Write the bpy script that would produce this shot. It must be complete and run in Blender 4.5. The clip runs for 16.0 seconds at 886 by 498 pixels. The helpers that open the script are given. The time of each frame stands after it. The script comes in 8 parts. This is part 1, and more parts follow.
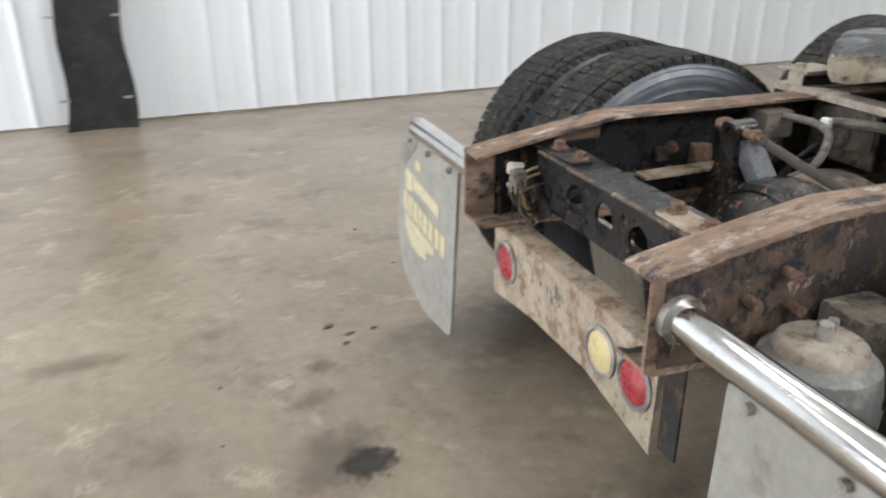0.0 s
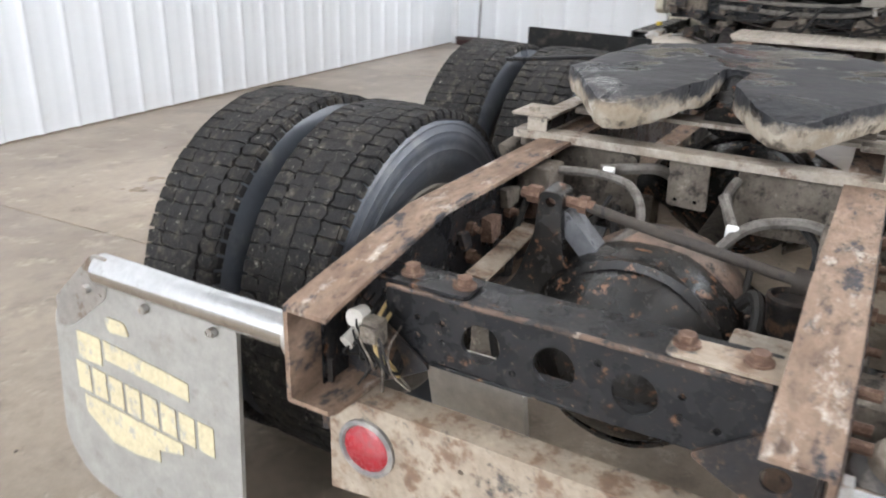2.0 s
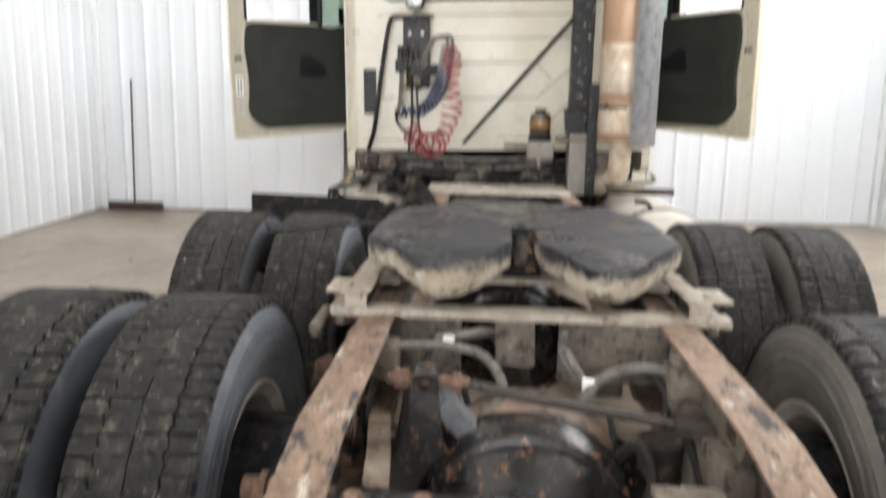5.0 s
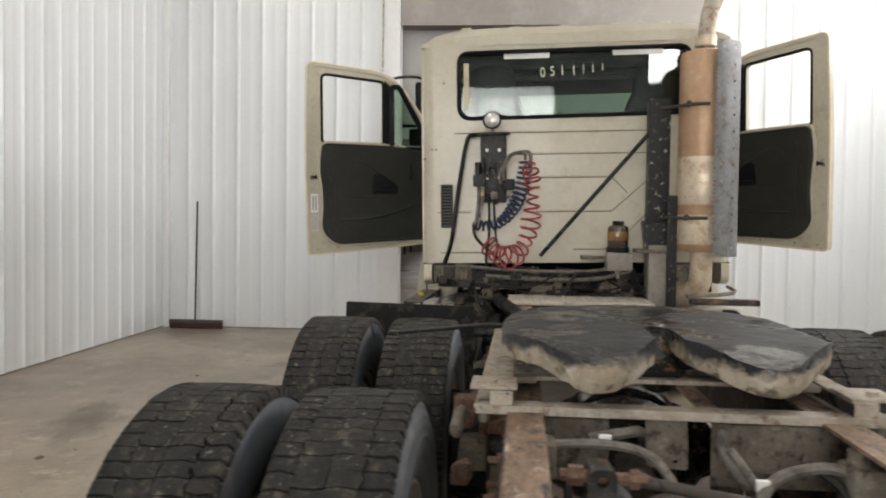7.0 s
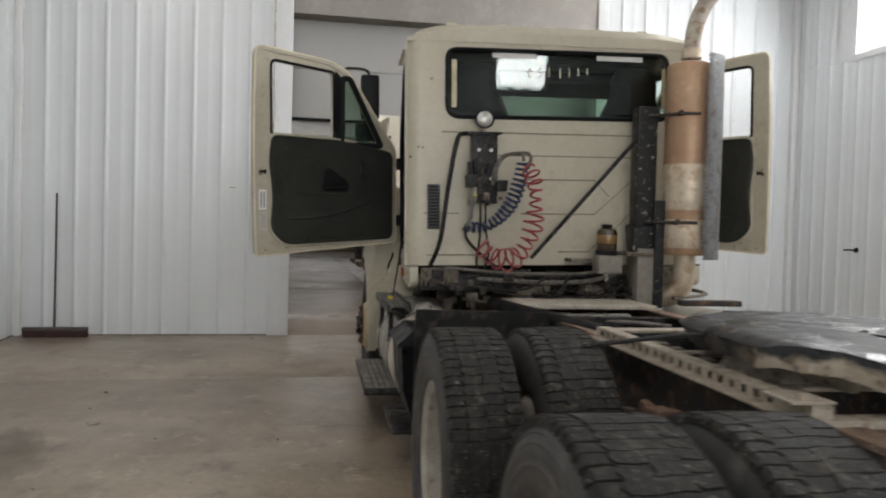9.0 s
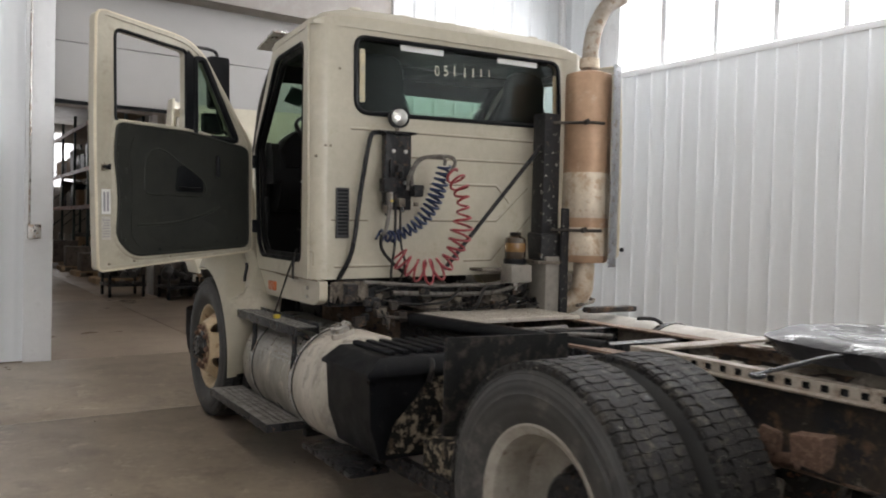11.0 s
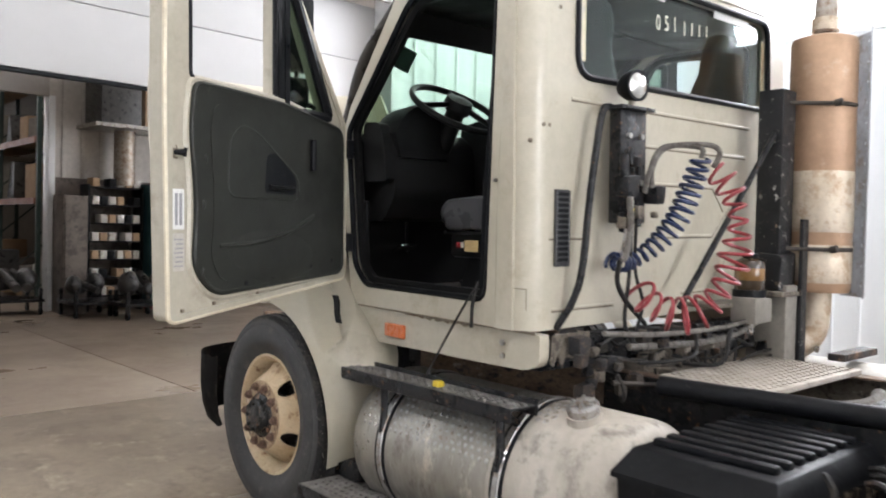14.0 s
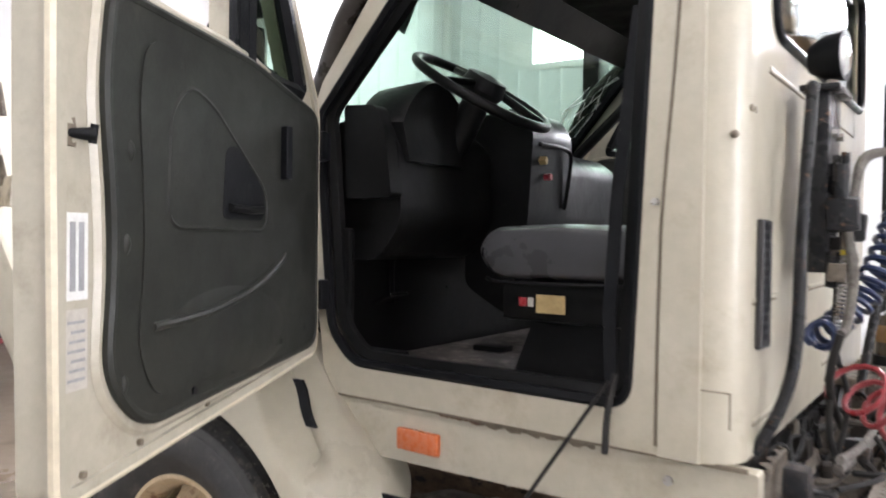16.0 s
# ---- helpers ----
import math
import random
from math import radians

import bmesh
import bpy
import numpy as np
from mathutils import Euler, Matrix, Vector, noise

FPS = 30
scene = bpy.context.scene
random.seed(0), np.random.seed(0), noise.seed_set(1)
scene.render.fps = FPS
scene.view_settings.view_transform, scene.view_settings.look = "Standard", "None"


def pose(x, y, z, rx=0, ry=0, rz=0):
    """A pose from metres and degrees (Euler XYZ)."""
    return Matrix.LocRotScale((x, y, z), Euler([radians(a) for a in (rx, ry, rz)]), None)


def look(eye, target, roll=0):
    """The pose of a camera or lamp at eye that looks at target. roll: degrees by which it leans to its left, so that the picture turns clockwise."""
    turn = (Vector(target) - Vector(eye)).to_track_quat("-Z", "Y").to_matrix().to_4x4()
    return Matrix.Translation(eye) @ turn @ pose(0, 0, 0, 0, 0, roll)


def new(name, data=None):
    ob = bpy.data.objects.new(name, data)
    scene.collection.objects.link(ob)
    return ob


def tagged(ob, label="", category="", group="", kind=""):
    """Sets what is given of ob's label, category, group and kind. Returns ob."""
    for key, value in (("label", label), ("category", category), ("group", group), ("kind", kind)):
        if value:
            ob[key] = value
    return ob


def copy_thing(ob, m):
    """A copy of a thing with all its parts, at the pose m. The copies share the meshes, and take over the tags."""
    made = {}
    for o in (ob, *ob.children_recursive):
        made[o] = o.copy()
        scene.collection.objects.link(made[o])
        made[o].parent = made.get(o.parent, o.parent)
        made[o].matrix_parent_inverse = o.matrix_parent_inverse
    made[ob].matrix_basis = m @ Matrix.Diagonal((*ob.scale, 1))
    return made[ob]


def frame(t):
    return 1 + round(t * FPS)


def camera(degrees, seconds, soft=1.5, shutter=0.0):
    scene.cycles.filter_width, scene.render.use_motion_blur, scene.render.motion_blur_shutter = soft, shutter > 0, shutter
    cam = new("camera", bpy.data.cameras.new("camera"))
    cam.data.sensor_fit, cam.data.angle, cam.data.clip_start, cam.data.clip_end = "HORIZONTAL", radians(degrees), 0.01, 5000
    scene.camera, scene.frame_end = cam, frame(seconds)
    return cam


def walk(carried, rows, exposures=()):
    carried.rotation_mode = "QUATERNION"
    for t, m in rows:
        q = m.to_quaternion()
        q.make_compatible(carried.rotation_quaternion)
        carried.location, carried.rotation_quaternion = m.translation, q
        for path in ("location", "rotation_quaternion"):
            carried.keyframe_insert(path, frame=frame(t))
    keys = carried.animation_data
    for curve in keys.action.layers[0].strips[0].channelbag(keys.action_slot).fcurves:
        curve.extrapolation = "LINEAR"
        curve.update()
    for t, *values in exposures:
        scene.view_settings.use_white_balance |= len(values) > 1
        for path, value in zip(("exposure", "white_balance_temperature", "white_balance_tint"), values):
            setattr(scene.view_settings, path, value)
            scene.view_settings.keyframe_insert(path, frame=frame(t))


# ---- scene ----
cam = camera(59.1, 16.0, soft=1.9, shutter=0.5)
PATH = [
    (0, (-0.614, -1.368, 1.385), (0.029, 0.353, 0.594), -0.1),
    (0.5, (-0.724, -1.096, 1.402), (0.227, 0.48, 0.618), 0.5),
    (1, (-0.848, -0.866, 1.44), (0.372, 0.513, 0.659), 1.0),
    (1.5, (-0.831, -0.629, 1.406), (0.629, 0.503, 0.639), 1.3),
    (2, (-0.757, -0.37, 1.405), (0.86, 0.537, 0.654), 1.5),
    (2.5, (-0.78, -0.15, 1.429), (0.931, 0.573, 0.688), 1.5),
    (3, (-0.79, 0.036, 1.442), (0.993, 0.564, 0.706), 1.5),
    (3.5, (-0.747, 0.095, 1.433), (1.104, 0.312, 0.707), 1.7),
    (4, (-0.718, 0.108, 1.433), (1.146, 0.186, 0.712), 1.7),
    (4.5, (-0.718, 0.103, 1.442), (1.153, 0.189, 0.74), 1.2),
    (5, (-0.733, 0.106, 1.433), (1.229, 0.214, 1.061), 1.2),
    (5.2, (-0.734, 0.12, 1.448), (1.25, 0.229, 1.22), 1.3),
    (7.3, (-0.752, 0.527, 1.353), (1.239, 0.729, 1.295), 0.8),
    (7.5, (-0.746, 0.656, 1.363), (1.247, 0.828, 1.299), 0.9),
    (8, (-0.729, 0.976, 1.338), (1.264, 0.836, 1.283), 1.6),
    (8.5, (-0.731, 1.307, 1.387), (1.241, 0.996, 1.334), 1.5),
    (9, (-0.522, 1.626, 1.358), (1.449, 1.309, 1.3), 1.5),
    (9.5, (-0.335, 1.943, 1.349), (1.593, 1.429, 1.294), 1.8),
    (9.7, (-0.26, 2.075, 1.379), (1.621, 1.414, 1.324), 2.0),
    (11.8, (0.945, 2.957, 1.397), (2.619, 1.864, 1.351), 1.3),
    (12, (1.119, 2.98, 1.397), (2.787, 1.877, 1.35), 1.3),
    (12.5, (1.434, 3.085, 1.416), (3.091, 1.965, 1.368), 1.3),
    (13, (1.747, 3.177, 1.448), (3.384, 2.03, 1.399), 1.2),
    (13.5, (2.126, 3.199, 1.425), (3.696, 1.961, 1.373), 1.2),
    (14, (2.561, 3.166, 1.459), (4.059, 1.842, 1.415), 1.4),
    (14.5, (2.934, 3.169, 1.49), (4.366, 1.774, 1.449), 1.4),
    (15, (3.311, 3.047, 1.485), (4.635, 1.549, 1.447), 1.4),
    (15.5, (3.703, 2.88, 1.518), (4.933, 1.303, 1.489), 1.3),
    (16, (4.054, 2.739, 1.545), (5.196, 1.097, 1.544), 1.4),
]
walk(cam, [(t, look(eye, target, roll)) for t, eye, target, roll in PATH], exposures=[(0.0, -0.38, 6450, 10.5), (1.0, -0.25, 6380, 11.5), (1.5, -0.17, 6350, 12), (2.0, -0.02, 6300, 13), (3.4, 0.39, 6300, 13.5), (4.2, 0.48, 6350, 13), (5.2, -0.3, 6800, 12), (7.5, -0.92, 7100, 12), (9.0, -1.27, 6800, 11), (9.7, -1.31, 6800, 11), (12.0, -0.64, 6650, 14.5), (12.4, -0.58, 6650, 14.5), (13.6, -0.11, 6450, 14.2), (14.5, 0.1, 6350, 14), (15.2, 0.15, 6400, 15.5), (16.0, 0.27, 6450, 17)])

# ---- world and light ----
world = bpy.data.worlds.new("world")
scene.world = world
world.use_nodes = True
wn = world.node_tree.nodes
sky = wn.new("ShaderNodeTexSky")
sky.sky_type = 'NISHITA'
sky.sun_disc = False
sky.sun_elevation = radians(38)
sky.sun_rotation = radians(160)
wn["Background"].inputs[1].default_value = 0.12
world.node_tree.links.new(sky.outputs[0], wn["Background"].inputs[0])


def area(name, m, sx, sy, watts, colour):
    d = bpy.data.lights.new(name, 'AREA')
    d.shape, d.size, d.size_y, d.energy, d.color = 'RECTANGLE', sx, sy, watts, colour
    ob = new(name, d)
    ob.matrix_world = m
    return tagged(ob, kind="structure")


# building frame: origin at the corner of the left and far walls, x' back along the left wall is negative
BLD = pose(8.92, 4.97, 0, 0, 0, 2.0)
ROOM_W, ROOM_L, ROOM_H = 9.7, 17.0, 5.5
CLER_Z0, CLER_Z1, CLER_X0, CLER_X1 = 3.55, 4.85, -7.4, -1.05


def bl(x, y, z):
    return BLD @ Vector((x, y, z))


# daylight in the high window strip of the right wall and in the rear windows
SKYC = (0.93, 0.97, 1.0)
area("window_light", look(bl((CLER_X0 + CLER_X1) / 2, -ROOM_W + 0.12, 4.2), bl((CLER_X0 + CLER_X1) / 2, -ROOM_W + 2.0, 3.2)), 6.2, 1.2, 470, SKYC)
area("window_light", look(bl(-ROOM_L + 0.15, -2.9, 2.6), bl(-ROOM_L + 3, -2.9, 2.2)), 3.4, 3.6, 410, SKYC)
area("window_light", look(bl(-ROOM_L + 0.15, -7.2, 4.92), bl(-ROOM_L + 3, -7.2, 4.0)), 1.1, 0.75, 90, SKYC)
# unseen ceiling strips, added to fill the floor, walls and cab side
FILL_STRIPS = [(lx, ly, w) for lx in (-13.0, -9.2, -5.4, -1.6) for ly, w in ((-1.8, {-13.0: 36, -9.2: 46, -5.4: 70, -1.6: 42}[lx]), (-7.4, 26))]
for lx, ly, w in FILL_STRIPS:
    area("strip_light", pose(*bl(lx, ly, ROOM_H - 0.16)), 2.3, 0.3, w, (1.0, 0.97, 0.93))
for lx in (3.0, 8.0, 13.0):
    area("strip_light", pose(*bl(lx, -4.6, 4.9)), 0.3, 2.3, 41, (1.0, 0.95, 0.88))


# ---- materials ----
def M(name, c1, c2=None, c3=None, s=6.0, rough=0.5, metal=0.0, bump=0.15, t=(0.5, 0.62), fine=6.0, rv=0.15, c4=None, t4=(0.6, 0.66), stretch=None, coat=0.0, spec=0.5, grain=0.35, speck=None):
    m = bpy.data.materials.new(name)
    m.use_nodes = True
    n, l = m.node_tree.nodes, m.node_tree.links
    p = n["Principled BSDF"]
    c2 = c2 or tuple(c * 0.82 for c in c1)
    tc = n.new("ShaderNodeTexCoord")
    src = tc.outputs["Object"]
    if stretch:
        mp = n.new("ShaderNodeMapping")
        mp.inputs["Scale"].default_value = stretch
        l.new(src, mp.inputs[0])
        src = mp.outputs[0]

    def noise_tex(scale, detail=6, rough_n=0.6):
        t_ = n.new("ShaderNodeTexNoise")
        t_.inputs["Scale"].default_value, t_.inputs["Detail"].default_value = scale, detail
        t_.inputs["Roughness"].default_value = rough_n
        l.new(src, t_.inputs["Vector"])
        return t_.outputs[0]

    def ramp(fac, a, b):
        r = n.new("ShaderNodeMapRange")
        r.inputs[1].default_value, r.inputs[2].default_value = a, b
        l.new(fac, r.inputs[0])
        return r.outputs[0]

    def mix(fac, a, b):
        x = n.new("ShaderNodeMix")
        x.data_type = 'RGBA'
        l.new(fac, x.inputs[0])
        for k, v in ((6, a), (7, b)):
            if isinstance(v, tuple):
                x.inputs[k].default_value = (*v, 1)
            else:
                l.new(v, x.inputs[k])
        return x.outputs[2]

    big, small = noise_tex(s), noise_tex(s * fine, 8, 0.7)
    col = mix(ramp(big, 0.35, 0.65), c1, c2)
    if c3:
        mid = noise_tex(s * 2.1 + 0.7, 9, 0.68)
        col = mix(ramp(mid, *t), col, c3)
    if c4:
        mid2 = noise_tex(s * 1.3 + 3.1, 9, 0.72)
        col = mix(ramp(mid2, *t4), col, c4)
    if speck:
        col = mix(ramp(noise_tex(speck[1], 10, 0.78), speck[2], speck[3]), col, speck[0])
    g = n.new("ShaderNodeMix")
    g.data_type, g.blend_type = 'RGBA', 'MULTIPLY'
    g.inputs[0].default_value = grain
    l.new(col, g.inputs[6])
    gr = n.new("ShaderNodeMapRange")
    gr.inputs[1].default_value, gr.inputs[2].default_value, gr.inputs[3].default_value, gr.inputs[4].default_value = 0.3, 0.7, 0.6, 1.25
    l.new(small, gr.inputs[0])
    l.new(gr.outputs[0], g.inputs[7])
    l.new(g.outputs[2], p.inputs["Base Color"])
    rr = n.new("ShaderNodeMapRange")
    rr.inputs[1].default_value, rr.inputs[2].default_value = 0.3, 0.7
    rr.inputs[3].default_value, rr.inputs[4].default_value = max(rough - rv, 0.03), min(rough + rv, 1)
    l.new(big, rr.inputs[0])
    l.new(rr.outputs[0], p.inputs["Roughness"])
    p.inputs["Metallic"].default_value = metal
    p.inputs["Specular IOR Level"].default_value = spec
    p.inputs["Coat Weight"].default_value = coat
    if bump:
        b = n.new("ShaderNodeBump")
        b.inputs["Strength"].default_value, b.inputs["Distance"].default_value = bump, 0.01
        l.new(small, b.inputs["Height"])
        l.new(b.outputs[0], p.inputs["Normal"])
    return m


def glass(name, colour, rough=0.0):
    m = bpy.data.materials.new(name)
    m.use_nodes = True
    n, l = m.node_tree.nodes, m.node_tree.links
    tr, gl, mx, fr = n.new("ShaderNodeBsdfTransparent"), n.new("ShaderNodeBsdfGlossy"), n.new("ShaderNodeMixShader"), n.new("ShaderNodeLayerWeight")
    tr.inputs[0].default_value = (*colour, 1)
    gl.inputs["Roughness"].default_value = 0.02
    pw, ad = n.new("ShaderNodeMath"), n.new("ShaderNodeMath")
    pw.operation, ad.operation = 'POWER', 'MULTIPLY_ADD'
    pw.inputs[1].default_value, ad.inputs[1].default_value, ad.inputs[2].default_value = 5.0, 0.9, 0.04
    fr.inputs[0].default_value = 0.5
    l.new(fr.outputs["Facing"], pw.inputs[0])
    l.new(pw.outputs[0], ad.inputs[0])
    l.new(ad.outputs[0], mx.inputs[0])
    l.new(tr.outputs[0], mx.inputs[1])
    l.new(gl.outputs[0], mx.inputs[2])
    l.new(mx.outputs[0], n["Material Output"].inputs[0])
    return m


def glow(name, colour, strength):
    m = bpy.data.materials.new(name)
    m.use_nodes = True
    p = m.node_tree.nodes["Principled BSDF"]
    p.inputs["Base Color"].default_value = (*colour, 1)
    p.inputs["Emission Color"].default_value = (*colour, 1)
    p.inputs["Emission Strength"].default_value = strength
    return m


CONCRETE = M("concrete", (0.325, 0.266, 0.200), (0.235, 0.189, 0.143), (0.165, 0.129, 0.096), s=1.1, rough=0.34, bump=0.05, t=(0.52, 0.68), fine=16, rv=0.07, c4=(0.44, 0.375, 0.295), t4=(0.55, 0.68), grain=0.6, speck=((0.15, 0.115, 0.085), 9.0, 0.58, 0.70))
CONCRETE2 = M("concrete_next_bay", (0.30, 0.242, 0.187), (0.24, 0.19, 0.146), (0.16, 0.125, 0.094), s=0.7, rough=0.35, bump=0.03, t=(0.54, 0.74), fine=14, rv=0.12)
GROOVE = M("joint_filler", (0.11, 0.09, 0.07), s=9, rough=0.9)
STAIN = M("oil_stain", (0.035, 0.03, 0.026), (0.06, 0.05, 0.04), s=14, rough=0.45)
WALLW = M("white_steel_panel", (0.672, 0.695, 0.716), (0.648, 0.67, 0.690), (0.58, 0.58, 0.565), s=0.9, rough=0.40, bump=0.0, t=(0.66, 0.86), fine=20, rv=0.06, grain=0.06)
TRIMW = M("white_steel_trim", (0.70, 0.71, 0.72), (0.66, 0.67, 0.68), s=3, rough=0.38, bump=0.0, grain=0.08)
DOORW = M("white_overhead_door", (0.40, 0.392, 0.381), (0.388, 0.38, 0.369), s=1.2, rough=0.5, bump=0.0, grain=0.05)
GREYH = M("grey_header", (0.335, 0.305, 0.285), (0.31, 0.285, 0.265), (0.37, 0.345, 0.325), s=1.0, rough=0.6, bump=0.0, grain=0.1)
CEIL = M("ceiling_liner", (0.72, 0.73, 0.73), (0.66, 0.67, 0.67), s=1.0, rough=0.5)
RUBBER = M("tyre_rubber", (0.023, 0.0232, 0.0238), (0.036, 0.0345, 0.033), (0.080, 0.070, 0.058), s=13, rough=0.6, bump=0.8, t=(0.52, 0.70), fine=5, c4=(0.15, 0.132, 0.11), t4=(0.57, 0.70), spec=0.09, grain=0.6, speck=((0.36, 0.335, 0.30), 52, 0.60, 0.66))
SIDEW = M("tyre_sidewall", (0.066, 0.075, 0.090), (0.088, 0.097, 0.113), (0.15, 0.15, 0.15), s=5, rough=0.40, bump=0.08, t=(0.54, 0.76), spec=0.55, speck=((0.20, 0.20, 0.20), 30, 0.64, 0.72))
SIDEO = M("dusty_and_shaded_sidewall", (0.040, 0.040, 0.041), (0.062, 0.060, 0.057), (0.13, 0.122, 0.11), s=4, rough=0.5, bump=0.1, t=(0.53, 0.70), spec=0.3, speck=((0.22, 0.21, 0.19), 24, 0.64, 0.72))
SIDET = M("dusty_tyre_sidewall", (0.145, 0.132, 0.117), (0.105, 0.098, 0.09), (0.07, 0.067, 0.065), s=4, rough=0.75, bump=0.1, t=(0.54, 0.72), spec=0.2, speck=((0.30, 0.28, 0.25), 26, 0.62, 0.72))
FRONTT = M("front_tyre_rubber", (0.040, 0.040, 0.041), (0.066, 0.064, 0.062), (0.125, 0.115, 0.10), s=7, rough=0.6, bump=0.15, t=(0.56, 0.78), spec=0.25)
RUST = M("rusty_painted_steel", (0.305, 0.215, 0.155), (0.180, 0.120, 0.086), (0.045, 0.045, 0.050), s=9, rough=0.68, bump=0.6, t=(0.545, 0.62), fine=6, c4=(0.50, 0.44, 0.375), t4=(0.57, 0.65), grain=0.85, spec=0.25, speck=((0.085, 0.058, 0.043), 46, 0.53, 0.66), stretch=(0.45, 1, 1))
RUSTD = M("rusty_dark_web", (0.027, 0.028, 0.031), (0.058, 0.046, 0.037), (0.16, 0.10, 0.066), s=8, rough=0.6, bump=0.4, t=(0.53, 0.64), c4=(0.30, 0.255, 0.21), t4=(0.62, 0.71), spec=0.15, grain=0.7, speck=((0.20, 0.13, 0.088), 55, 0.60, 0.67))
RUSTB = M("rusty_bolt", (0.145, 0.08, 0.052), (0.10, 0.058, 0.040), (0.22, 0.14, 0.095), s=40, rough=0.85, bump=0.5)
BLACKC = M("black_chassis_paint", (0.0115, 0.012, 0.0138), (0.018, 0.018, 0.0188), (0.16, 0.088, 0.052), s=15, rough=0.30, bump=0.25, t=(0.605, 0.655), c4=(0.27, 0.235, 0.20), t4=(0.65, 0.70), spec=0.22, speck=((0.33, 0.24, 0.17), 120, 0.615, 0.66))
BLACKG = M("greasy_black_casting", (0.012, 0.012, 0.0125), (0.022, 0.0205, 0.019), (0.19, 0.10, 0.06), s=12, rough=0.2, bump=0.22, t=(0.575, 0.63), c4=(0.17, 0.145, 0.12), t4=(0.64, 0.70), spec=0.45, speck=((0.26, 0.18, 0.125), 75, 0.615, 0.665))
BLACKP = M("black_plastic", (0.0055, 0.006, 0.0075), (0.010, 0.0105, 0.012), (0.045, 0.043, 0.04), s=8, rough=0.42, bump=0.15, t=(0.62, 0.78), spec=0.13, speck=((0.13, 0.12, 0.105), 60, 0.65, 0.71))
DIRTY = M("dirty_grey_steel", (0.22, 0.19, 0.155), (0.14, 0.118, 0.095), (0.055, 0.046, 0.04), s=11, rough=0.8, bump=0.6, t=(0.52, 0.64), c4=(0.34, 0.30, 0.25), t4=(0.58, 0.68), spec=0.25, grain=0.6, speck=((0.05, 0.042, 0.036), 45, 0.60, 0.67))
BEIGE = M("dirty_cream_sheet", (0.40, 0.335, 0.26), (0.30, 0.24, 0.18), (0.19, 0.12, 0.078), s=9, rough=0.62, bump=0.35, t=(0.50, 0.61), c4=(0.075, 0.07, 0.066), t4=(0.58, 0.66), grain=0.6, speck=((0.10, 0.075, 0.055), 60, 0.61, 0.67))
PALE = M("pale_dusty_steel", (0.385, 0.34, 0.285), (0.28, 0.235, 0.185), (0.15, 0.095, 0.064), s=11, rough=0.65, bump=0.3, t=(0.54, 0.66), c4=(0.05, 0.048, 0.046), t4=(0.60, 0.67), grain=0.7, speck=((0.10, 0.075, 0.055), 55, 0.60, 0.67))
HORN = M("muddy_plate_ramp", (0.30, 0.26, 0.20), (0.21, 0.175, 0.13), (0.055, 0.05, 0.045), s=9, rough=0.8, bump=0.5, t=(0.53, 0.64), c4=(0.46, 0.42, 0.37), t4=(0.60, 0.70))
CHROME = M("chrome", (0.66, 0.66, 0.655), (0.58, 0.575, 0.565), (0.36, 0.34, 0.31), s=9, rough=0.13, metal=1.0, bump=0.02, rv=0.06, t=(0.58, 0.75), grain=0.3)
FLAPW = M("white_mud_flap", (0.31, 0.302, 0.28), (0.265, 0.254, 0.232), (0.19, 0.165, 0.13), s=5, rough=0.5, bump=0.05, t=(0.56, 0.74), grain=0.45)
CREAMP = M("cream_print", (0.60, 0.53, 0.345), (0.53, 0.47, 0.31), (0.38, 0.365, 0.33), s=14, rough=0.5, bump=0.05, t=(0.54, 0.64), grain=0.5)
REDL = M("red_reflector", (0.38, 0.025, 0.035), (0.30, 0.02, 0.03), s=120, rough=0.28, bump=0.3, coat=0.4)
YELL = M("yellowed_lens", (0.60, 0.51, 0.27), (0.53, 0.45, 0.23), s=30, rough=0.3, bump=0.1, coat=0.3)
GREYR = M("grey_air_spring", (0.185, 0.18, 0.176), (0.13, 0.127, 0.124), (0.34, 0.32, 0.29), s=6, rough=0.6, bump=0.08)
CREAM = M("cream_cab_paint", (0.475, 0.439, 0.347), (0.445, 0.409, 0.32), (0.345, 0.292, 0.208), s=2.2, rough=0.36, bump=0.02, t=(0.57, 0.78), fine=9, rv=0.08, coat=0.15, grain=0.2, speck=((0.30, 0.25, 0.18), 21, 0.655, 0.76))
DOORC = M("grimy_cream_door_shell", (0.435, 0.402, 0.322), (0.40, 0.366, 0.288), (0.29, 0.25, 0.185), s=3.0, rough=0.4, bump=0.03, t=(0.55, 0.74), fine=9, coat=0.1, grain=0.25, speck=((0.21, 0.172, 0.125), 17, 0.645, 0.75))
CREAMD = M("cream_paint_dirty", (0.66, 0.60, 0.46), (0.56, 0.49, 0.36), (0.36, 0.29, 0.20), s=5, rough=0.5, bump=0.06, t=(0.60, 0.76))
# dark brown paints the shade in panel gaps; also serves for grime and chips
SEAM = M("seam_shade_and_dirt", (0.20, 0.165, 0.12), (0.16, 0.13, 0.10), s=12, rough=0.8)
DTRIM = M("door_trim_grey_green", (0.029, 0.030, 0.026), (0.022, 0.023, 0.020), (0.058, 0.055, 0.046), s=4, rough=0.45, bump=0.10, t=(0.62, 0.8), fine=30, spec=0.2)
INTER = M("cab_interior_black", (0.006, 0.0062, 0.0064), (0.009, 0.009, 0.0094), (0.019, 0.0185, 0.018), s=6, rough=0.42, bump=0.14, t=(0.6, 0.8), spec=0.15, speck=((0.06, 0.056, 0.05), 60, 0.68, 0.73))
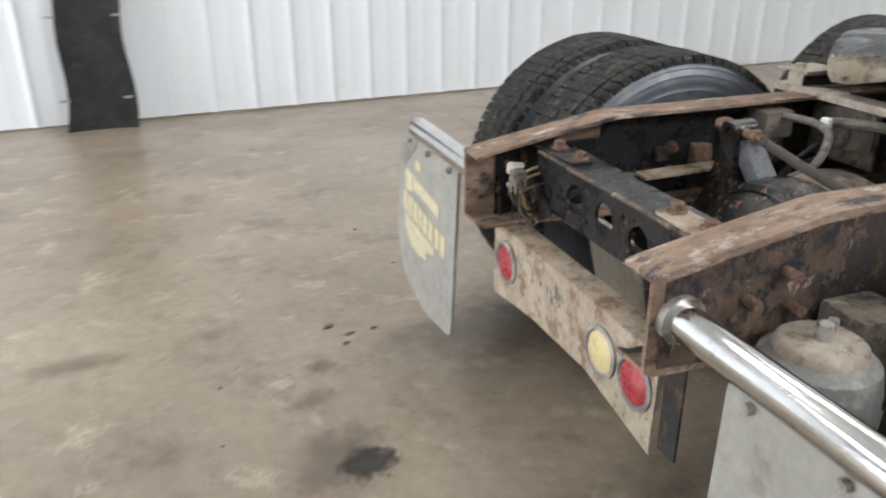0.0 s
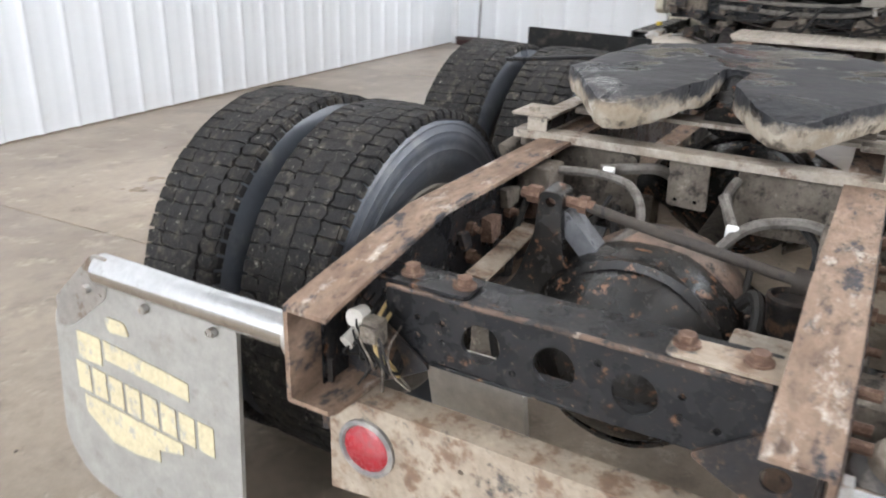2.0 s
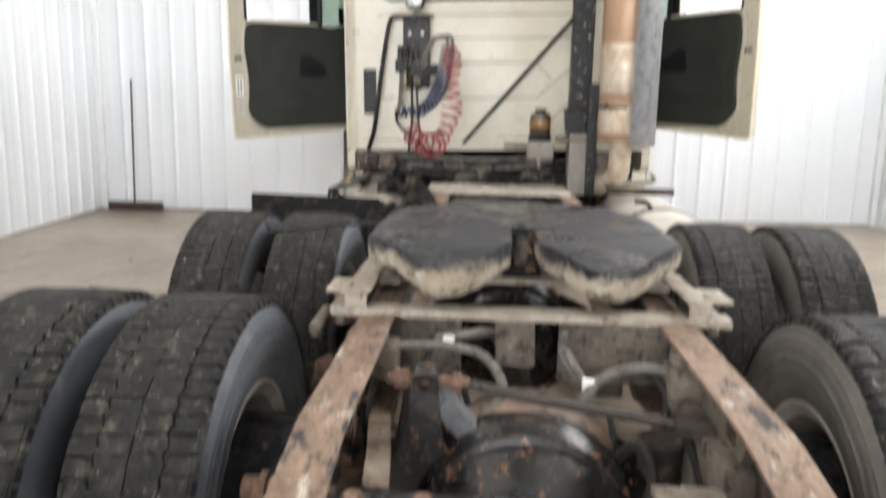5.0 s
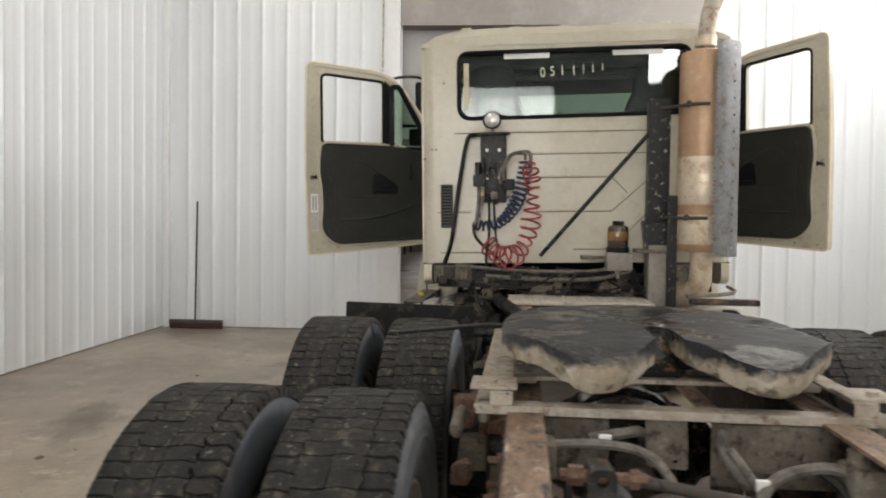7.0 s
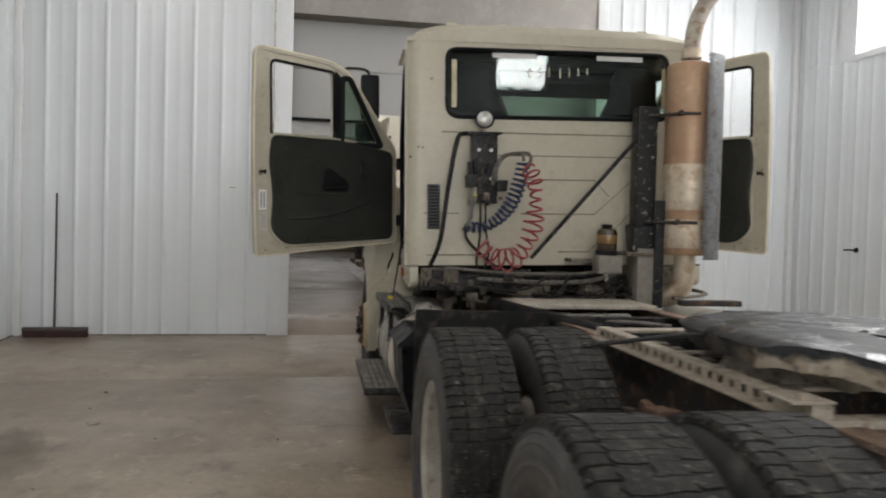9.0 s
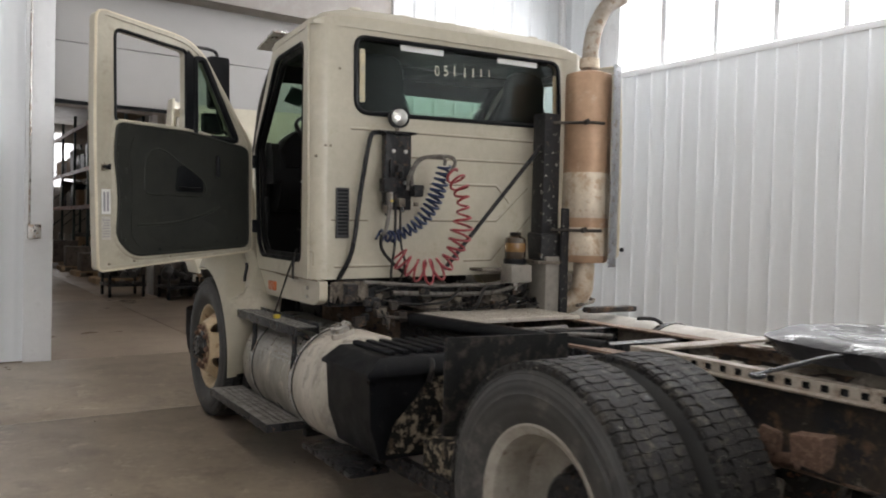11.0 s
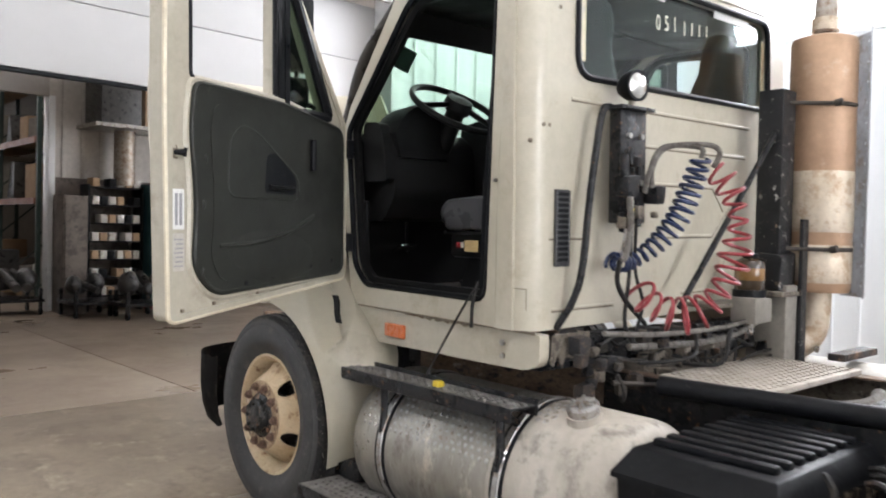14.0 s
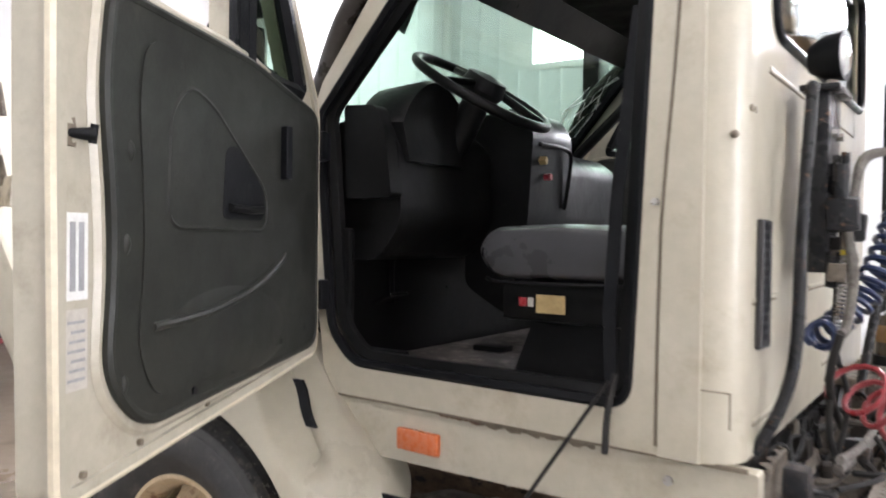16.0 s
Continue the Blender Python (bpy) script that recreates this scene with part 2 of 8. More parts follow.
INTERG = M("dash_plastic_and_seat_shade", (0.0075, 0.0078, 0.008), (0.0105, 0.0108, 0.011), s=6, rough=0.40, bump=0.12, spec=0.10)
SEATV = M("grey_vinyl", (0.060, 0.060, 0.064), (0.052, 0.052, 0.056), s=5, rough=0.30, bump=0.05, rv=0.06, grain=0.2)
TAGC = M("yellowed_card", (0.50, 0.37, 0.17), (0.43, 0.31, 0.14), s=16, rough=0.7, bump=0.03)
CARPET = M("worn_cab_mat", (0.085, 0.068, 0.056), (0.045, 0.037, 0.032), (0.26, 0.225, 0.19), s=9, rough=0.55, bump=0.4, t=(0.52, 0.66))
ALU = M("brushed_tank_aluminium", (0.46, 0.435, 0.385), (0.31, 0.29, 0.25), (0.20, 0.175, 0.145), s=3.4, rough=0.38, metal=0.7, bump=0.05, t=(0.54, 0.68), c4=(0.66, 0.61, 0.52), t4=(0.56, 0.68), stretch=(1.4, 1, 0.7), grain=0.35)
ALUD = M("dull_white_tank_end", (0.53, 0.488, 0.422), (0.40, 0.362, 0.305), (0.22, 0.195, 0.165), s=3.4, rough=0.55, metal=0.0, bump=0.08, t=(0.51, 0.66), c4=(0.15, 0.135, 0.118), t4=(0.62, 0.74), stretch=(1.2, 1.2, 0.7), grain=0.3)
TREADP = M("dirty_tread_plate", (0.20, 0.19, 0.175), (0.11, 0.105, 0.098), (0.38, 0.36, 0.33), s=14, rough=0.5, metal=0.4, bump=0.5, t=(0.56, 0.68))
WHITEP = M("dusty_white_paint", (0.52, 0.495, 0.445), (0.44, 0.41, 0.362), (0.36, 0.31, 0.25), s=6, rough=0.6, bump=0.12, t=(0.58, 0.74), grain=0.5, speck=((0.20, 0.165, 0.13), 40, 0.64, 0.70))
MUFF = M("heat_tanned_steel", (0.45, 0.29, 0.185), (0.38, 0.24, 0.15), (0.55, 0.44, 0.34), s=4, rough=0.5, metal=0.35, bump=0.06, t=(0.58, 0.76))
MUFF2 = M("aluminised_steel_band", (0.62, 0.54, 0.43), (0.54, 0.45, 0.34), (0.42, 0.30, 0.20), s=5, rough=0.5, metal=0.35, bump=0.06)
STACK = M("weathered_stack_pipe", (0.42, 0.38, 0.33), (0.33, 0.28, 0.23), (0.24, 0.16, 0.11), s=9, rough=0.5, metal=0.5, bump=0.12)
GUARD = M("perforated_heat_guard", (0.40, 0.41, 0.43), (0.33, 0.335, 0.345), (0.27, 0.24, 0.21), s=8, rough=0.45, metal=0.5, bump=0.1)
BLUEH = M("blue_coil_hose", (0.013, 0.024, 0.072), (0.018, 0.031, 0.088), s=20, rough=0.35, bump=0.04)
REDH = M("red_coil_hose", (0.30, 0.043, 0.050), (0.25, 0.037, 0.043), s=20, rough=0.35, bump=0.04)
GREYHOSE = M("grey_hose", (0.17, 0.157, 0.14), (0.115, 0.103, 0.09), (0.07, 0.06, 0.05), s=14, rough=0.75, bump=0.2, grain=0.6)
BLACKH = M("black_hose", (0.014, 0.014, 0.014), (0.030, 0.028, 0.026), (0.085, 0.072, 0.06), s=12, rough=0.55, bump=0.15, t=(0.58, 0.73), spec=0.2)
AMBER = M("amber_filter_bowl", (0.22, 0.115, 0.032), (0.16, 0.08, 0.025), s=12, rough=0.2, bump=0.02, coat=0.5)
AMBERL = M("amber_marker_lens", (0.62, 0.16, 0.05), (0.54, 0.13, 0.04), s=60, rough=0.3, bump=0.2, coat=0.3)
STEEL = M("bare_steel", (0.50, 0.49, 0.47), (0.42, 0.41, 0.39), (0.26, 0.20, 0.15), s=10, rough=0.35, metal=0.8, bump=0.1)
MUDB = M("mud_spatter_on_black", (0.012, 0.012, 0.0125), (0.022, 0.020, 0.018), (0.27, 0.225, 0.165), s=9, rough=0.85, bump=0.7, t=(0.50, 0.57), c4=(0.11, 0.085, 0.06), t4=(0.56, 0.62), spec=0.1, grain=0.7)
SPRAYP = M("dirty_black_rubber", (0.010, 0.010, 0.011), (0.018, 0.0175, 0.017), (0.085, 0.072, 0.056), s=6, rough=0.6, bump=0.3, t=(0.52, 0.72), spec=0.12, grain=0.6, speck=((0.14, 0.12, 0.10), 45, 0.62, 0.70))
RIMW = M("cream_rusty_wheel", (0.60, 0.475, 0.31), (0.52, 0.39, 0.235), (0.24, 0.12, 0.065), s=9, rough=0.55, bump=0.2, t=(0.55, 0.68), c4=(0.07, 0.055, 0.045), t4=(0.66, 0.74))
RIMR = M("rust_streaked_wheel_face", (0.46, 0.34, 0.21), (0.30, 0.19, 0.115), (0.13, 0.075, 0.048), s=15, rough=0.7, bump=0.3, t=(0.49, 0.58), c4=(0.56, 0.47, 0.35), t4=(0.57, 0.64))
RIMG = M("dusty_grey_wheel", (0.40, 0.37, 0.32), (0.30, 0.27, 0.23), (0.16, 0.11, 0.08), s=9, rough=0.7, bump=0.2, t=(0.58, 0.72))
YELLOW = M("yellow_plastic", (0.75, 0.56, 0.04), (0.68, 0.50, 0.04), s=20, rough=0.4, bump=0.05)
PAPER = M("white_sticker", (0.78, 0.78, 0.76), (0.72, 0.72, 0.70), s=20, rough=0.6, bump=0.02)
INK = M("grey_print", (0.34, 0.34, 0.35), s=30, rough=0.7, bump=0.0)
CHALK = M("pale_marker_strokes", (0.62, 0.62, 0.50), (0.50, 0.50, 0.42), s=60, rough=0.8, bump=0.1)
CARD = M("cardboard", (0.42, 0.29, 0.18), (0.36, 0.245, 0.15), s=4, rough=0.85, bump=0.1)
WOOD = M("raw_timber", (0.46, 0.34, 0.22), (0.38, 0.27, 0.17), s=6, rough=0.8, bump=0.2)
ORANGE = M("faded_red_rack_steel", (0.30, 0.13, 0.085), (0.23, 0.10, 0.07), s=5, rough=0.5, bump=0.05)
RACKG = M("dark_green_rack_steel", (0.045, 0.07, 0.065), (0.035, 0.055, 0.05), s=5, rough=0.5, bump=0.05)
TEAL = M("teal_cabinet_paint", (0.035, 0.10, 0.11), (0.03, 0.085, 0.095), s=4, rough=0.45, bump=0.05)
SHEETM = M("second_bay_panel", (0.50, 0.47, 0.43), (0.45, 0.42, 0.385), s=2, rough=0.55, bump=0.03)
PLY = M("dark_wainscot_board", (0.17, 0.14, 0.12), (0.13, 0.11, 0.095), (0.08, 0.07, 0.06), s=3, rough=0.7, bump=0.1)
ENGB = M("oily_machine_parts", (0.030, 0.030, 0.032), (0.06, 0.058, 0.055), (0.22, 0.20, 0.18), s=12, rough=0.35, bump=0.4, t=(0.6, 0.75))
BROOMR = M("dark_red_bristles", (0.075, 0.035, 0.035), (0.055, 0.028, 0.028), s=60, rough=0.9, bump=0.6)
CHIPB = M("peeling_black_paint", (0.012, 0.012, 0.013), (0.020, 0.020, 0.021), (0.34, 0.325, 0.30), s=13, rough=0.45, bump=0.4, t=(0.61, 0.645), c4=(0.20, 0.14, 0.10), t4=(0.62, 0.67), spec=0.25, speck=((0.36, 0.345, 0.32), 46, 0.635, 0.665))
BOWL = M("dark_clear_bowl", (0.055, 0.036, 0.020), (0.040, 0.026, 0.015), s=12, rough=0.12, bump=0.02, coat=0.5)
POSTG = M("grey_dusty_post", (0.25, 0.228, 0.198), (0.20, 0.182, 0.157), (0.12, 0.105, 0.09), s=5, rough=0.6, bump=0.15, t=(0.58, 0.72), grain=0.4)
VENTB = M("faded_black_grille", (0.030, 0.030, 0.032), (0.044, 0.043, 0.044), (0.09, 0.085, 0.078), s=18, rough=0.5, bump=0.1, t=(0.58, 0.70))
# scuffed brace facet, its lit brightness put into the grey
TOWERG = M("lit_scuffed_casting", (0.15, 0.155, 0.165), (0.075, 0.078, 0.085), (0.02, 0.02, 0.022), s=14, rough=0.35, bump=0.3, t=(0.55, 0.63), c4=(0.30, 0.29, 0.28), t4=(0.60, 0.68), spec=0.5)
RODB = M("dusty_brown_rod", (0.042, 0.035, 0.030), (0.064, 0.053, 0.044), (0.020, 0.019, 0.018), s=16, rough=0.6, bump=0.25, t=(0.54, 0.62), spec=0.3)
EDGEW = M("worn_rusty_edge", (0.17, 0.105, 0.07), (0.07, 0.05, 0.04), (0.014, 0.014, 0.015), s=16, rough=0.6, bump=0.4, t=(0.50, 0.56), c4=(0.36, 0.30, 0.245), t4=(0.58, 0.64), grain=0.7)
# cab cream made lighter to stand in for light missing on fender and hood
HOODC = M("lightened_cream_paint", (0.60, 0.556, 0.445), (0.56, 0.515, 0.405), (0.40, 0.35, 0.26), s=2.6, rough=0.38, bump=0.015, t=(0.60, 0.80), coat=0.12, grain=0.14)
PILLB = M("brown_black_seal", (0.026, 0.022, 0.019), (0.040, 0.034, 0.029), (0.075, 0.066, 0.058), s=9, rough=0.3, bump=0.08, t=(0.58, 0.72), spec=0.4)
STICK = M("grey_green_tint_patch", (0.045, 0.068, 0.066), (0.055, 0.080, 0.077), s=6, rough=0.5, bump=0.0)
TAILW = M("rust_eaten_web", (0.135, 0.088, 0.062), (0.060, 0.043, 0.034), (0.022, 0.022, 0.025), s=10, rough=0.7, bump=0.7, t=(0.49, 0.57), c4=(0.36, 0.30, 0.245), t4=(0.60, 0.67), grain=0.8, spec=0.25, speck=((0.20, 0.125, 0.085), 50, 0.58, 0.66))
POLE = M("dark_broom_pole", (0.07, 0.055, 0.05), (0.05, 0.04, 0.038), s=14, rough=0.5, bump=0.1)
GLASSW = glass("green_tinted_windscreen", (0.57, 0.665, 0.595))
GLASSR = glass("dark_tinted_rear_glass", (0.80, 0.88, 0.86))
LAMPG = M("lamp_lens", (0.70, 0.70, 0.66), (0.55, 0.55, 0.52), s=60, rough=0.12, metal=0.7, bump=0.1)
SKYB = glow("bright_overcast_sky", (0.95, 0.98, 1.0), 9.0)
TUBE = glow("lit_tube_cover", (1.0, 0.97, 0.92), 6.0)
STEPM = M("worn_punched_step", (0.25, 0.235, 0.215), (0.16, 0.148, 0.135), (0.075, 0.068, 0.062), s=12, rough=0.55, metal=0.2, bump=0.4, t=(0.58, 0.70), grain=0.6)
CASTR = M("rust_dusted_casting", (0.255, 0.170, 0.125), (0.085, 0.070, 0.060), (0.018, 0.017, 0.016), s=6, rough=0.5, bump=0.4, t=(0.50, 0.58), c4=(0.30, 0.27, 0.235), t4=(0.58, 0.66), spec=0.3, grain=0.6, speck=((0.20, 0.11, 0.07), 60, 0.60, 0.66))


def soft_stain(name, colour, rough, strength):
    """Dirt and painted shade that thin out towards the rim in an uneven way."""
    m = bpy.data.materials.new(name)
    m.use_nodes = True
    n, l = m.node_tree.nodes, m.node_tree.links
    p, tr, mx = n["Principled BSDF"], n.new("ShaderNodeBsdfTransparent"), n.new("ShaderNodeMixShader")
    p.inputs["Base Color"].default_value, p.inputs["Roughness"].default_value = (*colour, 1), rough
    tc, gd, nz = n.new("ShaderNodeTexCoord"), n.new("ShaderNodeTexGradient"), n.new("ShaderNodeTexNoise")
    gd.gradient_type = 'SPHERICAL'
    nz.inputs["Scale"].default_value, nz.inputs["Detail"].default_value, nz.inputs["Roughness"].default_value = 2.6, 10, 0.72
    l.new(tc.outputs["Object"], gd.inputs[0])
    l.new(tc.outputs["Object"], nz.inputs["Vector"])
    a, b = n.new("ShaderNodeMath"), n.new("ShaderNodeMapRange")
    a.operation = 'MULTIPLY_ADD'
    a.inputs[1].default_value, a.inputs[2].default_value = 1.9, -0.95
    l.new(nz.outputs[0], a.inputs[0])
    c = n.new("ShaderNodeMath")
    l.new(gd.outputs[1], c.inputs[0])
    l.new(a.outputs[0], c.inputs[1])
    b.inputs[1].default_value, b.inputs[2].default_value, b.inputs[4].default_value = 0.22, 0.75, strength
    l.new(c.outputs[0], b.inputs[0])
    l.new(b.outputs[0], mx.inputs[0])
    l.new(tr.outputs[0], mx.inputs[1])
    l.new(p.outputs[0], mx.inputs[2])
    l.new(mx.outputs[0], n["Material Output"].inputs[0])
    return m


OILS = soft_stain("dried_oil", (0.016, 0.015, 0.014), 0.4, 0.92)
GRIME_SHADE = soft_stain("floor_grime_and_shade", (0.075, 0.058, 0.044), 0.5, 0.30)
DECKP = M("grubby_deck_aluminium", (0.47, 0.43, 0.37), (0.38, 0.34, 0.285), (0.24, 0.20, 0.16), s=8, rough=0.6, metal=0.15, bump=0.15, t=(0.56, 0.70), grain=0.5, speck=((0.12, 0.10, 0.08), 40, 0.63, 0.69))


def plate_material():
    """Black grease on the plate, caked mud on its ramps and rim."""
    m = bpy.data.materials.new("greasy_plate_with_mud")
    m.use_nodes = True
    n, l = m.node_tree.nodes, m.node_tree.links
    p = n["Principled BSDF"]
    tc, sx, sn = n.new("ShaderNodeTexCoord"), n.new("ShaderNodeSeparateXYZ"), n.new("ShaderNodeSeparateXYZ")
    l.new(tc.outputs["Object"], sx.inputs[0])
    l.new(tc.outputs["Normal"], sn.inputs[0])

    def nz(scale, det=8, rg=0.65):
        t = n.new("ShaderNodeTexNoise")
        t.inputs["Scale"].default_value, t.inputs["Detail"].default_value, t.inputs["Roughness"].default_value = scale, det, rg
        l.new(tc.outputs["Object"], t.inputs["Vector"])
        return t.outputs[0]

    def op(kind, a, b, c=0.0):
        k = n.new("ShaderNodeMath")
        k.operation = kind
        for i, v in enumerate((a, b, c)):
            if isinstance(v, (int, float)):
                k.inputs[i].default_value = v
            else:
                l.new(v, k.inputs[i])
        return k.outputs[0]

    def rng(v, a, b):
        r = n.new("ShaderNodeMapRange")
        r.inputs[1].default_value, r.inputs[2].default_value = a, b
        l.new(v, r.inputs[0])
        return r.outputs[0]

    def mix(f, a, b):
        x = n.new("ShaderNodeMix")
        x.data_type = 'RGBA'
        l.new(f, x.inputs[0])
        for k, v in ((6, a), (7, b)):
            if isinstance(v, tuple):
                x.inputs[k].default_value = (*v, 1)
            else:
                l.new(v, x.inputs[k])
        return x.outputs[2]

    wob = op('MULTIPLY_ADD', nz(8), 0.30, -0.15)
    front = op('MULTIPLY', rng(op('ADD', sx.outputs[2], op('MULTIPLY', wob, 0.42)), 1.046, 1.022), rng(sx.outputs[0], 1.60, 1.45))
    rim = op('MULTIPLY', rng(op('ADD', sx.outputs[2], op('MULTIPLY_ADD', nz(14), 0.10, -0.05)), 1.036, 1.018), rng(sx.outputs[0], 1.60, 1.45))
    mud = op('MAXIMUM', front, rim)
    mudc = mix(rng(nz(9), 0.36, 0.62), (0.42, 0.37, 0.30), (0.27, 0.215, 0.15))
    mudc = mix(rng(nz(15), 0.53, 0.62), mudc, (0.10, 0.082, 0.062))
    mudc = mix(rng(nz(17), 0.60, 0.70), mudc, (0.50, 0.46, 0.40))
    gre = mix(rng(nz(6), 0.35, 0.65), (0.013, 0.0135, 0.016), (0.024, 0.024, 0.027))
    gre = mix(rng(nz(19), 0.62, 0.72), gre, (0.075, 0.072, 0.07))
    l.new(mix(mud, gre, mudc), p.inputs["Base Color"])
    wet = rng(nz(5, 5, 0.55), 0.51, 0.565)
    l.new(op('MULTIPLY_ADD', mud, 0.45, op('MULTIPLY_ADD', wet, -0.44, 0.56)), p.inputs["Roughness"])
    p.inputs["Specular IOR Level"].default_value = 0.36
    b = n.new("ShaderNodeBump")
    b.inputs["Strength"].default_value, b.inputs["Distance"].default_value = 0.8, 0.014
    l.new(op('ADD', nz(9, 4), op('MULTIPLY', nz(60, 6), op('MULTIPLY_ADD', mud, 0.5, 0.12))), b.inputs["Height"])
    l.new(b.outputs[0], p.inputs["Normal"])
    return m


PLATE = plate_material()


# ---- mesh helpers ----
XF = Matrix.Identity(4)      # applied to the vertices of parts as they are linked
TAPER = 0.0                  # how much narrower the cab grows towards its front


def B():
    return bmesh.new()


def box(bm, x0, x1, y0, y1, z0, z1, bev=0.0, m=None):
    r = bmesh.ops.create_cube(bm, size=1)
    mm = Matrix.Translation(((x0 + x1) / 2, (y0 + y1) / 2, (z0 + z1) / 2)) @ Matrix.Diagonal((x1 - x0, y1 - y0, z1 - z0, 1))
    bmesh.ops.transform(bm, verts=r["verts"], matrix=(m @ mm) if m else mm)
    if bev:
        es = list({e for v in r["verts"] for e in v.link_edges})
        bmesh.ops.bevel(bm, geom=es, offset=bev, segments=2, affect='EDGES', profile=0.6)
    return bm


def ring(c, ax, up, r, n, r2=None):
    side = ax.cross(up).normalized()
    u = side.cross(ax).normalized()
    return [c + (side * math.cos(2 * math.pi * i / n) + u * math.sin(2 * math.pi * i / n)) * r for i in range(n)]


def skin(bm, loops, caps=True):
    vs = [[bm.verts.new(p) for p in lp] for lp in loops]
    n = len(vs[0])
    for a, b in zip(vs, vs[1:]):
        for i in range(n):
            bm.faces.new((a[i], a[(i + 1) % n], b[(i + 1) % n], b[i]))
    if caps:
        bm.faces.new(list(reversed(vs[0])))
        bm.faces.new(vs[-1])
    return bm


def cyl(bm, a, b, r, r2=None, n=16):
    a, b = Vector(a), Vector(b)
    ax = (b - a).normalized()
    up = Vector((0, 0, 1)) if abs(ax.z) < 0.9 else Vector((1, 0, 0))
    return skin(bm, [ring(a, ax, up, r, n), ring(b, ax, up, r if r2 is None else r2, n)])


def smooth_path(pts, k=6):
    pts = [Vector(p) for p in pts]
    out = []
    for i in range(len(pts) - 1):
        p0, p1, p2, p3 = pts[max(i - 1, 0)], pts[i], pts[i + 1], pts[min(i + 2, len(pts) - 1)]
        for j in range(k):
            s = j / k
            out.append(0.5 * ((2 * p1) + (p2 - p0) * s + (2 * p0 - 5 * p1 + 4 * p2 - p3) * s * s + (3 * p1 - p0 - 3 * p2 + p3) * s ** 3))
    return out + [pts[-1]]


def tube(bm, pts, r, n=8, k=6):
    p = smooth_path(pts, k) if k else [Vector(q) for q in pts]
    loops, side = [], None
    for i, q in enumerate(p):
        ax = (p[min(i + 1, len(p) - 1)] - p[max(i - 1, 0)]).normalized()
        if side is None:
            up = Vector((0, 0, 1)) if abs(ax.z) < 0.9 else Vector((1, 0, 0))
            side = ax.cross(up).normalized()
        side = (side - ax * side.dot(ax)).normalized()
        u = ax.cross(side)
        rr = r(i / (len(p) - 1)) if callable(r) else r
        loops.append([q + (side * math.cos(2 * math.pi * j / n) + u * math.sin(2 * math.pi * j / n)) * rr for j in range(n)])
    return skin(bm, loops)


def coil(bm, pts, big, r, turns, n=6, per=14):
    p = smooth_path(pts, 12)
    ln = [0.0]
    for a, b in zip(p, p[1:]):
        ln.append(ln[-1] + (b - a).length)
    total, res, side = turns * per, [], None
    for i in range(total + 1):
        s = ln[-1] * i / total
        j = max(0, min(len(p) - 2, next((q for q in range(len(ln) - 1) if ln[q + 1] >= s), len(p) - 2)))
        f = (s - ln[j]) / max(ln[j + 1] - ln[j], 1e-6)
        q, ax = p[j].lerp(p[j + 1], f), (p[j + 1] - p[j]).normalized()
        if side is None:
            side = ax.cross(Vector((1, 0, 0.2))).normalized()
        side = (side - ax * side.dot(ax)).normalized()
        u = ax.cross(side)
        a = 2 * math.pi * i / per
        res.append(q + (side * math.cos(a) + u * math.sin(a)) * (big(i / total) if callable(big) else big))
    return tube(bm, res, r, n, 0)


def lathe(bm, prof, n=48, m=None):
    """prof: (radius, offset along y); the axis is y."""
    m = m or Matrix.Identity(4)
    vs = [[bm.verts.new(m @ Vector((r * math.cos(2 * math.pi * i / n), h, r * math.sin(2 * math.pi * i / n)))) for i in range(n)] for r, h in prof]
    for a, b in zip(vs, vs[1:]):
        for i in range(n):
            bm.faces.new((a[i], b[i], b[(i + 1) % n], a[(i + 1) % n]))
    return bm


def rounded(pts, r, k=5):
    """A closed outline with its corners rounded; r is one radius or one for each corner."""
    out, n = [], len(pts)
    for i in range(n):
        a, b, c = Vector(pts[i - 1]), Vector(pts[i]), Vector(pts[(i + 1) % n])
        rr = r[i] if isinstance(r, (list, tuple)) else r
        d1, d2 = (a - b), (c - b)
        rr = min(rr, d1.length * 0.45, d2.length * 0.45)
        if rr <= 0:
            out.append(b)
            continue
        p, q = b + d1.normalized() * rr, b + d2.normalized() * rr
        for j in range(k + 1):
            s = j / k
            out.append(p * (1 - s) ** 2 + b * 2 * s * (1 - s) + q * s * s)
    return out


def sheet(bm, outer, holes, to3, normal, thick):
    """A flat piece with holes, of the given thickness along normal."""
    nv = Vector(normal) * thick
    edges, loops = [], []
    for lp in [outer, *holes]:
        vs = [bm.verts.new(to3(*p)) for p in lp]
        loops.append(vs)
        edges += [bm.edges.new((vs[i], vs[(i + 1) % len(vs)])) for i in range(len(vs))]
    f = [g for g in bmesh.ops.triangle_fill(bm, use_beauty=True, use_dissolve=False, edges=edges)["geom"] if isinstance(g, bmesh.types.BMFace)]
    e = bmesh.ops.extrude_face_region(bm, geom=f)
    bmesh.ops.translate(bm, verts=[g for g in e["geom"] if isinstance(g, bmesh.types.BMVert)], vec=nv)
    return bm


def ball(bm, c, rx, ry, rz, n=20):
    r = bmesh.ops.create_uvsphere(bm, u_segments=n, v_segments=n // 2 + 2, radius=1)
    bmesh.ops.transform(bm, verts=r["verts"], matrix=Matrix.Translation(c) @ Matrix.Diagonal((rx, ry, rz, 1)))
    return bm


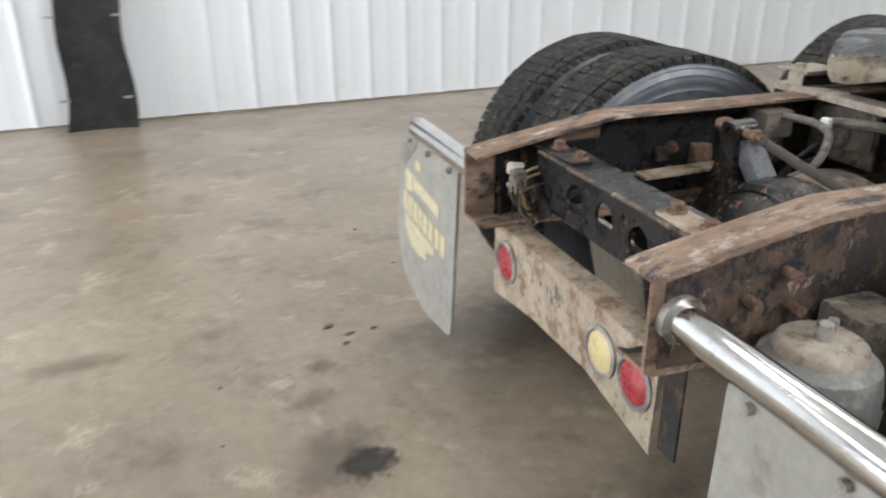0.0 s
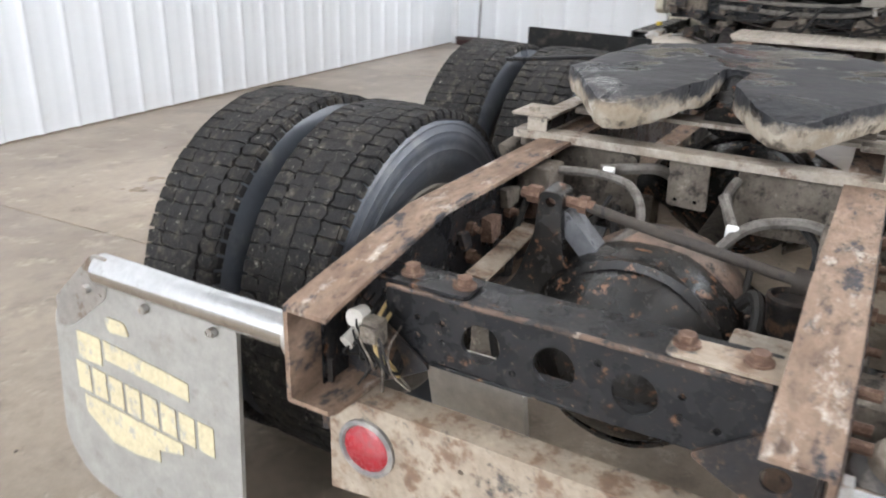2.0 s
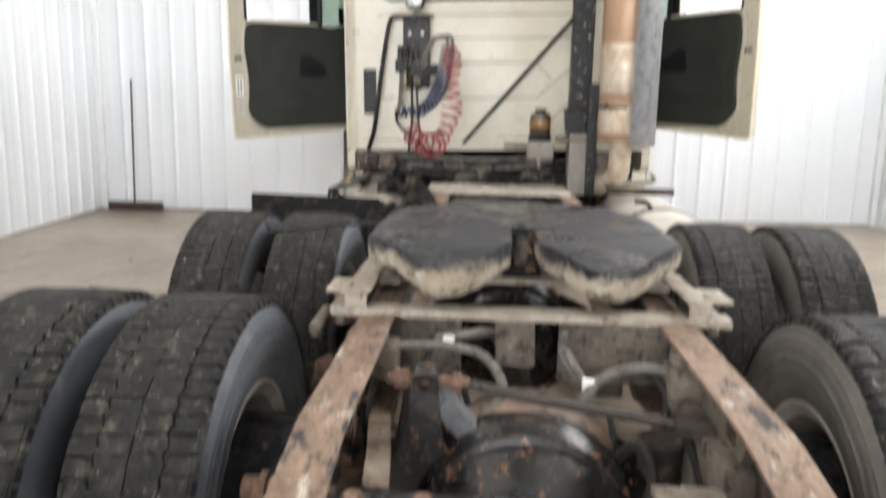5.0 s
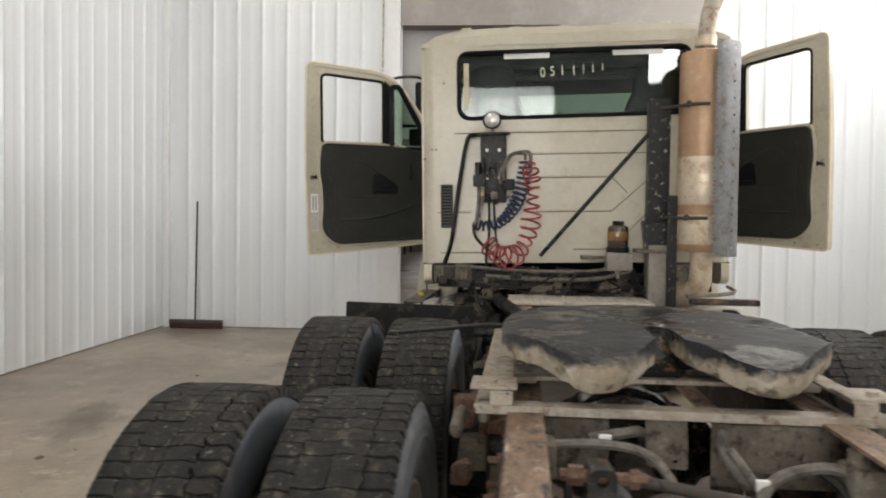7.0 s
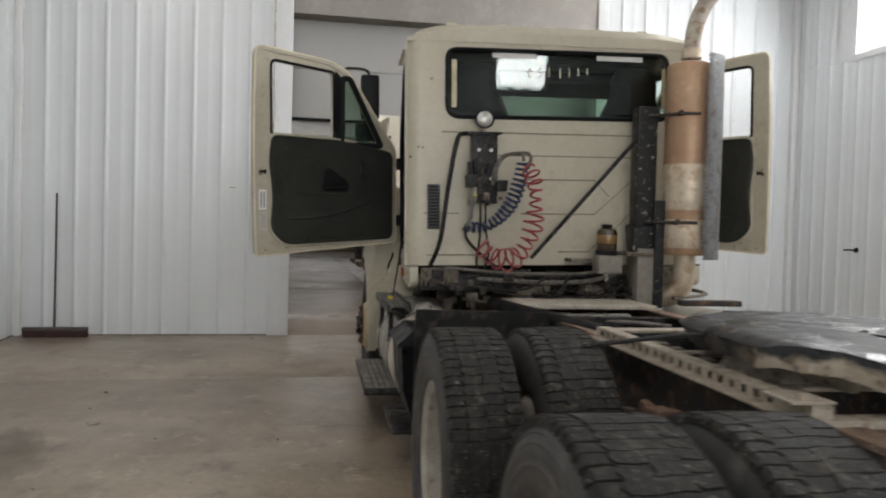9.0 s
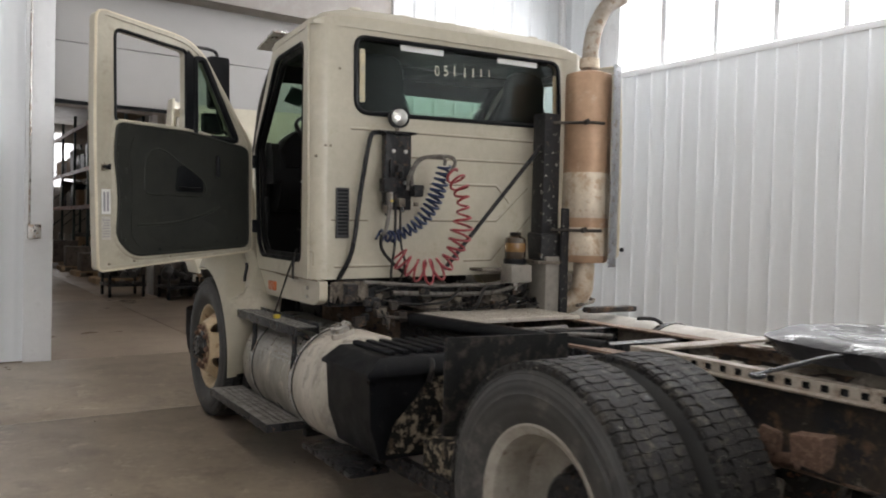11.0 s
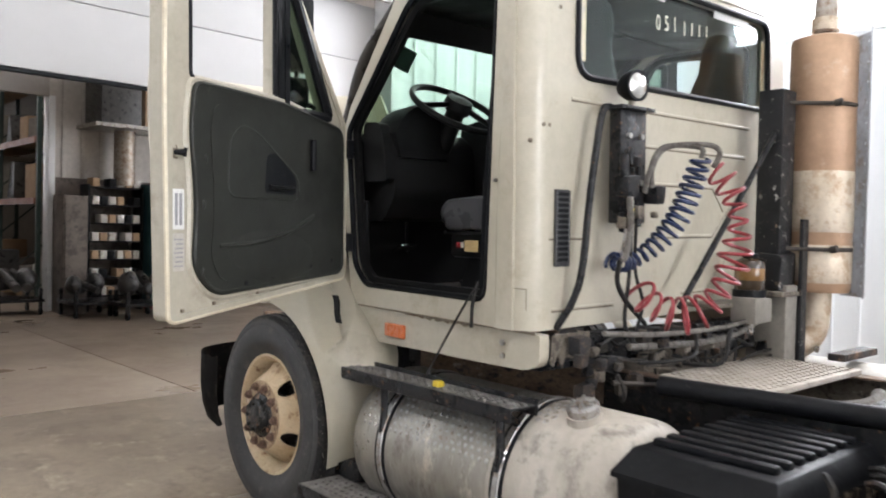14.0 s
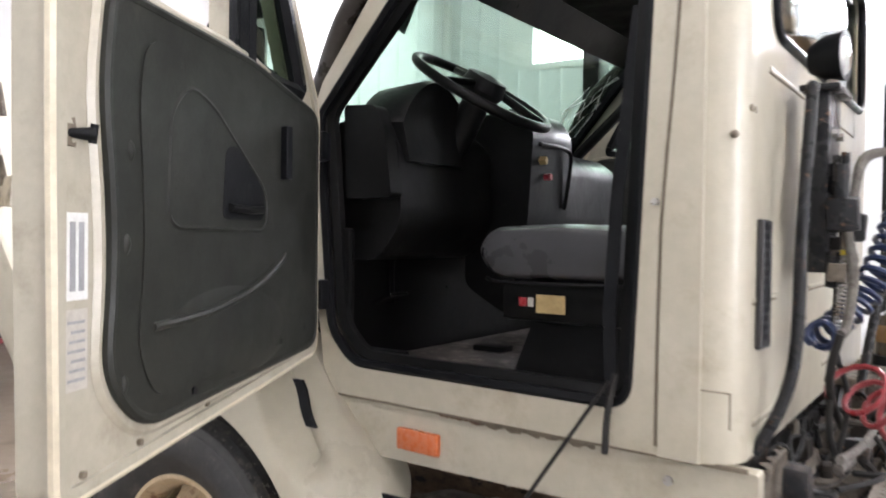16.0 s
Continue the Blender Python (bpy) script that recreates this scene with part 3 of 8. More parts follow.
def mesh_of(name, bm, material, angle=38):
    bmesh.ops.recalc_face_normals(bm, faces=bm.faces)
    if TAPER:
        for v in bm.verts:
            v.co.y = 0.05 + (v.co.y - 0.05) * (1 - TAPER * min(max((v.co.x - 4.55) / 1.2, 0.0), 1.2))
    bmesh.ops.transform(bm, verts=bm.verts, matrix=XF)
    me = bpy.data.meshes.new(name)
    bm.to_mesh(me)
    bm.free()
    me.materials.append(material)
    me.polygons.foreach_set("use_smooth", [True] * len(me.polygons))
    me.set_sharp_from_angle(angle=radians(angle))
    return me


def part(name, bm, material, parent=None, label=""):
    ob = new(name, mesh_of(name, bm, material))
    if parent is not None:
        ob.parent = parent
        ob.matrix_parent_inverse = parent.matrix_basis.inverted() if parent.parent is None else Matrix.Identity(4)
    if label:
        ob["label"] = label
    return ob


def thing(name, label, category, at=(0, 0, 0), group="", kind=""):
    ob = new(name)
    ob.empty_display_size = 0.1
    ob.location = at
    bpy.context.view_layer.update()
    return tagged(ob, label, category, group, kind)


def solid(name, bm, material, label, category, group="", kind=""):
    return tagged(part(name, bm, material), label, category, group, kind)


def jitter(bm, amount, scale=3.0, seed=0.0):
    for v in bm.verts:
        v.co += Vector(noise.noise_vector(v.co * scale + Vector((seed, seed, seed)))) * amount
    return bm


# ---- the building ----
def floor_joints():
    XF_old = XF
    bm = B()
    for y0, y1 in ((-30.0, 30.0),):
        box(bm, -20.0, 32.0, y0, y1, -0.30, -0.012)
    f = part("floor", bm, GROOVE)
    tagged(f, "worn brown concrete workshop floor with sawn joints", "floor", kind="structure")
    return f


XF = BLD
FLOOR = floor_joints()
# slabs between the sawn joints; the threshold of the far opening lies at x' = 0.03
xs = [-17.2, -12.6, -7.45, -2.6, 0.03]
ys = [0.3, -6.1, -9.9]
for a, b in zip(xs, xs[1:]):
    for c, d in zip(ys, ys[1:]):
        part("slab", box(B(), a + 0.003, b - 0.003, d + 0.003, c - 0.003, -0.2, 0.0, 0.002), CONCRETE, FLOOR)
xs2 = [0.03, 6.4, 13.0, 29.0]
ys2 = [9.0, -0.6, -4.74, -9.1, -19.0]
for a, b in zip(xs2, xs2[1:]):
    for c, d in zip(ys2, ys2[1:]):
        part("slab", box(B(), a + 0.006, b - 0.006, d + 0.006, c - 0.006, -0.2, 0.0, 0.003), CONCRETE2, FLOOR)


def panel_mesh(name, h, step, frac, rw, rh):
    """A ribbed steel sheet, three ribs wide and h high in its own xz plane, soft ribs towards -y."""
    prof = [(0.0, 0.0)]
    for i in range(3):
        c, m = (i + frac) * step, (i + frac - 0.5) * step
        if m > 0.05:
            prof += [(m - 0.03 + 0.01 * q, -0.0016 * math.sin(math.pi * q / 6)) for q in range(7)]
        prof += [(c - rw / 2 + rw * q / 10, -rh * (0.5 - 0.5 * math.cos(2 * math.pi * q / 10)) ** 0.8) for q in range(11)]
    prof = sorted(p for p in prof if p[0] < 3 * step - 0.002) + [(3 * step - 0.001, 0.0)]
    bm = B()
    lo = [bm.verts.new((x, y, 0)) for x, y in prof]
    hi = [bm.verts.new((x, y, h)) for x, y in prof]
    for i in range(len(prof) - 1):
        bm.faces.new((lo[i], lo[i + 1], hi[i + 1], hi[i]))
    me = bpy.data.meshes.new(name)
    bm.to_mesh(me)
    bm.free()
    me.materials.append(WALLW)
    me.polygons.foreach_set("use_smooth", [True] * len(me.polygons))
    return me


PANELS = {}
WIDE, FAR, FINE = (0.3047, 0.86, 0.075, 0.018), (0.32, 0.86, 0.075, 0.018), (0.2533, 0.60, 0.036, 0.013)


def clad(wall, start, along, count, z0, h, kind=WIDE):
    """Hang count sheets on a wall, side by side from start (building frame) in the direction of angle along."""
    key = (round(h, 3), kind)
    if key not in PANELS:
        PANELS[key] = panel_mesh("panel", h, *kind)
    for i in range(count):
        ob = new("panel", PANELS[key])
        ob.parent = wall
        ob.matrix_basis = BLD @ pose(start[0], start[1], z0, 0, 0, along) @ Matrix.Translation((i * 3 * kind[0], 0, 0))


def wall(name, boxes, label):
    bm = B()
    for b in boxes:
        box(bm, *b)
    return tagged(part(name, bm, TRIMW), label, "wall", kind="structure")


H = ROOM_H
wall_left = wall("wall_left", [(-ROOM_L - 0.3, 0.25, 0.045, 0.28, 0, H + 0.3)], "white ribbed steel wall panelling with dusty foot")
clad(wall_left, (-ROOM_L + 0.02, 0.03, 0), 0, 19, 0.008, H)
OP0, OP1, OPH = -3.0, -6.86, 4.62
wall_far = wall("wall_far", [(0.045, 0.25, OP0 + 0.0, 0.04, 0, H + 0.3), (0.045, 0.25, -ROOM_W - 0.04, OP1, 0, H + 0.3),
                             (0.045, 0.25, OP1, OP0, OPH, H + 0.3)], "white ribbed steel wall with a wide door opening")
clad(wall_far, (0.03, -0.01, 0), -90, 3, 0.008, H, FAR)
clad(wall_far, (0.03, OP1 - 0.06, 0), -90, 3, 0.008, H, FAR)
clad(wall_far, (0.03, OP0 - 0.1, 0), -90, 4, OPH + 0.1, H - OPH - 0.1, FAR)
part("door_jamb", box(B(), -0.012, 0.30, OP0 - 0.012, OP0 + 0.24, 0, OPH, 0.004), TRIMW, wall_far)
part("door_jamb", box(B(), -0.012, 0.30, OP1 - 0.14, OP1 + 0.012, 0, OPH, 0.004), TRIMW, wall_far)
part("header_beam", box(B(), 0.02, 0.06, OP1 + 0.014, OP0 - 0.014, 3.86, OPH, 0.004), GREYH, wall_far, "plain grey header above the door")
wall_right = wall("wall_right", [(-ROOM_L - 0.3, 0.25, -ROOM_W - 0.28, -ROOM_W - 0.045, 0, CLER_Z0), (-ROOM_L - 0.3, 0.25, -ROOM_W - 0.28, -ROOM_W - 0.045, CLER_Z1, H + 0.3),
                                 (CLER_X1, 0.25, -ROOM_W - 0.28, -ROOM_W - 0.045, CLER_Z0, CLER_Z1), (-ROOM_L - 0.3, CLER_X0, -ROOM_W - 0.28, -ROOM_W - 0.045, CLER_Z0, CLER_Z1)],
                  "white ribbed steel wall below a high window strip")
clad(wall_right, (-0.02, -ROOM_W - 0.03, 0), 180, 22, 0.008, CLER_Z0 - 0.03, FINE)
clad(wall_right, (-0.02, -ROOM_W - 0.03, 0), 180, 1, CLER_Z0, H - CLER_Z0, FINE)
RW = -ROOM_L
wall_rear = wall("wall_rear", [(RW - 0.28, RW - 0.045, -1.1, 0.25, 0, H + 0.3), (RW - 0.28, RW - 0.045, -4.7, -1.1, 4.4, H + 0.3), (RW - 0.28, RW - 0.045, -6.62, -4.7, 0, H + 0.3),
                               (RW - 0.28, RW - 0.045, -7.78, -6.62, 0, 4.5), (RW - 0.28, RW - 0.045, -7.78, -6.62, 5.35, H + 0.3), (RW - 0.28, RW - 0.045, -ROOM_W - 0.3, -7.78, 0, H + 0.3)],
                 "white steel wall with a large daylit doorway and a window")
ceiling = tagged(part("ceiling", box(B(), -ROOM_L - 0.3, 0.3, -ROOM_W - 0.3, 0.3, H + 0.02, H + 0.2), CEIL), "white lined workshop ceiling", "ceiling", kind="structure")
bm = B()
for i in range(9):
    x = CLER_X0 + (CLER_X1 - CLER_X0) * i / 8
    box(bm, x - 0.035, x + 0.035, -ROOM_W - 0.12, -ROOM_W - 0.05, CLER_Z0, CLER_Z1, 0.006)
box(bm, CLER_X0, CLER_X1, -ROOM_W - 0.13, -ROOM_W - 0.02, CLER_Z0 - 0.05, CLER_Z0 + 0.03, 0.006)
box(bm, CLER_X0, CLER_X1, -ROOM_W - 0.13, -ROOM_W - 0.02, CLER_Z1 - 0.03, CLER_Z1 + 0.05, 0.006)
window_1 = tagged(part("window_1", bm, TRIMW), "high strip of bright windows in white frames", "window", kind="structure")
bm = B()
for i in range(4):
    y = -6.62 - 1.16 * i / 3
    box(bm, RW - 0.12, RW - 0.04, y - 0.05, y + 0.05, 4.5, 5.35)
window_2 = tagged(part("window_2", bm, TRIMW), "gable window with white bars", "window", kind="structure")
bm = B()
for i in range(5):
    y = -1.1 - 3.6 * i / 4
    box(bm, RW - 0.12, RW - 0.04, y - 0.06, y + 0.06, 0.0, 4.4)
for i in range(6):
    box(bm, RW - 0.125, RW - 0.035, -4.7, -1.1, 0.85 * i, 0.85 * i + 0.14)
window_3 = tagged(part("window_3", bm, TRIMW), "glazed overhead door in white frames", "window", kind="structure")
part("backdrop", box(B(), RW - 2.2, RW - 2.1, -11.5, 2.0, -0.2, 8.0), SKYB)
part("backdrop", box(B(), -14.0, 3.0, -ROOM_W - 2.6, -ROOM_W - 2.5, 1.0, 9.0), SKYB)
for o in list(scene.objects):
    if o.name.startswith("backdrop"):
        tagged(o, "plain bright overcast sky outside the windows", "backdrop", kind="structure")
# foot strip, gap shade and dirt in its colour, and corner trim of panels
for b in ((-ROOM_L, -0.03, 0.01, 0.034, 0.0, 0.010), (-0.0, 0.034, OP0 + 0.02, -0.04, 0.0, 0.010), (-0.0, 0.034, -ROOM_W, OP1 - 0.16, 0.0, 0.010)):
    tagged(part("trim", box(B(), *b, 0.002), SEAM), "thin dark strip for the gap shade and dirt at the wall foot", "trim", kind="structure")
for b in ((-0.05, 0.03, -0.05, 0.03, 0, H), (-0.05, 0.03, -ROOM_W - 0.03, -ROOM_W + 0.05, 0, H)):
    tagged(part("trim", box(B(), *b, 0.01), TRIMW), "white steel corner trim", "trim", kind="structure")
# added ceiling strip lights, none of them in view
for lx, ly, w in FILL_STRIPS:
    t_ = thing("strip_light", "white ceiling strip light, added out of view, lit", "ceiling light", bl(lx, ly, H), "ceiling strip lights")
    part("housing", box(B(), lx - 1.2, lx + 1.2, ly - 0.17, ly + 0.17, H - 0.11, H + 0.015, 0.01), TRIMW, t_)
    part("diffuser", box(B(), lx - 1.15, lx + 1.15, ly - 0.14, ly + 0.14, H - 0.135, H - 0.112, 0.008), TUBE, t_)

# overhead door, half raised behind the opening
od = thing("overhead_door", "white sectional overhead door, partly raised", "garage door", bl(0.36, -4.9, 2.66))
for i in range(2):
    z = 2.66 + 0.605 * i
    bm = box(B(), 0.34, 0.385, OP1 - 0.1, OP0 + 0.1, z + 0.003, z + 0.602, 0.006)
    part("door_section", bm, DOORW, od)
part("bottom_seal", box(B(), 0.335, 0.39, OP1 - 0.1, OP0 + 0.1, 2.625, 2.661, 0.008), BLACKP, od, "black rubber bottom seal")
for y in (OP0 + 0.13, OP1 - 0.13):
    part("track", box(B(), 0.40, 0.46, y - 0.03, y + 0.03, 0.0, 4.3, 0.01), STEEL, od)
jb = thing("switch_box", "grey metal electrical switch box on the door jamb", "switch box", bl(-0.04, -2.84, 1.35))
part("body", box(B(), -0.10, -0.012, -2.90, -2.78, 1.22, 1.36, 0.008), STEEL, jb)
part("conduit", cyl(B(), (-0.035, -2.80, 1.36), (-0.035, -2.80, 4.6), 0.011, n=8), STEEL, jb)
part("toggle", cyl(B(), (-0.10, -2.84, 1.29), (-0.13, -2.84, 1.30), 0.01, n=8), BLACKP, jb)
sp = thing("wall_label", "small white sticker with a dark bar on the wall panel", "sticker", bl(-0.03, -2.33, 1.75))
part("paper", box(B(), -0.002, 0.001, -2.39, -2.27, 1.73, 1.77), PAPER, sp)
part("print_bar", box(B(), -0.004, -0.002, -2.385, -2.30, 1.745, 1.757), INK, sp)
# walk door handle on the right wall
dh = thing("door_handle_set", "dark lever handle on the white panel door", "door handle", bl(-1.3, -ROOM_W, 1.2))
part("rose", cyl(B(), (-1.3, -ROOM_W - 0.005, 1.2), (-1.3, -ROOM_W + 0.02, 1.2), 0.03, n=14), BLACKP, dh)
part("lever", tube(B(), [(-1.3, -ROOM_W + 0.02, 1.2), (-1.3, -ROOM_W + 0.06, 1.2), (-1.22, -ROOM_W + 0.07, 1.2), (-1.17, -ROOM_W + 0.07, 1.195)], 0.011), BLACKP, dh)
# push broom against the far wall
br = thing("push_broom", "wide dark red push broom leaning against the white wall", "broom", bl(-0.15, -0.45, 0))
part("head", box(B(), -0.20, -0.13, -0.80, -0.12, 0.075, 0.115, 0.006), POLE, br)
bm = B()
for i in range(34):
    for j in range(3):
        y, x = -0.79 + 0.02 * i, -0.188 + 0.023 * j
        cyl(bm, (x, y, 0.078), (x + random.uniform(-.012, .012), y + random.uniform(-.01, .01), 0.004), 0.008, 0.011, n=5)
part("bristles", bm, BROOMR, br)
part("pole", cyl(B(), (-0.165, -0.45, 0.09), (-0.045, -0.43, 1.62), 0.0125, n=10), POLE, br)
# long dark rubber strip hanging down the left wall
bm = B()
rows_ = []
for i in range(26):
    z = 0.004 + i * 0.1
    off = -0.20 + 0.13 * min(z / 1.2, 1)
    wob = 0.018 * math.sin(z * 7.5)
    rows_.append([(-10.12 + wob + 0.05 * math.sin(z * 2.2), off - 0.02 * abs(math.sin(z * 7.5)), z), (-10.02, off + 0.02, z), (-9.78, off + 0.02, z), (-9.66 + wob, off - 0.02 * abs(math.cos(z * 7)), z)])
vs = [[bm.verts.new(p) for p in r] for r in rows_]
for a, b in zip(vs, vs[1:]):
    for i in range(3):
        bm.faces.new((a[i], a[i + 1], b[i + 1], b[i]))
bmesh.ops.solidify(bm, geom=bm.faces[:], thickness=0.02)
rs = thing("rubber_strip", "long dirty black rubber belt strip hung against the white wall", "rubber strip", bl(-9.9, -0.15, 0))
part("belt", bm, FRONTT, rs)
for z in (0.22, 0.76, 1.32, 1.86):
    for x in (-10.10, -9.70):
        part("clip", box(B(), x - 0.03, x + 0.03, -0.20 + 0.13 * min(z / 1.2, 1) - 0.045, -0.20 + 0.13 * min(z / 1.2, 1) - 0.015, z - 0.006, z + 0.006), STEEL, rs)
XF = Matrix.Identity(4)


def stain(x, y, rx, ry, turn=0, mat=GRIME_SHADE, name="floor_stain", label="brown patch on concrete, worn-in grime and truck shade"):
    bm = B()
    bmesh.ops.create_circle(bm, cap_ends=True, segments=32, radius=1.0)
    ob = solid(name, bm, mat, label, "floor stain", kind="stuff")
    stain.k += 1
    ob.matrix_basis = pose(x, y, 0.0015 + 0.0002 * stain.k, 0, 0, turn) @ Matrix.Diagonal((rx, ry, 1, 1))
    return ob


stain.k = 0
stain(-0.20, 0.33, 0.13, 0.11, 20, OILS, "oil_stain", "dark dried oil stain on the concrete")
stain(-0.27, 0.38, 0.24, 0.20, 60)
# grime; the long strip beside the left tyres paints the truck's shade too
for x, y, rx, ry, a in ((-0.99, 1.155, 0.26, 0.10, 4), (-0.28, 0.68, 0.12, 0.08, 30), (-0.22, 0.86, 0.09, 0.07, 0), (0.1, -0.7, 0.55, 0.4, 70), (0.55, 0.9, 0.8, 0.5, 10), (2.3, 1.5, 1.2, 0.25, 4),
                       (4.2, 3.3, 0.9, 0.3, 20)):
    stain(x, y, rx, ry, a)
for x, y, r in ((-0.13, 1.12, 0.022), (-0.07, 1.04, 0.02), (0.02, 1.05, 0.016), (-0.10, 0.98, 0.014), (2.6, 2.5, 0.03), (3.4, 3.1, 0.04)):
    stain(x, y, r * 1.6, r, 25, OILS, "oil_stain", "small dark oil drip on the concrete")
bm, rnd = B(), random.Random(11)
for i in range(150):
    x, y = rnd.uniform(-1.8, 6.5), rnd.uniform(-1.2, 4.4)
    r, k = rnd.uniform(0.003, 0.009) * (2.0 if rnd.random() < 0.08 else 1), rnd.randint(4, 7)
    a0, st = rnd.uniform(0, 6), rnd.uniform(0.4, 1.0)
    lp = [(x + r * rnd.uniform(0.6, 1.3) * math.cos(a0 + 6.283 * j / k), y + st * r * rnd.uniform(0.6, 1.3) * math.sin(a0 + 6.283 * j / k)) for j in range(k)]
    skin(bm, [[Vector((px, py, 0.0)) for px, py in lp], [Vector((x + (px - x) * 0.6, y + (py - y) * 0.6, r * 0.5)) for px, py in lp]])
solid("floor_grit", bm, STAIN, "scattered dark grit and dirt crumbs on concrete", "debris", kind="stuff")


# ---- the truck: chassis ----
truck = thing("semi_truck", "worn cream day-cab tractor unit with rusty bare chassis, both doors wide", "truck", (0, 0, 0))
RX0, RX1, RT, RB = 0.11, 7.6, 0.905, 0.635       # frame rails: ends, top and bottom
RO, RI = 0.412, 0.325                             # outer web face, inner flange edge


def rail(side):
    """C-section rail with a tapered, down-bent tail."""
    bm = B()
    prof = []
    for x, top, bot in ((RX0, 0.836, 0.655), (0.135, 0.843, 0.645), (0.46, 0.900, RB), (0.50, RT, RB), (2.0, RT, RB), (4.6, 0.885, 0.615), (RX1, 0.86, 0.60)):
        o, i, t = side * RO, side * RI, side * 0.009
        prof.append([(x, i, top), (x, o, top), (x, o, bot), (x, i, bot), (x, i, bot + 0.009), (x, o - t, bot + 0.009), (x, o - t, top - 0.009), (x, i, top - 0.009)])
    skin(bm, prof)
    bmesh.ops.subdivide_edges(bm, edges=[e for e in bm.edges if abs(e.verts[0].co.x - e.verts[1].co.x) > 0.2], cuts=6)
    jitter(bm, 0.0025, 5.0)
    return bm


rails = []
for s_ in (1, -1):
    r_ = part("frame_rail", rail(s_), RUST, truck, "rusty C-section frame rail with flaking paint")
    rails.append(r_)
    part("web_plate", box(B(), 0.19, 2.9, s_ * RO - s_ * 0.014 - 0.002, s_ * RO - s_ * 0.014 + 0.002, RB + 0.014, 0.832, 0.0), BLACKC if s_ > 0 else RUSTD, truck, "dark paint-flaked inner web")
    part("web_plate", box(B(), 0.50, 2.0, s_ * RO - s_ * 0.014 - 0.002, s_ * RO - s_ * 0.014 + 0.002, 0.8325, 0.889, 0.0), BLACKC if s_ > 0 else RUSTD, truck, "dark paint-flaked inner web")
    part("web_plate", box(B(), 0.52, 3.3, s_ * RO + s_ * 0.003 - 0.002, s_ * RO + s_ * 0.003 + 0.002, RB + 0.012, 0.89, 0.0), RUSTD, truck, "dark paint-flaked outer web")
    part("web_plate", box(B(), 2.9, 4.6, s_ * RO + s_ * 0.006 - 0.004, s_ * RO + s_ * 0.006 + 0.004, 0.62, 0.885, 0.0), BLACKC, truck)
    part("web_plate", sheet(B(), [Vector(p) for p in ((0.135, 0.662), (0.135, 0.826), (0.30, 0.858), (0.46, 0.886), (0.519, 0.888), (0.519, 0.648), (0.30, 0.652))], [], lambda a, b: Vector((a, s_ * (RO + 0.002), b)), (0, s_, 0), 0.003), TAILW, truck, "rust-eaten outer web of the tail")
    for x, z in ((0.72, 0.785), (0.725, 0.715), (0.92, 0.77), (1.10, 0.80), (1.10, 0.74)):
        bm = cyl(B(), (x, s_ * (RO - 0.05), z), (x, s_ * (RO + 0.045), z), 0.009, n=8)
        cyl(bm, (x, s_ * (RO - 0.035), z), (x, s_ * (RO - 0.018), z), 0.017, n=6)
        cyl(bm, (x, s_ * (RO + 0.005), z), (x, s_ * (RO + 0.022), z), 0.017, n=6)
        part("bolt", bm, RUSTB, truck)

for s_ in (1, -1):
    for x, z in ((0.22, 0.72), (0.30, 0.77), (0.40, 0.74), (0.38, 0.81)):
        part("bolt", cyl(B(), (x, s_ * (RO - 0.01), z), (x, s_ * (RO + 0.04), z), 0.010, n=8), RUSTB, truck)
# rear crossmember: black channel with three large holes
bm = B()
outer = [(-0.318, 0.835), (0.318, 0.835), (0.318, 0.70), (0.20, 0.712), (-0.20, 0.705), (-0.318, 0.69)]


def circle(cx, cy, r, n=20):
    return [Vector((cx + r * math.cos(2 * math.pi * i / n), cy + r * math.sin(2 * math.pi * i / n))) for i in range(n)]


holes = [circle(0.131, 0.771, 0.036), circle(0.0, 0.769, 0.036), circle(-0.131, 0.765, 0.036)]
for y, z in ((0.255, 0.79), (0.255, 0.755), (0.205, 0.79), (0.205, 0.755), (-0.20, 0.785), (-0.20, 0.75), (-0.255, 0.745), (-0.07, 0.80), (0.07, 0.735)):
    holes.append(circle(y, z, 0.0065, 8))
sheet(bm, [Vector(p) for p in outer], holes, lambda a, b: Vector((0.272, a, b)), (1, 0, 0), 0.008)
box(bm, 0.272, 0.375, -0.318, 0.318, 0.832, 0.840, 0.003)
box(bm, 0.2725, 0.345, -0.30, 0.30, 0.700, 0.708, 0.003)
part("rear_crossmember", jitter(bm, 0.0015, 9), BLACKC, truck, "chipped black channel crossmember with round holes")
part("worn_edge", jitter(tube(B(), [(0.2735, -0.316, 0.8365), (0.2735, 0.0, 0.8365), (0.2735, 0.316, 0.8365)], 0.0052, 8, 24), 0.0022, 30), EDGEW, truck, "rusty worn upper edge")
for s_ in (1, -1):
    bm = sheet(B(), rounded([(0.277, s_ * 0.165), (0.340, s_ * 0.165), (0.342, s_ * 0.25), (0.350, s_ * 0.40), (0.274, s_ * 0.40), (0.275, s_ * 0.25)], 0.010), [],
               lambda a, b: Vector((a, b, 0.842)), (0, 0, 1), 0.006)
    part("gusset", bm, BEIGE if s_ < 0 else BLACKC, truck)
    for y in (0.187, 0.290):
        bm = cyl(B(), (0.315, s_ * y, 0.848), (0.315, s_ * y, 0.853), 0.021, n=16)
        cyl(bm, (0.315, s_ * y, 0.852), (0.315, s_ * y, 0.866), 0.0145, n=6)
        part("bolt", bm, RUSTB, truck)
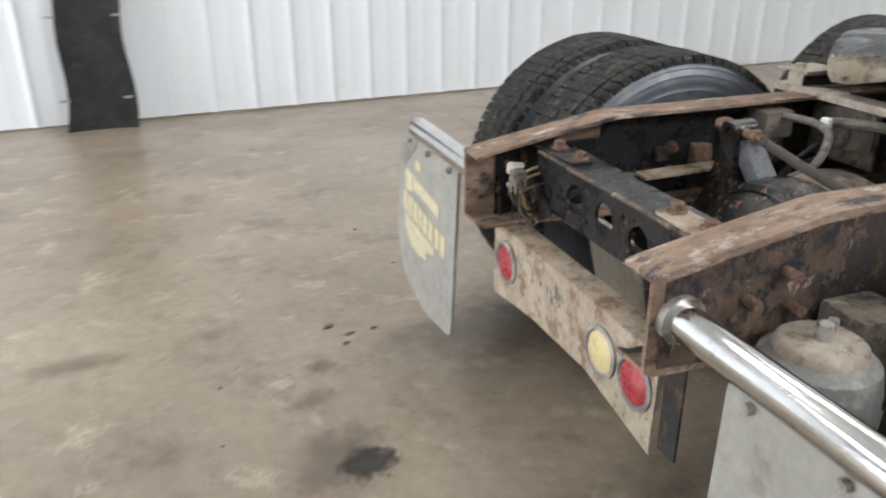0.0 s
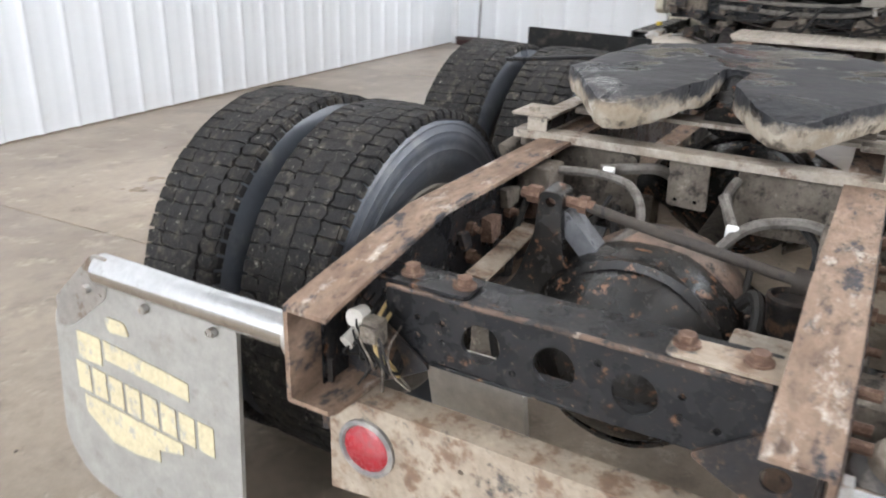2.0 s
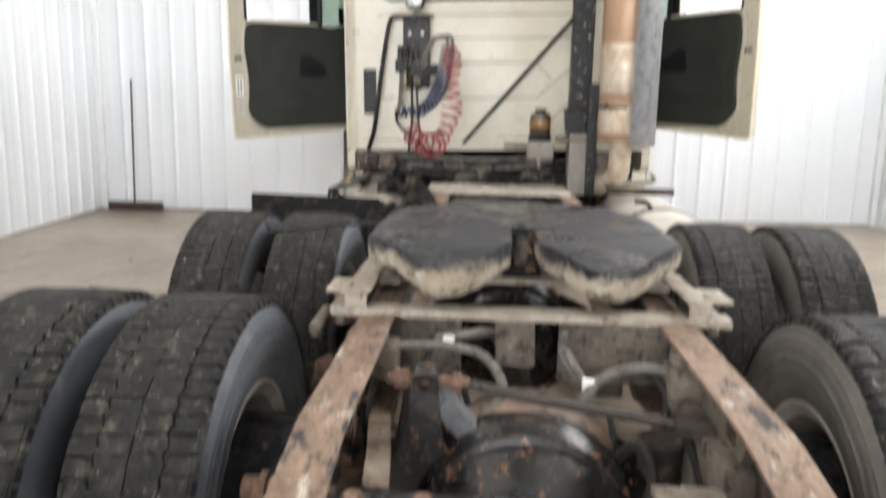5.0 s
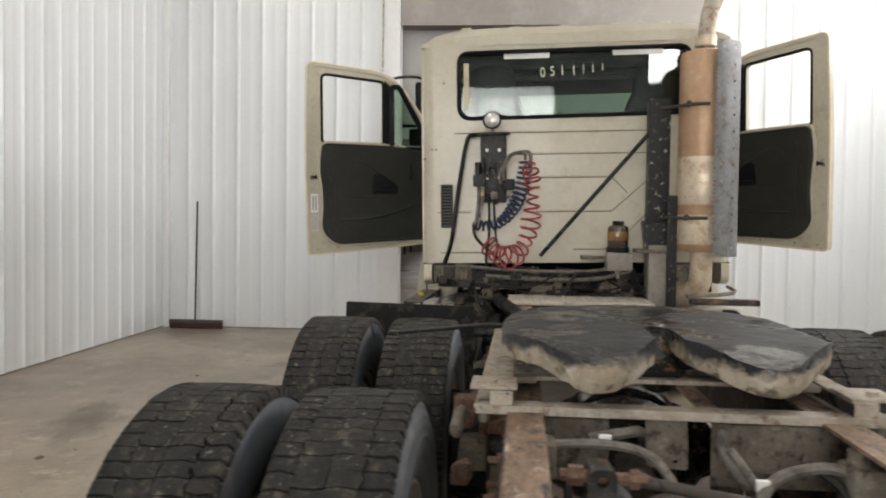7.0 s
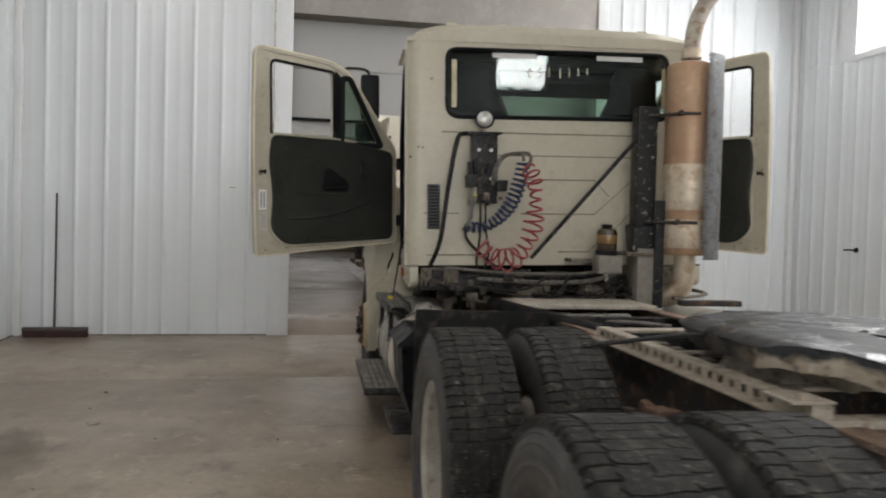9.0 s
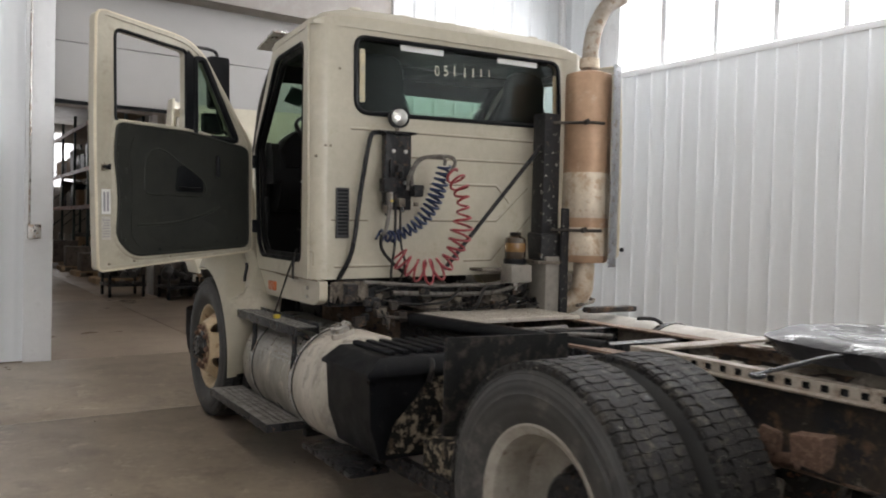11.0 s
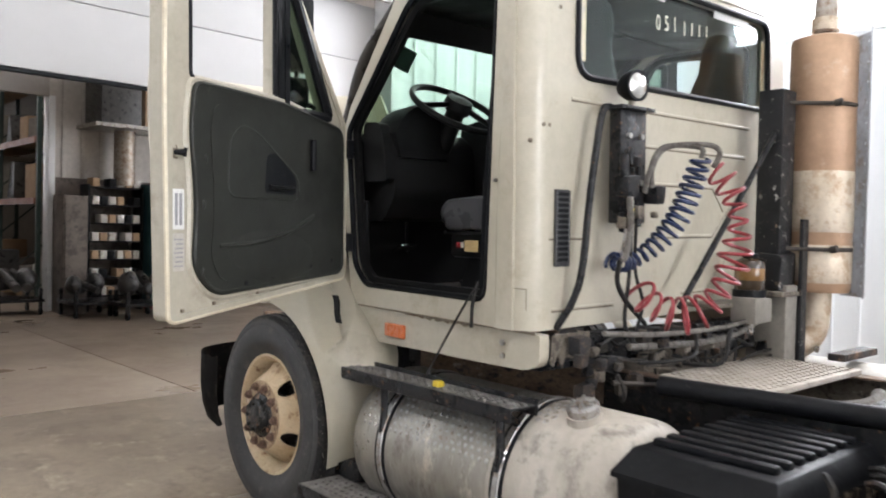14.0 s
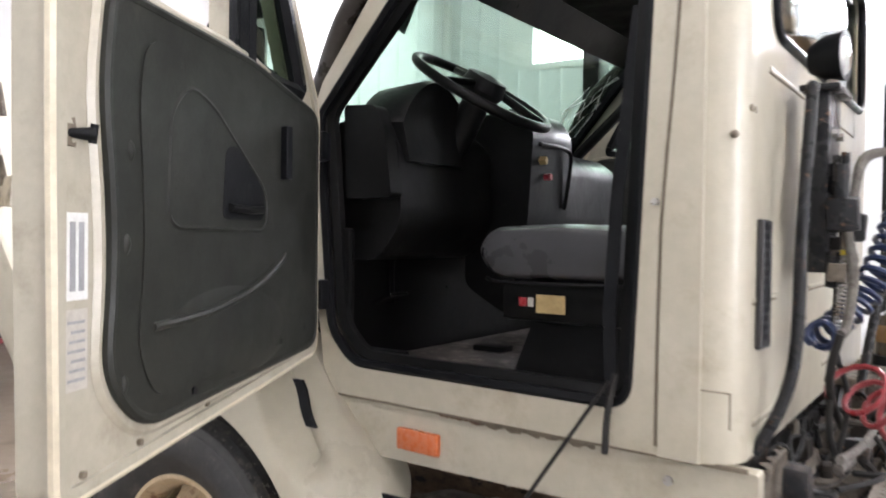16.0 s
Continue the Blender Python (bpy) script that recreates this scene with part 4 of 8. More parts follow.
# lower triangular brackets under the crossmember ends
for s_ in (1, -1):
    bm = sheet(B(), rounded([(s_ * 0.22, 0.70), (s_ * 0.405, 0.83), (s_ * 0.405, 0.64), (s_ * 0.34, 0.635)], 0.015), [circle(s_ * 0.345, 0.70, 0.022, 14)], lambda a, b: Vector((0.262, a, b)), (1, 0, 0), 0.007)
    part("bracket", bm, RUSTD, truck)
# wiring plug hanging at the left rail end
bm = box(B(), 0.20, 0.228, 0.285, 0.322, 0.752, 0.80, 0.006)
box(bm, 0.192, 0.203, 0.288, 0.32, 0.76, 0.79, 0.004)
part("wiring_plug", bm, DIRTY, truck, "dirty wiring connector")
bm = B()
for i in range(5):
    tube(bm, [(0.2, 0.285 + i * 0.008, 0.757), (0.195 + 0.008 * i, 0.27 + i * 0.009, 0.72), (0.23, 0.262 + i * 0.006, 0.70), (0.30, 0.30, 0.70 + 0.006 * i), (0.5, 0.385, 0.69)], 0.0035, 5)
part("wiring", bm, BLACKH, truck)
bm = cyl(B(), (0.235, 0.345, 0.785), (0.205, 0.34, 0.795), 0.019, 0.015, n=14)
cyl(bm, (0.24, 0.36, 0.745), (0.215, 0.365, 0.735), 0.014, n=12)
part("light_socket", jitter(bm, 0.003, 40), WHITEP, truck, "dirty pale light socket")
rnd = random.Random(52)
for k in range(11):
    y, z = rnd.uniform(0.27, 0.36), rnd.uniform(0.76, 0.815)
    pts = [(0.29, y + 0.02, z), (0.215 + rnd.uniform(-.012, .02), y, z - 0.01), (0.20 + rnd.uniform(-.01, .02), y - rnd.uniform(0, .05), z - 0.05), (0.225, y - rnd.uniform(-.02, .05), z - rnd.uniform(0.07, 0.12)), (0.29, 0.34, 0.68)]
    part("tail_wire", tube(B(), pts, rnd.choice((0.0022, 0.003, 0.004)), 5, 4), (BLACKH, BLACKH, DIRTY, BLACKH, TAGC, DIRTY)[k % 6], truck)

# tail light bar
bm = sheet(B(), [Vector(p) for p in ((0.385, 0.640), (-0.355, 0.640), (-0.35, 0.42), (-0.10, 0.468), (0.15, 0.462), (0.385, 0.435))],
           [circle(0.304, 0.552, 0.052, 24), circle(-0.163, 0.545, 0.052, 24), circle(-0.288, 0.545, 0.052, 24), circle(0.115, 0.575, 0.006, 6)],
           lambda a, b: Vector((0.188, a, b)), (1, 0, 0), 0.004)
box(bm, 0.186, 0.255, -0.355, 0.385, 0.636, 0.641, 0.002)
jitter(bm, 0.003, 6)
lb = part("light_bar", bm, BEIGE, truck, "dented dirty cream tail light bar")
for nm, y, z, mt in (("red_light", 0.304, 0.552, REDL), ("clear_light", -0.163, 0.545, YELL), ("red_light", -0.288, 0.545, REDL)):
    m_ = pose(0.188, y, z, 0, 0, 90)
    part("grommet", lathe(B(), [(0.0525, -0.006), (0.058, -0.002), (0.058, 0.006), (0.05, 0.009), (0.046, 0.004), (0.046, -0.006)], 28, m_), GREYR, truck, "grey rubber light grommet")
    part(nm, lathe(B(), [(0.0472, -0.004), (0.0468, 0.004), (0.040, 0.009), (0.0001, 0.011)], 28, m_), mt, truck)
part("bar_hanger", box(B(), 0.20, 0.206, -0.412, -0.36, 0.44, 0.66), RUSTD, truck)
part("bar_hanger", box(B(), 0.20, 0.206, 0.386, 0.412, 0.55, 0.70), RUSTD, truck)

# mud flap hangers: chromed tubes with white flaps
for s_ in (1, -1):
    bm = cyl(B(), (0.165, s_ * 0.425, 0.757), (0.165, s_ * 0.935, 0.757), 0.0335, n=24)
    part("flap_hanger", bm, CHROME, truck, "bright chrome flap hanger tube")
    bm = cyl(B(), (0.165, s_ * 0.408, 0.757), (0.165, s_ * 0.432, 0.757), 0.044, n=24)
    part("hanger_collar", bm, STEEL, truck)
    bm = sheet(B(), rounded([(0.90, 0.792), (0.945, 0.792), (1.085, 0.665), (1.085, 0.60), (1.05, 0.60), (0.92, 0.70)], 0.012), [], lambda a, b: Vector((0.150, s_ * a, b)), (1, 0, 0), 0.006)
    part("hanger_end", bm, STEEL, truck)
    bm = B()
    prof = rounded([(0.565, 0.725), (1.0, 0.725), (1.10, 0.63), (1.125, 0.30), (1.06, 0.215), (0.80, 0.165), (0.575, 0.195)], [0.01, 0.02, 0.03, 0.05, 0.06, 0.06, 0.03])
    sheet(bm, prof, [], lambda a, b: Vector((0.153, s_ * a, b)), (1, 0, 0), 0.010)
    bmesh.ops.subdivide_edges(bm, edges=bm.edges[:], cuts=2)
    for v in bm.verts:
        v.co.x += -0.035 * max(0, (0.72 - v.co.z)) + 0.02 * max(0, abs(v.co.y) - 0.85) * (0.8 - v.co.z) * 2
    flap = part("mud_flap", bm, FLAPW, truck, "dirty white mud flap with a cream printed emblem" if s_ > 0 else "dirty white mud flap")
    for y in (0.62, 0.80, 0.97):
        part("flap_bolt", cyl(B(), (0.150, s_ * y, 0.712), (0.138, s_ * y, 0.712), 0.010, n=8), STEEL, flap)
    if s_ > 0:
        # emblem: a stepped block shape with a band of plain bars across it
        def put(pts):
            bm = sheet(B(), [Vector(p) for p in pts], [], lambda a, b: Vector((0.1517 - 0.035 * (0.72 - b) + 0.02 * max(0, a - 0.85) * (0.8 - b) * 2, a, b)), (-1, 0, 0), 0.0015)
            part("emblem", bm, CREAMP, flap, "plain cream printed emblem block")
        put([(1.03, 0.60), (0.955, 0.60), (0.955, 0.535), (1.03, 0.535)])
        put([(0.945, 0.60), (0.70, 0.575), (0.70, 0.535), (0.945, 0.555)])
        for i in range(8):
            y = 1.045 - 0.052 * i
            put([(y, 0.525 - 0.004 * i), (y - 0.042, 0.522 - 0.004 * i), (y - 0.042, 0.455 - 0.004 * i), (y, 0.458 - 0.004 * i)])
        put([(1.03, 0.445), (0.73, 0.425), (0.73, 0.40), (0.80, 0.385), (0.80, 0.355), (0.88, 0.345), (0.95, 0.35), (1.03, 0.40)])
        part("emblem", jitter(sheet(B(), rounded([(0.93, 0.66), (0.87, 0.66), (0.86, 0.63), (0.92, 0.625)], 0.01), [], lambda a, b: Vector((0.1488, a, b)), (-1, 0, 0), 0.002), 0.001, 40), CREAMP, flap)

# air springs beside the rails, and pale spring seats under the tail
for s_, x in ((-1, 0.37),):
    y = s_ * 0.53
    m_ = Matrix.Translation((x, y, 0)) @ Matrix.Rotation(radians(-90), 4, 'X')
    part("air_spring", lathe(B(), [(0.0001, -0.715), (0.078, -0.715), (0.098, -0.70), (0.106, -0.66), (0.107, -0.55), (0.099, -0.49), (0.107, -0.44), (0.103, -0.39), (0.10, -0.36), (0.0001, -0.36)], 28, m_), GREYR, truck, "dusty grey rubber air spring")
    part("spring_plate", lathe(B(), [(0.0001, -0.735), (0.066, -0.735), (0.074, -0.729), (0.078, -0.715), (0.0001, -0.714)], 28, m_), PALE, truck, "pale rusty round spring top plate")
    bm = cyl(B(), (x, y, 0.735), (x, y, 0.765), 0.014, n=8)
    cyl(bm, (x + 0.04, y + 0.02, 0.735), (x + 0.04, y + 0.02, 0.755), 0.010, n=6)
    part("spring_stud", bm, STEEL, truck)
    part("spring_arm", box(B(), x - 0.12, x + 0.45, y - 0.05, y + 0.05, 0.31, 0.362, 0.01), RUSTD, truck)
    part("spring_bracket", box(B(), x + 0.10, x + 0.22, min(s_ * 0.42, y), max(s_ * 0.42, y), 0.66, 0.74, 0.01), DIRTY, truck)
rnd = random.Random(77)
for k in range(22):
    s_, x = (1, -1)[k % 2], rnd.uniform(1.15, 2.75)
    y, z, q = s_ * rnd.uniform(0.44, 0.56), rnd.uniform(0.58, 0.84), rnd.uniform(0.03, 0.07)
    if k % 3 == 0:
        bm = cyl(B(), (x - q, y, z), (x + q, y, z + rnd.uniform(-.02, .02)), q * 0.36, n=12)
    else:
        bm = box(B(), x - q, x + q, y - q * 0.7, y + q * 0.7, z - q, z + q * rnd.uniform(0.4, 1.2), 0.01)
    part("suspension_bracket", jitter(bm, 0.018, 16, k), DIRTY if k % 4 else RUSTB, truck)
for y0, y1 in ((0.12, 0.335),):
    bm = sheet(B(), rounded([(y0, 0.70), (y1, 0.70), (y1, 0.46), (y0, 0.46)], 0.05), [], lambda a, b: Vector((0.43 + (0.7 - b) * 0.25, a, b - 0.06)), (1, 0, 0.2), 0.02)
    part("spray_plate", bm, WHITEP, truck, "pale dusty plate between the rails")


# drive axles
def axle(cx):
    bx, bz = cx - 0.10, 0.565
    bm = ball(B(), (bx, 0.01, bz), 0.215, 0.245, 0.225, 32)
    part("differential", jitter(bm, 0.006, 7), BLACKG, truck, "greasy black differential housing with rust")
    part("axle_carrier", jitter(ball(B(), (bx + 0.10, 0.0, bz + 0.015), 0.20, 0.225, 0.222, 28), 0.008, 9), CASTR, truck, "rust-dusted axle carrier")
    bm = lathe(B(), [(0.205, 0.0), (0.221, 0.008), (0.221, 0.024), (0.205, 0.034)], 36, pose(bx - 0.07, 0.01, bz, 0, 0, 90))
    part("housing_flange", jitter(bm, 0.004, 12), BLACKG, truck)
    bm = lathe(B(), [(0.17, 0.03), (0.215, 0.0), (0.215, -0.03), (0.17, -0.03)], 36, pose(bx + 0.02, 0.01, bz, 0, 0, 90))
    part("housing_ring", jitter(bm, 0.006, 10), CASTR, truck, "rust-dusted housing ring")
    for i in range(12):
        a = 2 * math.pi * i / 12
        p = Vector((bx - 0.075, 0.01 + 0.213 * math.cos(a), bz + 0.213 * math.sin(a)))
        part("flange_bolt", cyl(B(), p, p + Vector((-0.018, 0, 0)), 0.008, n=6), BLACKG, truck)
    for s in (1, -1):
        bm = tube(B(), [(cx, s * 0.15, 0.52), (cx, s * 0.27, 0.52), (cx, s * 0.36, 0.51), (cx, s * 0.62, 0.50)], lambda u: 0.205 - 0.13 * min(u * 1.5, 1), 20)
        part("axle_tube", bm, BLACKG, truck)
    for s in (1, -1):
        bm = lathe(B(), [(0.07, 0.50), (0.215, 0.50), (0.215, 0.66), (0.20, 0.70), (0.13, 0.72), (0.13, 0.98), (0.115, 1.0), (0.115, 1.06), (0.10, 1.075), (0.0001, 1.08)], 32, Matrix.Translation((cx, 0, 0.5)) @ Matrix.Diagonal((1, s, 1, 1)))
        part("hub_drum", bm, BLACKC, truck, "dark rusty brake drum and hub")
        bm = cyl(B(), (cx - 0.30, s * 0.55, 0.70), (cx - 0.30, s * 0.46, 0.70), 0.026, n=20)
        cyl(bm, (cx - 0.30, s * 0.50, 0.70), (cx - 0.27, s * 0.51, 0.56), 0.022, n=12)
        lathe(bm, [(0.026, 0.50), (0.036, 0.503), (0.036, 0.516), (0.026, 0.519)], 20, Matrix.Translation((cx - 0.30, 0, 0.70)) @ Matrix.Diagonal((1, s, 1, 1)))
        part("brake_chamber", bm, RUSTB, truck, "rusty brake chamber")
        bm = box(B(), cx - 0.06, cx + 0.06, s * 0.40 - 0.05, s * 0.40 + 0.05, 0.30, 0.62, 0.01)
        part("axle_seat", bm, DIRTY, truck)


for cx in (0.92, 2.27):
    axle(cx)
# pinion and drive shaft
bm = cyl(B(), (1.05, 0, 0.52), (1.38, 0, 0.54), 0.11, 0.075, n=20)
part("pinion_nose", bm, BLACKG, truck)
part("drive_shaft", cyl(B(), (1.38, 0, 0.54), (2.1, 0, 0.56), 0.055, n=18), DIRTY, truck)
part("drive_shaft", cyl(B(), (2.45, 0, 0.56), (4.4, 0, 0.66), 0.055, n=18), DIRTY, truck)
# added dark beam fills the void behind the differential, hiding lit floor
bm = jitter(box(B(), 1.02, 1.12, -0.40, 0.40, 0.40, 0.60, 0.02), 0.02, 8)
part("suspension_beam", bm, RUSTD, truck, "dirty dark beam added to hide the lit floor behind")
# torque rod tower, rod and bushes
bm = sheet(B(), rounded([(0.248, 0.892), (0.196, 0.892), (0.188, 0.80), (0.180, 0.74), (0.12, 0.66), (0.34, 0.60), (0.290, 0.68), (0.256, 0.78)], 0.02), [circle(0.222, 0.866, 0.012, 12)], lambda a, b: Vector((0.765, a, b)), (1, 0, 0), 0.075)
part("rod_tower", jitter(bm, 0.004, 14), BLACKG, truck, "black cast tower on the axle")
bm = sheet(B(), rounded([(0.200, 0.845), (0.184, 0.845), (0.090, 0.745), (0.094, 0.718), (0.122, 0.718), (0.196, 0.795)], 0.008), [], lambda a, b: Vector((0.785, a, b)), (1, 0, 0), 0.06)
part("tower_rib", jitter(bm, 0.003, 14), TOWERG, truck, "scuffed casting brace, greyed as a lit facet")
bm = B()
skin(bm, [[(x, y - 0.024, z), (x, y + 0.024, z + 0.004), (x, y + 0.024, z + 0.011), (x, y - 0.024, z + 0.007)] for x, y, z in ((0.56, 0.290, 0.742), (0.72, 0.306, 0.738), (0.86, 0.325, 0.732), (0.96, 0.338, 0.722))])
part("flat_strap", bm, BEIGE, truck, "pale dusty flat steel strap")
bm = lathe(B(), [(0.0001, -0.13), (0.044, -0.13), (0.047, -0.02), (0.050, -0.016), (0.050, 0.0), (0.042, 0.004), (0.036, -0.008), (0.0001, -0.012)], 24, pose(0.875, -0.284, 0.725) @ Matrix.Rotation(radians(90), 4, 'X') )
part("air_canister", bm, RUSTD, truck, "dark dusty canister")
bm = cyl(B(), (0.80, 0.30, 0.868), (0.80, 0.13, 0.862), 0.013, n=8)
cyl(bm, (0.80, 0.285, 0.868), (0.80, 0.255, 0.867), 0.021, n=6)
cyl(bm, (0.80, 0.165, 0.864), (0.80, 0.145, 0.863), 0.020, n=6)
part("rod_pin", bm, RUSTB, truck)
part("torque_rod", tube(B(), [(0.80, 0.15, 0.862), (0.79, 0.0, 0.84), (0.78, -0.29, 0.80)], 0.0120, 12, 3), RODB, truck, "dirty black steel torque rod")
bm = cyl(B(), (0.78, -0.285, 0.80), (0.78, -0.345, 0.795), 0.026, n=18)
cyl(bm, (0.75, -0.34, 0.795), (0.81, -0.34, 0.795), 0.024, n=14)
part("rod_bush", bm, RODB, truck)
bm = sheet(B(), rounded([(0.60, 0.86), (0.98, 0.86), (0.95, 0.68), (0.70, 0.66)], 0.03), [], lambda a, b: Vector((a, -0.375, b)), (0, -1, 0), 0.02)
part("rod_bracket", bm, DIRTY, truck)
# hoses, valves and pipes between the rails
hoses = [
    (GREYHOSE, 0.011, [(1.02, 0.31, 0.865), (1.03, 0.20, 0.868), (0.98, 0.10, 0.86), (0.90, 0.06, 0.80), (0.86, 0.16, 0.72), (0.92, 0.27, 0.66)]),
    (GREYHOSE, 0.014, [(1.10, 0.22, 0.86), (1.12, 0.14, 0.87), (1.18, 0.09, 0.86), (1.30, 0.06, 0.80)]),
    (GREYHOSE, 0.013, [(0.98, -0.33, 0.84), (0.99, -0.26, 0.845), (0.97, -0.17, 0.825), (0.93, -0.115, 0.77), (0.96, -0.10, 0.70)]),
    (GREYHOSE, 0.012, [(1.16, -0.10, 0.87), (1.10, -0.09, 0.84), (1.04, -0.12, 0.79), (1.0, -0.13, 0.80), (1.05, -0.09, 0.86)]),
    (BLACKH, 0.010, [(0.98, 0.36, 0.80), (0.90, 0.36, 0.72), (0.80, 0.33, 0.62), (0.70, 0.31, 0.56), (0.66, 0.27, 0.48)]),
    (BLACKH, 0.010, [(0.84, -0.31, 0.79), (0.74, -0.33, 0.72), (0.56, -0.31, 0.66), (0.50, -0.29, 0.56)]),
    (BLACKH, 0.013, [(0.86, -0.17, 0.66), (0.80, -0.22, 0.74), (0.72, -0.24, 0.70), (0.70, -0.20, 0.60)]),
]
for mt, r, pts in hoses:
    part("hose", tube(B(), pts, r, 8), mt, truck)
for x, y, z in ((1.055, 0.186, 0.868), (0.955, -0.135, 0.81)):
    part("cable_tie", box(B(), x - 0.009, x + 0.009, y - 0.014, y + 0.014, z - 0.013, z + 0.015, 0.004), PAPER, truck, "white cable tie")
bm = box(B(), 0.93, 1.03, -0.39, -0.31, 0.765, 0.86, 0.012)
cyl(bm, (0.98, -0.34, 0.76), (0.98, -0.34, 0.89), 0.025, n=12)
part("air_valve", bm, DIRTY, truck)
bm = box(B(), 0.96, 1.06, 0.30, 0.39, 0.80, 0.88, 0.012)
part("air_valve", bm, DIRTY, truck)
bm = jitter(box(B(), 0.52, 0.63, -0.345, -0.215, 0.728, 0.745, 0.006), 0.005, 12)
part("spring_clamp", bm, PALE, truck)
bm = jitter(box(B(), 0.60, 1.02, -0.405, -0.33, 0.56, 0.79, 0.02), 0.02, 14)
part("frame_bracket", bm, DIRTY, truck, "dust-caked bracket inside the rail")
part("frame_bracket", jitter(box(B(), 0.52, 0.70, -0.72, -0.44, 0.56, 0.70, 0.02), 0.02, 11), DIRTY, truck)

rnd = random.Random(31)
for k in range(12):
    x, y, z = rnd.uniform(0.95, 1.18), rnd.choice((1, -1)) * rnd.uniform(0.12, 0.34), rnd.uniform(0.62, 0.84)
    part("air_line", tube(B(), [(x, y, z), (x - 0.06, y + rnd.uniform(-.08, .08), z - 0.05), (x - 0.10, y + rnd.uniform(-.10, .10), z - 0.16), (x, y * 0.6, z - 0.24)], rnd.uniform(0.006, 0.011), 6, 4), rnd.choice((BLACKH, BLACKH, GREYHOSE)), truck)
for k in range(9):
    x, s_ = rnd.uniform(0.55, 1.15), (1, -1)[k % 2]
    q, z = rnd.uniform(0.018, 0.035), rnd.uniform(0.66, 0.84)
    part("frame_bracket", jitter(box(B(), x - q, x + q, s_ * 0.385 - q * 0.5, s_ * 0.385 + q * 0.5, z - q, z + q, 0.006), 0.01, 20, k), rnd.choice((DIRTY, RUSTD, RUSTB)), truck)
# second crossmember under the fifth wheel with gusset plate
bm = box(B(), 1.22, 1.232, 0.16, 0.40, 0.72, 0.895, 0.003)
box(bm, 1.22, 1.232, -0.40, -0.09, 0.72, 0.895, 0.003)
box(bm, 1.22, 1.30, -0.40, 0.40, 0.885, 0.897, 0.003)
part("crossmember", jitter(bm, 0.003, 8), DIRTY, truck)
bm = sheet(B(), rounded([(0.075, 0.90), (-0.025, 0.90), (-0.03, 0.765), (0.07, 0.77)], 0.01), [circle(0.05, 0.785, 0.006, 8), circle(0.0, 0.785, 0.006, 8)], lambda a, b: Vector((1.196, a, b)), (1, 0, 0), 0.008)
part("hang_plate", bm, DIRTY, truck)
bm = sheet(B(), rounded([(0.37, 0.88), (0.16, 0.88), (0.16, 0.78), (0.37, 0.74)], 0.02), [], lambda a, b: Vector((1.206, a, b)), (1, 0, 0), 0.008)
part("gusset", bm, DIRTY, truck)
bm = sheet(B(), rounded([(-0.09, 0.88), (-0.37, 0.88), (-0.37, 0.74), (-0.11, 0.78)], 0.02), [], lambda a, b: Vector((1.206, a, b)), (1, 0, 0), 0.008)
part("gusset", bm, DIRTY, truck)
bm = lathe(B(), [(0.06 + 0.006 * (i % 2), 0.02 * i) for i in range(26)], 20, Matrix.Translation((1.28, 0.03, 0.62)) @ Matrix.Rotation(radians(-50), 4, 'X') @ Matrix.Rotation(radians(20), 4, 'Z'))
part("bellows", bm, BLACKH, truck, "ribbed dusty flexible duct")

# fifth wheel mount: angles on the rails, slotted slide rails, cross angle
bm = box(B(), 1.150, 1.215, -0.505, 0.49, 0.909, 0.919, 0.002)
box(bm, 1.150, 1.158, -0.505, 0.49, 0.897, 0.912, 0.002)
part("cross_angle", jitter(bm, 0.0015, 9), PALE, truck, "pale rusty steel angle across the rails")
